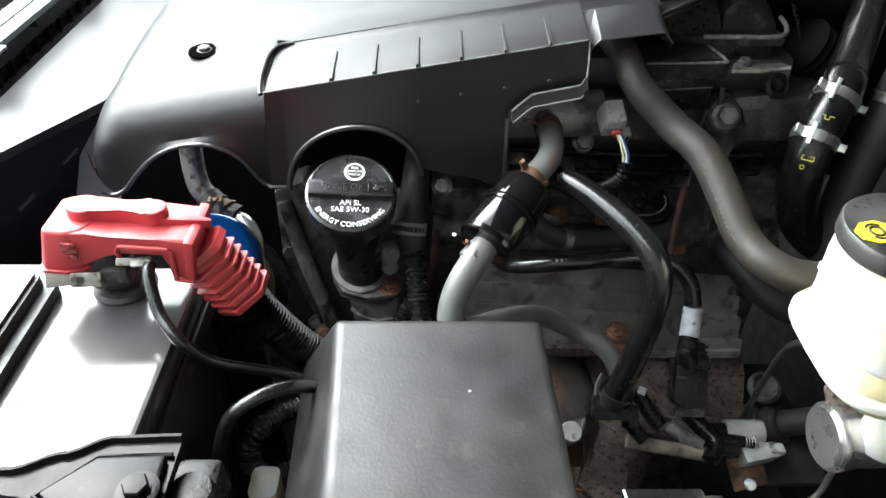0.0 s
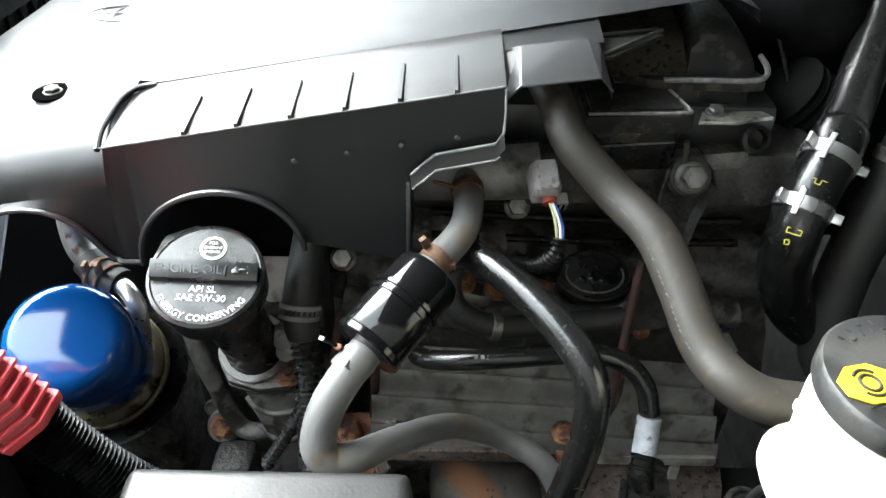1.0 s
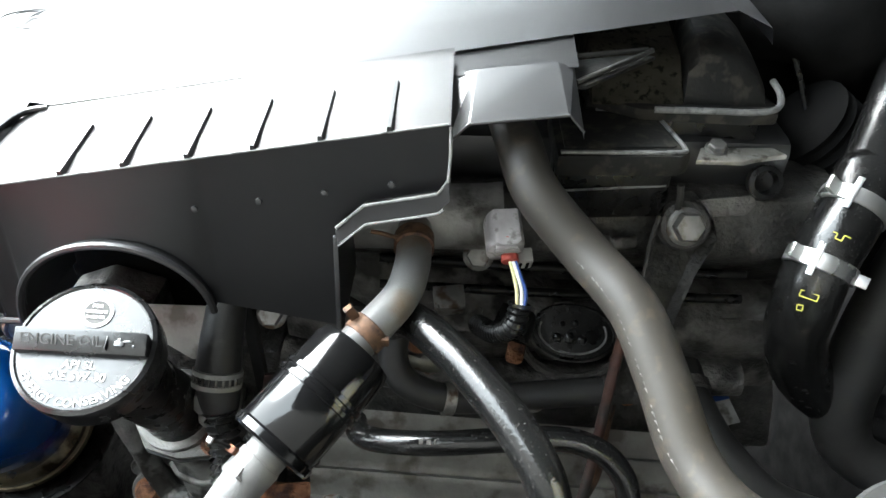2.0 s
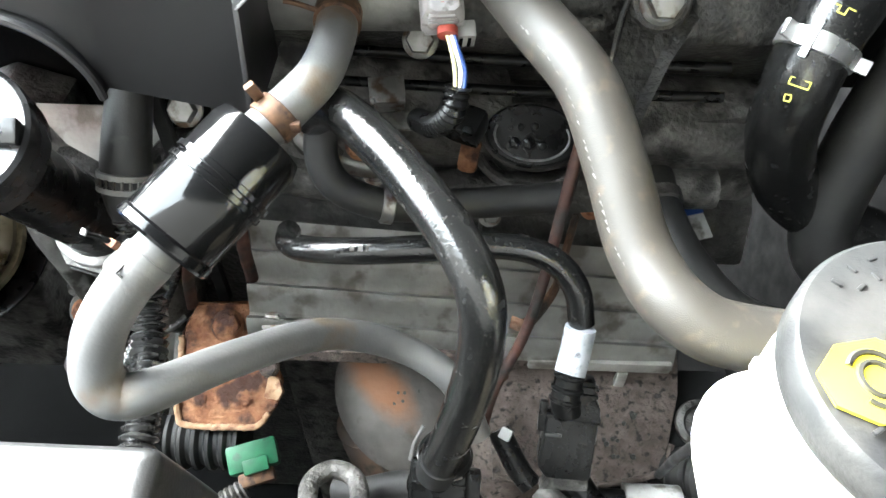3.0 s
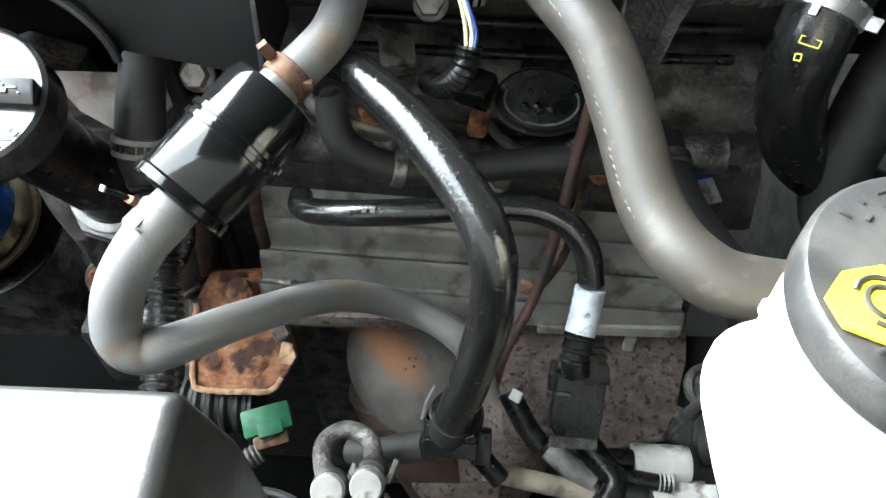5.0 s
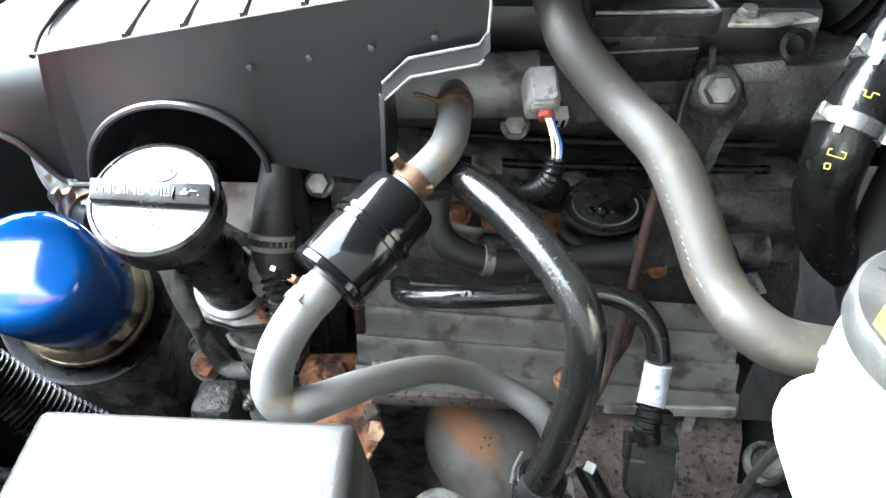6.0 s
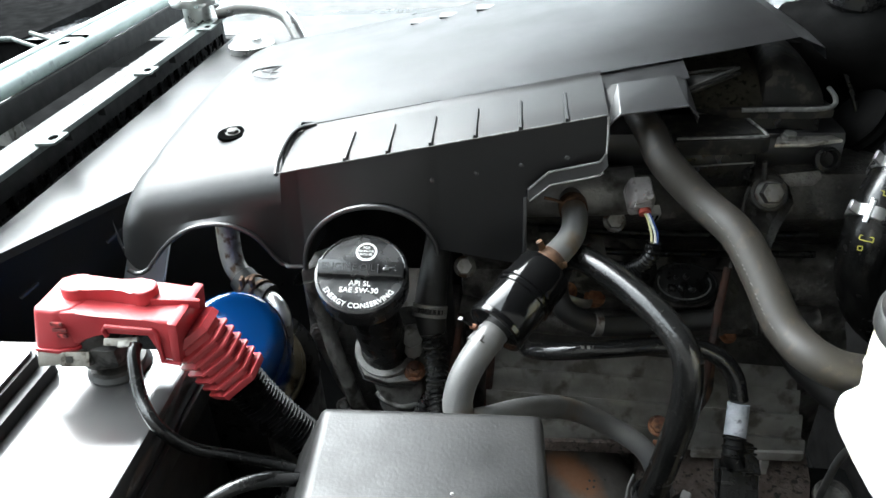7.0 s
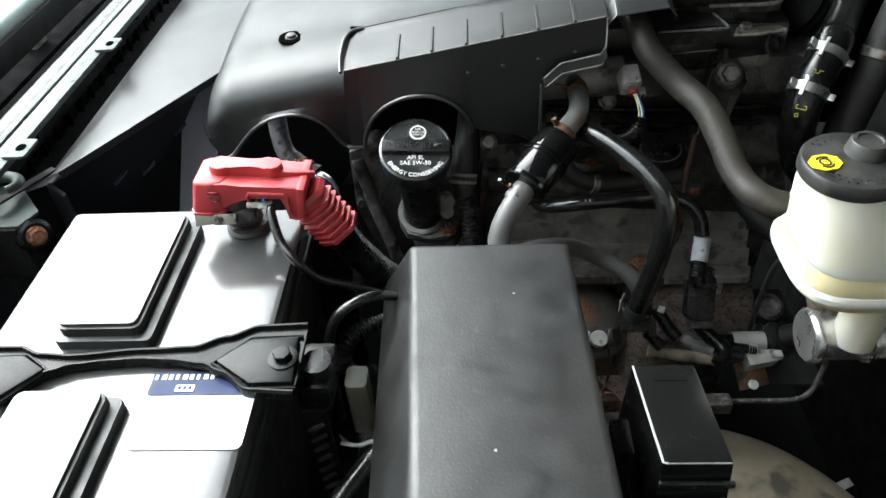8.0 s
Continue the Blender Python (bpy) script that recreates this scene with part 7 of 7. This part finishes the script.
under(ru, "rod", sweep(bmesh.new(), spline([(0.0214, 0.4241, 1.0188), (0.0240, 0.4200, 1.050), (0.0262, 0.4165, 1.080), (0.0275, 0.425, 1.115)]), 0.0036, 12, True, 0.45), M_REDROD)
single("dipstick_tube", tube([(0.1875, 0.434, 1.150), (0.1845, 0.427, 1.138), (0.182, 0.420, 1.125), (0.174, 0.396, 1.085), (0.166, 0.380, 1.060), (0.154, 0.366, 1.035), (0.150, 0.358, 1.015)], 0.0027, 12), M_REDROD, "rust-red dipstick tube behind the hoses", "tube")
single("rust_flap", slab([(0.1430, 0.3880), (0.1590, 0.3850), (0.1620, 0.3760), (0.1520, 0.3680), (0.1420, 0.3750)], 1.028, 1.0315, 0.001), M_RUST, "rusty sheet metal flap by the valve", "flap")
single("rusty_strip", sweep(bmesh.new(), spline([(0.1960, 0.4500, 1.075), (0.1920, 0.4390, 1.060), (0.1860, 0.4180, 1.055), (0.1770, 0.4020, 1.055), (0.1680, 0.3915, 1.055), (0.1610, 0.3930, 1.055)]), 0.0040, 12, True, 0.35), M_RUSTB, "flat curved strip covered in brown rust", "strip")

# wiring below the filler
el = thing("engine_loom", (-0.012, 0.38, 1.09), "glossy black corrugated engine loom with a rubber boot", "loom")
under(el, "conduit", conduit([(-0.0135, 0.4000, 1.1145), (-0.0120, 0.3945, 1.1050), (-0.0105, 0.3875, 1.0930), (-0.0095, 0.3790, 1.0810), (-0.0070, 0.3640, 1.0720), (-0.0040, 0.3480, 1.0690), (-0.0010, 0.3285, 1.0660), (-0.0007, 0.3049, 1.0580), (-0.004, 0.29, 1.04)], 0.0070, 0.0040, amount=0.22), M_DUSTCON)
under(el, "boot", sweep(bmesh.new(), spline([(-0.0105, 0.446, 1.172), (-0.0120, 0.436, 1.158), (-0.0145, 0.424, 1.142), (-0.0165, 0.4125, 1.1255)]), lambda i, n: 0.0088 + 0.0028 * i / n, 20), M_BLACK, "black rubber boot")
under(el, "lower_boot", sweep(bmesh.new(), spline([(-0.0165, 0.4125, 1.1255), (-0.0155, 0.4080, 1.1195), (-0.0142, 0.4030, 1.1140), (-0.0130, 0.3990, 1.1090)]), lambda i, n: 0.0112 - 0.0052 * (i / n) ** 2.2, 20), M_BLACK)
el_ax = Vector((0.1, 0.55, 0.85)).normalized()
for h in (-0.0032, 0.0030):
    under(el, "collar", lathe([(0.0112, -0.0016), (0.0124, -0.0012), (0.0124, 0.0012), (0.0112, 0.0016)], Vector((-0.0165, 0.4125, 1.1255)) + el_ax * h, el_ax, 26), M_ALU, "pale grey ring")
ux = el_ax.cross(Vector((1, 0, 0))).normalized()
uy = el_ax.cross(ux)
for k in range(22):
    a = 2 * math.pi * k / 22
    under(el, "collar_rib", moved(box((-0.0005, -0.0005, -0.0020), (0.0005, 0.0005, 0.0020), 0), Matrix.Translation(Vector((-0.0165, 0.4125, 1.1255)) + (ux * math.cos(a) + uy * math.sin(a)) * 0.0119) @ el_ax.to_track_quat("Z", "Y").to_matrix().to_4x4()), M_CASTL)
single("thin_loom", conduit([(-0.002, 0.424, 1.080), (-0.0109, 0.4189, 1.0647), (-0.030, 0.407, 1.030), (-0.050, 0.394, 1.00)], 0.0040, 0.0034, amount=0.22), M_CONDUIT, "thin corrugated loom crossing the timing cover", "loom")
single("strip_bracket", box((-0.0085, 0.438, 1.00), (-0.002, 0.444, 1.165), 0.001), M_BAY, "black steel strip below the engine cover", "strip")
gc = thing("green_connector", (0.022, 0.355, 0.96), "green plastic wiring plug on a dusty loom", "connector")
under(gc, "body", moved(box((-0.014, -0.008, -0.007), (0.014, 0.008, 0.007), 0.0025), pose(0.022, 0.357, 0.965, 20, 0, 20)), M_GREEN)
under(gc, "latch", moved(box((-0.006, -0.010, 0.004), (0.008, -0.002, 0.009), 0.001), pose(0.022, 0.357, 0.965, 20, 0, 20)), M_GREEN)
under(gc, "nose", moved(box((-0.010, -0.016, -0.006), (0.010, -0.008, 0.006), 0.002), pose(0.022, 0.357, 0.965, 20, 0, 20)), M_COPPER)
under(gc, "loom", conduit([(0.020, 0.340, 0.960), (0.008, 0.332, 0.958), (-0.008, 0.325, 0.950), (-0.02, 0.318, 0.94)], 0.0058, 0.003), M_CAST)
sv = thing("starter_coil", (-0.005, 0.375, 0.93), "black ribbed coil under the rusty bracket", "coil")
under(sv, "coil", sweep(bmesh.new(), [Vector((-0.030 + 0.002 * i, 0.372, 0.955)) for i in range(22)], lambda i, n: 0.016 + 0.0025 * (i % 4 < 2), 24), M_BLACK)
wp = thing("white_wire_plug", (0.0, 0.31, 0.98), "small white plug with blue and white wires", "plug")
under(wp, "plug", moved(slab([(-0.005, -0.004), (0.006, 0.0), (-0.004, 0.006)], -0.003, 0.003, 0.0008), pose(0.010, 0.3200, 0.985, 30, 0, -35)), M_WHITE)
for k, mw in enumerate((M_WIREW, M_WIREB, M_WIREW)):
    under(wp, "wire", tube([(0.012, 0.3185 - 0.0022 * k, 0.986), (0.018, 0.3165 - 0.0028 * k, 0.988), (0.024, 0.3125 - 0.0018 * k, 0.987), (0.027, 0.3090, 0.986)], 0.0011, 8), mw)
under(wp, "sleeve", tube([(0.0255, 0.3070, 0.985), (0.0280, 0.3100, 0.987), (0.0310, 0.3095, 0.986)], 0.0030, 12), M_BLACK)
under(wp, "cable", tube([(0.030, 0.3090, 0.986), (0.043, 0.3065, 0.986), (0.056, 0.301, 0.985), (0.070, 0.294, 0.982)], 0.0022, 8), M_BLACK)
for x, y, z in ((0.0770, 0.2860, 1.0500), (0.0930, 0.2887, 1.0495)):
    pl = thing("capped_plug", (x, y, z), "round white-capped service plug on a grey hose", "plug", "pair of capped plugs")
    AXP = Vector((0.06, -0.50, 0.86)).normalized()
    under(pl, "cap", lathe([(0.0068, -0.006), (0.0072, -0.004), (0.0072, 0.0006), (0.0064, 0.0020), (0, 0.0024)], (x, y, z), AXP, 26), M_WHITE)
    for k in range(4 if x > 0.08 else 2):
        under(pl, "sleeve_ring", lathe([(0.0068, -0.0022), (0.0080, -0.0014), (0.0080, 0.0010), (0.0068, 0.0018)], Vector((x, y, z)) - AXP * (0.008 + 0.0045 * k), AXP, 22), M_CAST if x > 0.08 else M_BLACK)
    under(pl, "tab", moved(box((-0.0012, -0.004, -0.0015), (0.0012, 0.007, 0.0015), 0.0005), pose(x + 0.0095 if x > 0.08 else x + 0.0075, y + 0.009, z - 0.008, 35, 0, -25)), M_CAST)
    if x < 0.08:
        under(pl, "stem", tube([(x + 0.0005, y + 0.005, z - 0.008), (0.0690, 0.3070, 1.026), (0.0675, 0.3210, 1.020), (0.0765, 0.3285, 1.018), (0.0880, 0.3240, 1.018), (0.0930, 0.3080, 1.026)], 0.0046, 14), M_CAST)
        under(pl, "tie", moved(box((-0.003, -0.006, -0.002), (0.003, 0.005, 0.002), 0.001), pose(0.0855, 0.2785, 1.040, 30, 0, 8)), M_BLACK)
    else:
        under(pl, "stem", tube([(x, y + 0.009, z - 0.016), (x + 0.001, y + 0.014, z - 0.022), (x - 0.001, y + 0.020, z - 0.026)], 0.0064, 14), M_BLACK)
        under(pl, "retaining_wire", tube([(x + 0.008, y - 0.001, z - 0.006), (0.1050, 0.2880, 1.020), (0.1050, 0.2905, 0.990), (0.1010, 0.2970, 0.950)], 0.0011, 8), M_RUSTD)

# ---- frame and lower parts ----
fr = thing("frame_rail", (0.1, 0.27, 0.9), "dirty chassis frame rail with rusty edges", "frame rail")
under(fr, "rail", box((-0.30, 0.19, 0.84), (0.185, 0.3035, 0.932), 0.009), M_CAST)
under(fr, "rust_edge", slab([(0.000, 0.3120), (0.050, 0.3150), (0.092, 0.3150), (0.126, 0.3110), (0.126, 0.3040), (0.000, 0.3040)], 0.930, 0.9445, 0.002), M_RUSTB, "rusty top edge")
under(fr, "rust_seam", sweep(bmesh.new(), spline([(0.004, 0.3125, 0.9465), (0.050, 0.3150, 0.9465), (0.092, 0.3150, 0.9465), (0.122, 0.3105, 0.9465)]), 0.0010, 8), M_RUST)
under(fr, "hanger_plate", slab([(0.106, 0.330), (0.157, 0.331), (0.156, 0.321), (0.150, 0.309), (0.153, 0.2985), (0.128, 0.3005)], 0.944, 0.950, 0.0015), M_RUSTD, "brown hanger plate")
single("rail_tube", tube([(0.145, 0.3185, 0.999), (0.175, 0.3135, 0.997), (0.203, 0.3085, 0.996)], 0.0052, 14), M_TAN, "dirty pale metal tube under the valve", "tube")
em = thing("engine_mount", (0.118, 0.30, 0.87), "dusty engine mount with a rubber block", "mount")
under(em, "rubber_block", slab(rounded(0.100, 0.272, 0.150, 0.318, 0.012), 0.85, 0.895, 0.006), M_DARKP)
under(em, "top_plate", slab([(0.104, 0.270), (0.150, 0.272), (0.156, 0.290), (0.148, 0.318), (0.112, 0.320)], 0.895, 0.900, 0.0015), M_CAST)
under(em, "mount_bolt", hexbolt((0.128, 0.292, 0.900), (0, 0, 1), 0.007, 0.007), M_RUST)
wc = thing("line_clip", (0.225, 0.31, 1.0), "white plastic line clip over a rusty bracket", "clip")
half = [(0.318 + 0.0095 * math.cos(a), 1.000 + 0.0095 * math.sin(a)) for a in [math.pi * k / 10 for k in range(11)]] + [(0.318 + 0.0068 * math.cos(a), 1.000 + 0.0068 * math.sin(a)) for a in [math.pi * (10 - k) / 10 for k in range(11)]]
under(wc, "saddle", slab(half, 0.206, 0.234, 0.0008, "x"), M_WHITE)
under(wc, "saddle_foot", box((0.207, 0.306, 0.997), (0.233, 0.310, 1.001), 0.0006), M_WHITE)
under(wc, "jaw", moved(box((-0.014, -0.006, -0.008), (0.014, 0.006, 0.008), 0.002), pose(0.228, 0.304, 0.992, 20, 0, 12)), M_WHITE)
under(wc, "tooth", box((0.236, 0.300, 0.996), (0.246, 0.308, 1.001), 0.001), M_WHITE)
under(wc, "bracket", moved(box((-0.014, -0.012, -0.0015), (0.014, 0.012, 0.0015), 0.001), pose(0.222, 0.298, 0.980, 40, 0, 15)), M_RUSTB, "rusty bracket")
under(wc, "pin", lathe([(0.0038, 0), (0.0042, 0.006), (0.003, 0.008), (0, 0.008)], (0.222, 0.292, 0.974), (0, -0.7, 0.6), 14), M_RES)
for o in wc.children:
    o.location = o.location + Vector((0.013, 0.006, 0.002))
single("brake_line", tube([(0.150, 0.262, 0.975), (0.175, 0.276, 0.975), (0.21, 0.280, 0.975), (0.26, 0.281, 0.974), (0.277, 0.283, 0.980), (0.284, 0.288, 1.00), (0.282, 0.288, 1.05)], 0.0022, 12), M_CAST, "thin dusty brake line along the frame", "brake line")
single("line_block", box((0.185, 0.272, 0.966), (0.212, 0.286, 0.980), 0.003), M_CAST, "dusty brake line junction block", "junction")
single("steering_shaft", tube([(0.245, 0.365, 0.955), (0.275, 0.345, 0.985), (0.300, 0.33, 1.01), (0.36, 0.30, 1.05)], 0.010, 16), M_BLACK, "dark steering shaft behind the clip", "shaft")
single("shaft_boot", sweep(bmesh.new(), [Vector((0.246, 0.364, 0.956)).lerp(Vector((0.276, 0.344, 0.986)), i / 16) for i in range(17)], lambda i, n: 0.012 + 0.0025 * (i % 4 < 2), 20), M_BLACK, "black ribbed boot on the steering shaft", "boot")
ia = thing("inner_arch", (0.27, 0.20, 0.80), "rounded dusty inner arch panel beside the frame rail", "arch panel")
under(ia, "panel", tube([(0.12, 0.262, 0.845), (0.19, 0.262, 0.850), (0.245, 0.248, 0.848), (0.295, 0.210, 0.835), (0.335, 0.155, 0.81), (0.36, 0.08, 0.77)], 0.066, 36, 12), M_ARCH)
under(ia, "clip", moved(box((-0.010, -0.004, -0.002), (0.010, 0.004, 0.002), 0.001), pose(0.335, 0.262, 0.868, 20, 20, 30)), M_WHITE, "white plastic clip")



# ---- brake fluid reservoir ----
rs = thing("brake_reservoir", (0.245, 0.25, 1.12), "milky brake fluid reservoir with amber fluid and black cap", "brake reservoir")


def res_ring(hx, hy, p, n=36):
    return [(math.copysign(abs(math.cos(2 * math.pi * k / n)) ** p, math.cos(2 * math.pi * k / n)) * hx, math.copysign(abs(math.sin(2 * math.pi * k / n)) ** p, math.sin(2 * math.pi * k / n)) * hy) for k in range(n)]


def loft(rows):
    bm = bmesh.new()
    rings = [[bm.verts.new((cx + x, cy + y, z)) for x, y in res_ring(hx, hy, p)] for z, hx, hy, p, cx, cy in rows]
    for a, b in zip(rings, rings[1:]):
        for k in range(len(a)):
            bm.faces.new((a[k], a[(k + 1) % len(a)], b[(k + 1) % len(a)], b[k]))
    bm.faces.new(rings[0][::-1])
    bm.faces.new(rings[-1])
    return bm


under(rs, "upper_shell", loft([(1.1835, 0.0440, 0.0402, 0.57, 0.2458, 0.252), (1.190, 0.0425, 0.039, 0.60, 0.2435, 0.252), (1.200, 0.041, 0.038, 0.65, 0.240, 0.252), (1.218, 0.035, 0.034, 0.8, 0.230, 0.252), (1.238, 0.0280, 0.0280, 1.0, 0.2195, 0.2515), (1.241, 0.0275, 0.0275, 1.0, 0.2195, 0.2515)]), M_RES)
under(rs, "fluid_band", loft([(1.170, 0.0475, 0.0435, 0.55, 0.248, 0.253), (1.174, 0.0478, 0.0438, 0.55, 0.248, 0.253), (1.1790, 0.0455, 0.0415, 0.55, 0.2470, 0.252), (1.1835, 0.0440, 0.0402, 0.57, 0.2458, 0.252)]), M_FLUID, "band tinted by amber fluid")
under(rs, "seam", loft([(1.163, 0.0490, 0.0450, 0.55, 0.248, 0.253), (1.165, 0.0505, 0.0465, 0.55, 0.248, 0.253), (1.169, 0.0505, 0.0465, 0.55, 0.248, 0.253), (1.171, 0.049, 0.045, 0.55, 0.248, 0.253)]), M_RES)
under(rs, "lower_shell", loft([(1.146, 0.034, 0.030, 0.6, 0.254, 0.253), (1.149, 0.039, 0.035, 0.55, 0.252, 0.253), (1.155, 0.0435, 0.0395, 0.55, 0.250, 0.253), (1.164, 0.047, 0.043, 0.55, 0.248, 0.253)]), M_FLUID)
under(rs, "outlet", lathe([(0.015, 0), (0.015, 0.046), (0.022, 0.060)], (0.268, 0.25, 1.088), sides=22), M_RES)
under(rs, "lip_tab", box((0.2035, 0.276, 1.199), (0.2065, 0.280, 1.204), 0.001), M_RES)
cp = under(rs, "cap", lathe([(0.0285, -0.001), (0.0294, 0.0), (0.0298, 0.001), (0.0297, 0.008), (0.0285, 0.0095), (0.0265, 0.0098), (0.0, 0.0098)], (0.2194, 0.2515, 1.2365), (-0.02, -0.02, 1), 56), M_CAPDUST, "black dusty screw cap")
below(cp, "cap_knob", lathe([(0.0125, 0.0), (0.0120, 0.001), (0.0108, 0.008), (0.0098, 0.0092), (0.0072, 0.0094), (0.0066, 0.0084), (0.0, 0.0084)], (0.2285, 0.2580, 1.2460), (-0.02, -0.02, 1), 36), M_CAPDUST)
octa = [(0.0100 * math.cos(a), 0.0080 * math.sin(a)) for a in [math.pi / 4 * k + math.pi / 8 for k in range(8)]]
octm = pose(0.2010, 0.2480, 1.2464, 1, -1, 12)
below(cp, "warning_patch", moved(slab(octa, 0, 0.0007, 0), octm), M_YEL, "yellow octagonal warning patch")
bm = bmesh.new()
sweep(bm, [Vector((0.0032 * math.cos(a), 0.0029 * math.sin(a), 0.0008)) for a in [2 * math.pi * k / 24 for k in range(25)]], 0.0006, 6, False)
for s in (0, math.pi):
    sweep(bm, [Vector((0.0052 * math.cos(a), 0.0046 * math.sin(a), 0.0008)) for a in [s - 0.9 + 1.8 * k / 10 for k in range(11)]], 0.0006, 6)
below(cp, "warning_symbol", moved(bm, octm @ pose(0, 0, 0, 0, 0, 90)), M_BLKINK)
rng = random.Random(5)
for k in range(26):
    a = radians(205 + 5.2 * k if k < 18 else 95 + 6 * (k - 18))
    r = 0.0215 + 0.0035 * (k % 2)
    below(cp, "raised_mark", moved(box((-0.0010, -0.0004, 0), (0.0010, 0.0004, 0.0007), 0.0002), pose(0.2194 + r * math.cos(a), 0.2515 + r * math.sin(a), 1.2462, 0, 0, math.degrees(a) + 90 * (k % 3 == 0))), M_CAPDUST)
rs.location = rs.location + Vector((-0.0006, 0.0012, 0.0))
mc = thing("master_cylinder", (0.28, 0.255, 1.08), "bright aluminium brake master cylinder", "master cylinder")
under(mc, "body", lathe([(0.0, 0.0), (0.0185, 0.0), (0.0200, 0.0015), (0.0200, 0.014), (0.0190, 0.016), (0.0190, 0.060), (0.022, 0.064), (0.022, 0.14)], (0.231, 0.252, 1.086), (1, 0.02, 0.0), 40), M_STEEL)
under(mc, "end_cap", lathe([(0.0205, 0.0), (0.0212, 0.001), (0.0212, 0.005), (0.0205, 0.006)], (0.2330, 0.252, 1.086), (1, 0.02, 0), 40), M_STEEL)
under(mc, "band", lathe([(0.0195, 0.0), (0.0208, 0.001), (0.0208, 0.004), (0.0195, 0.005)], (0.272, 0.252, 1.086), (1, 0.02, 0), 36), M_STEEL)
under(mc, "port", lathe([(0.010, 0), (0.010, 0.016), (0.008, 0.018)], (0.246, 0.262, 1.098), (-0.3, 0.4, 0.9), 20), M_RUSTD)
mc.location = mc.location + Vector((0.008, 0.010, -0.006))
single("sensor_lead", tube([(0.225, 0.282, 1.140), (0.222, 0.300, 1.12), (0.228, 0.318, 1.07), (0.24, 0.34, 1.0)], 0.0022, 10), M_BLACK, "thin dark lead behind the reservoir", "lead")
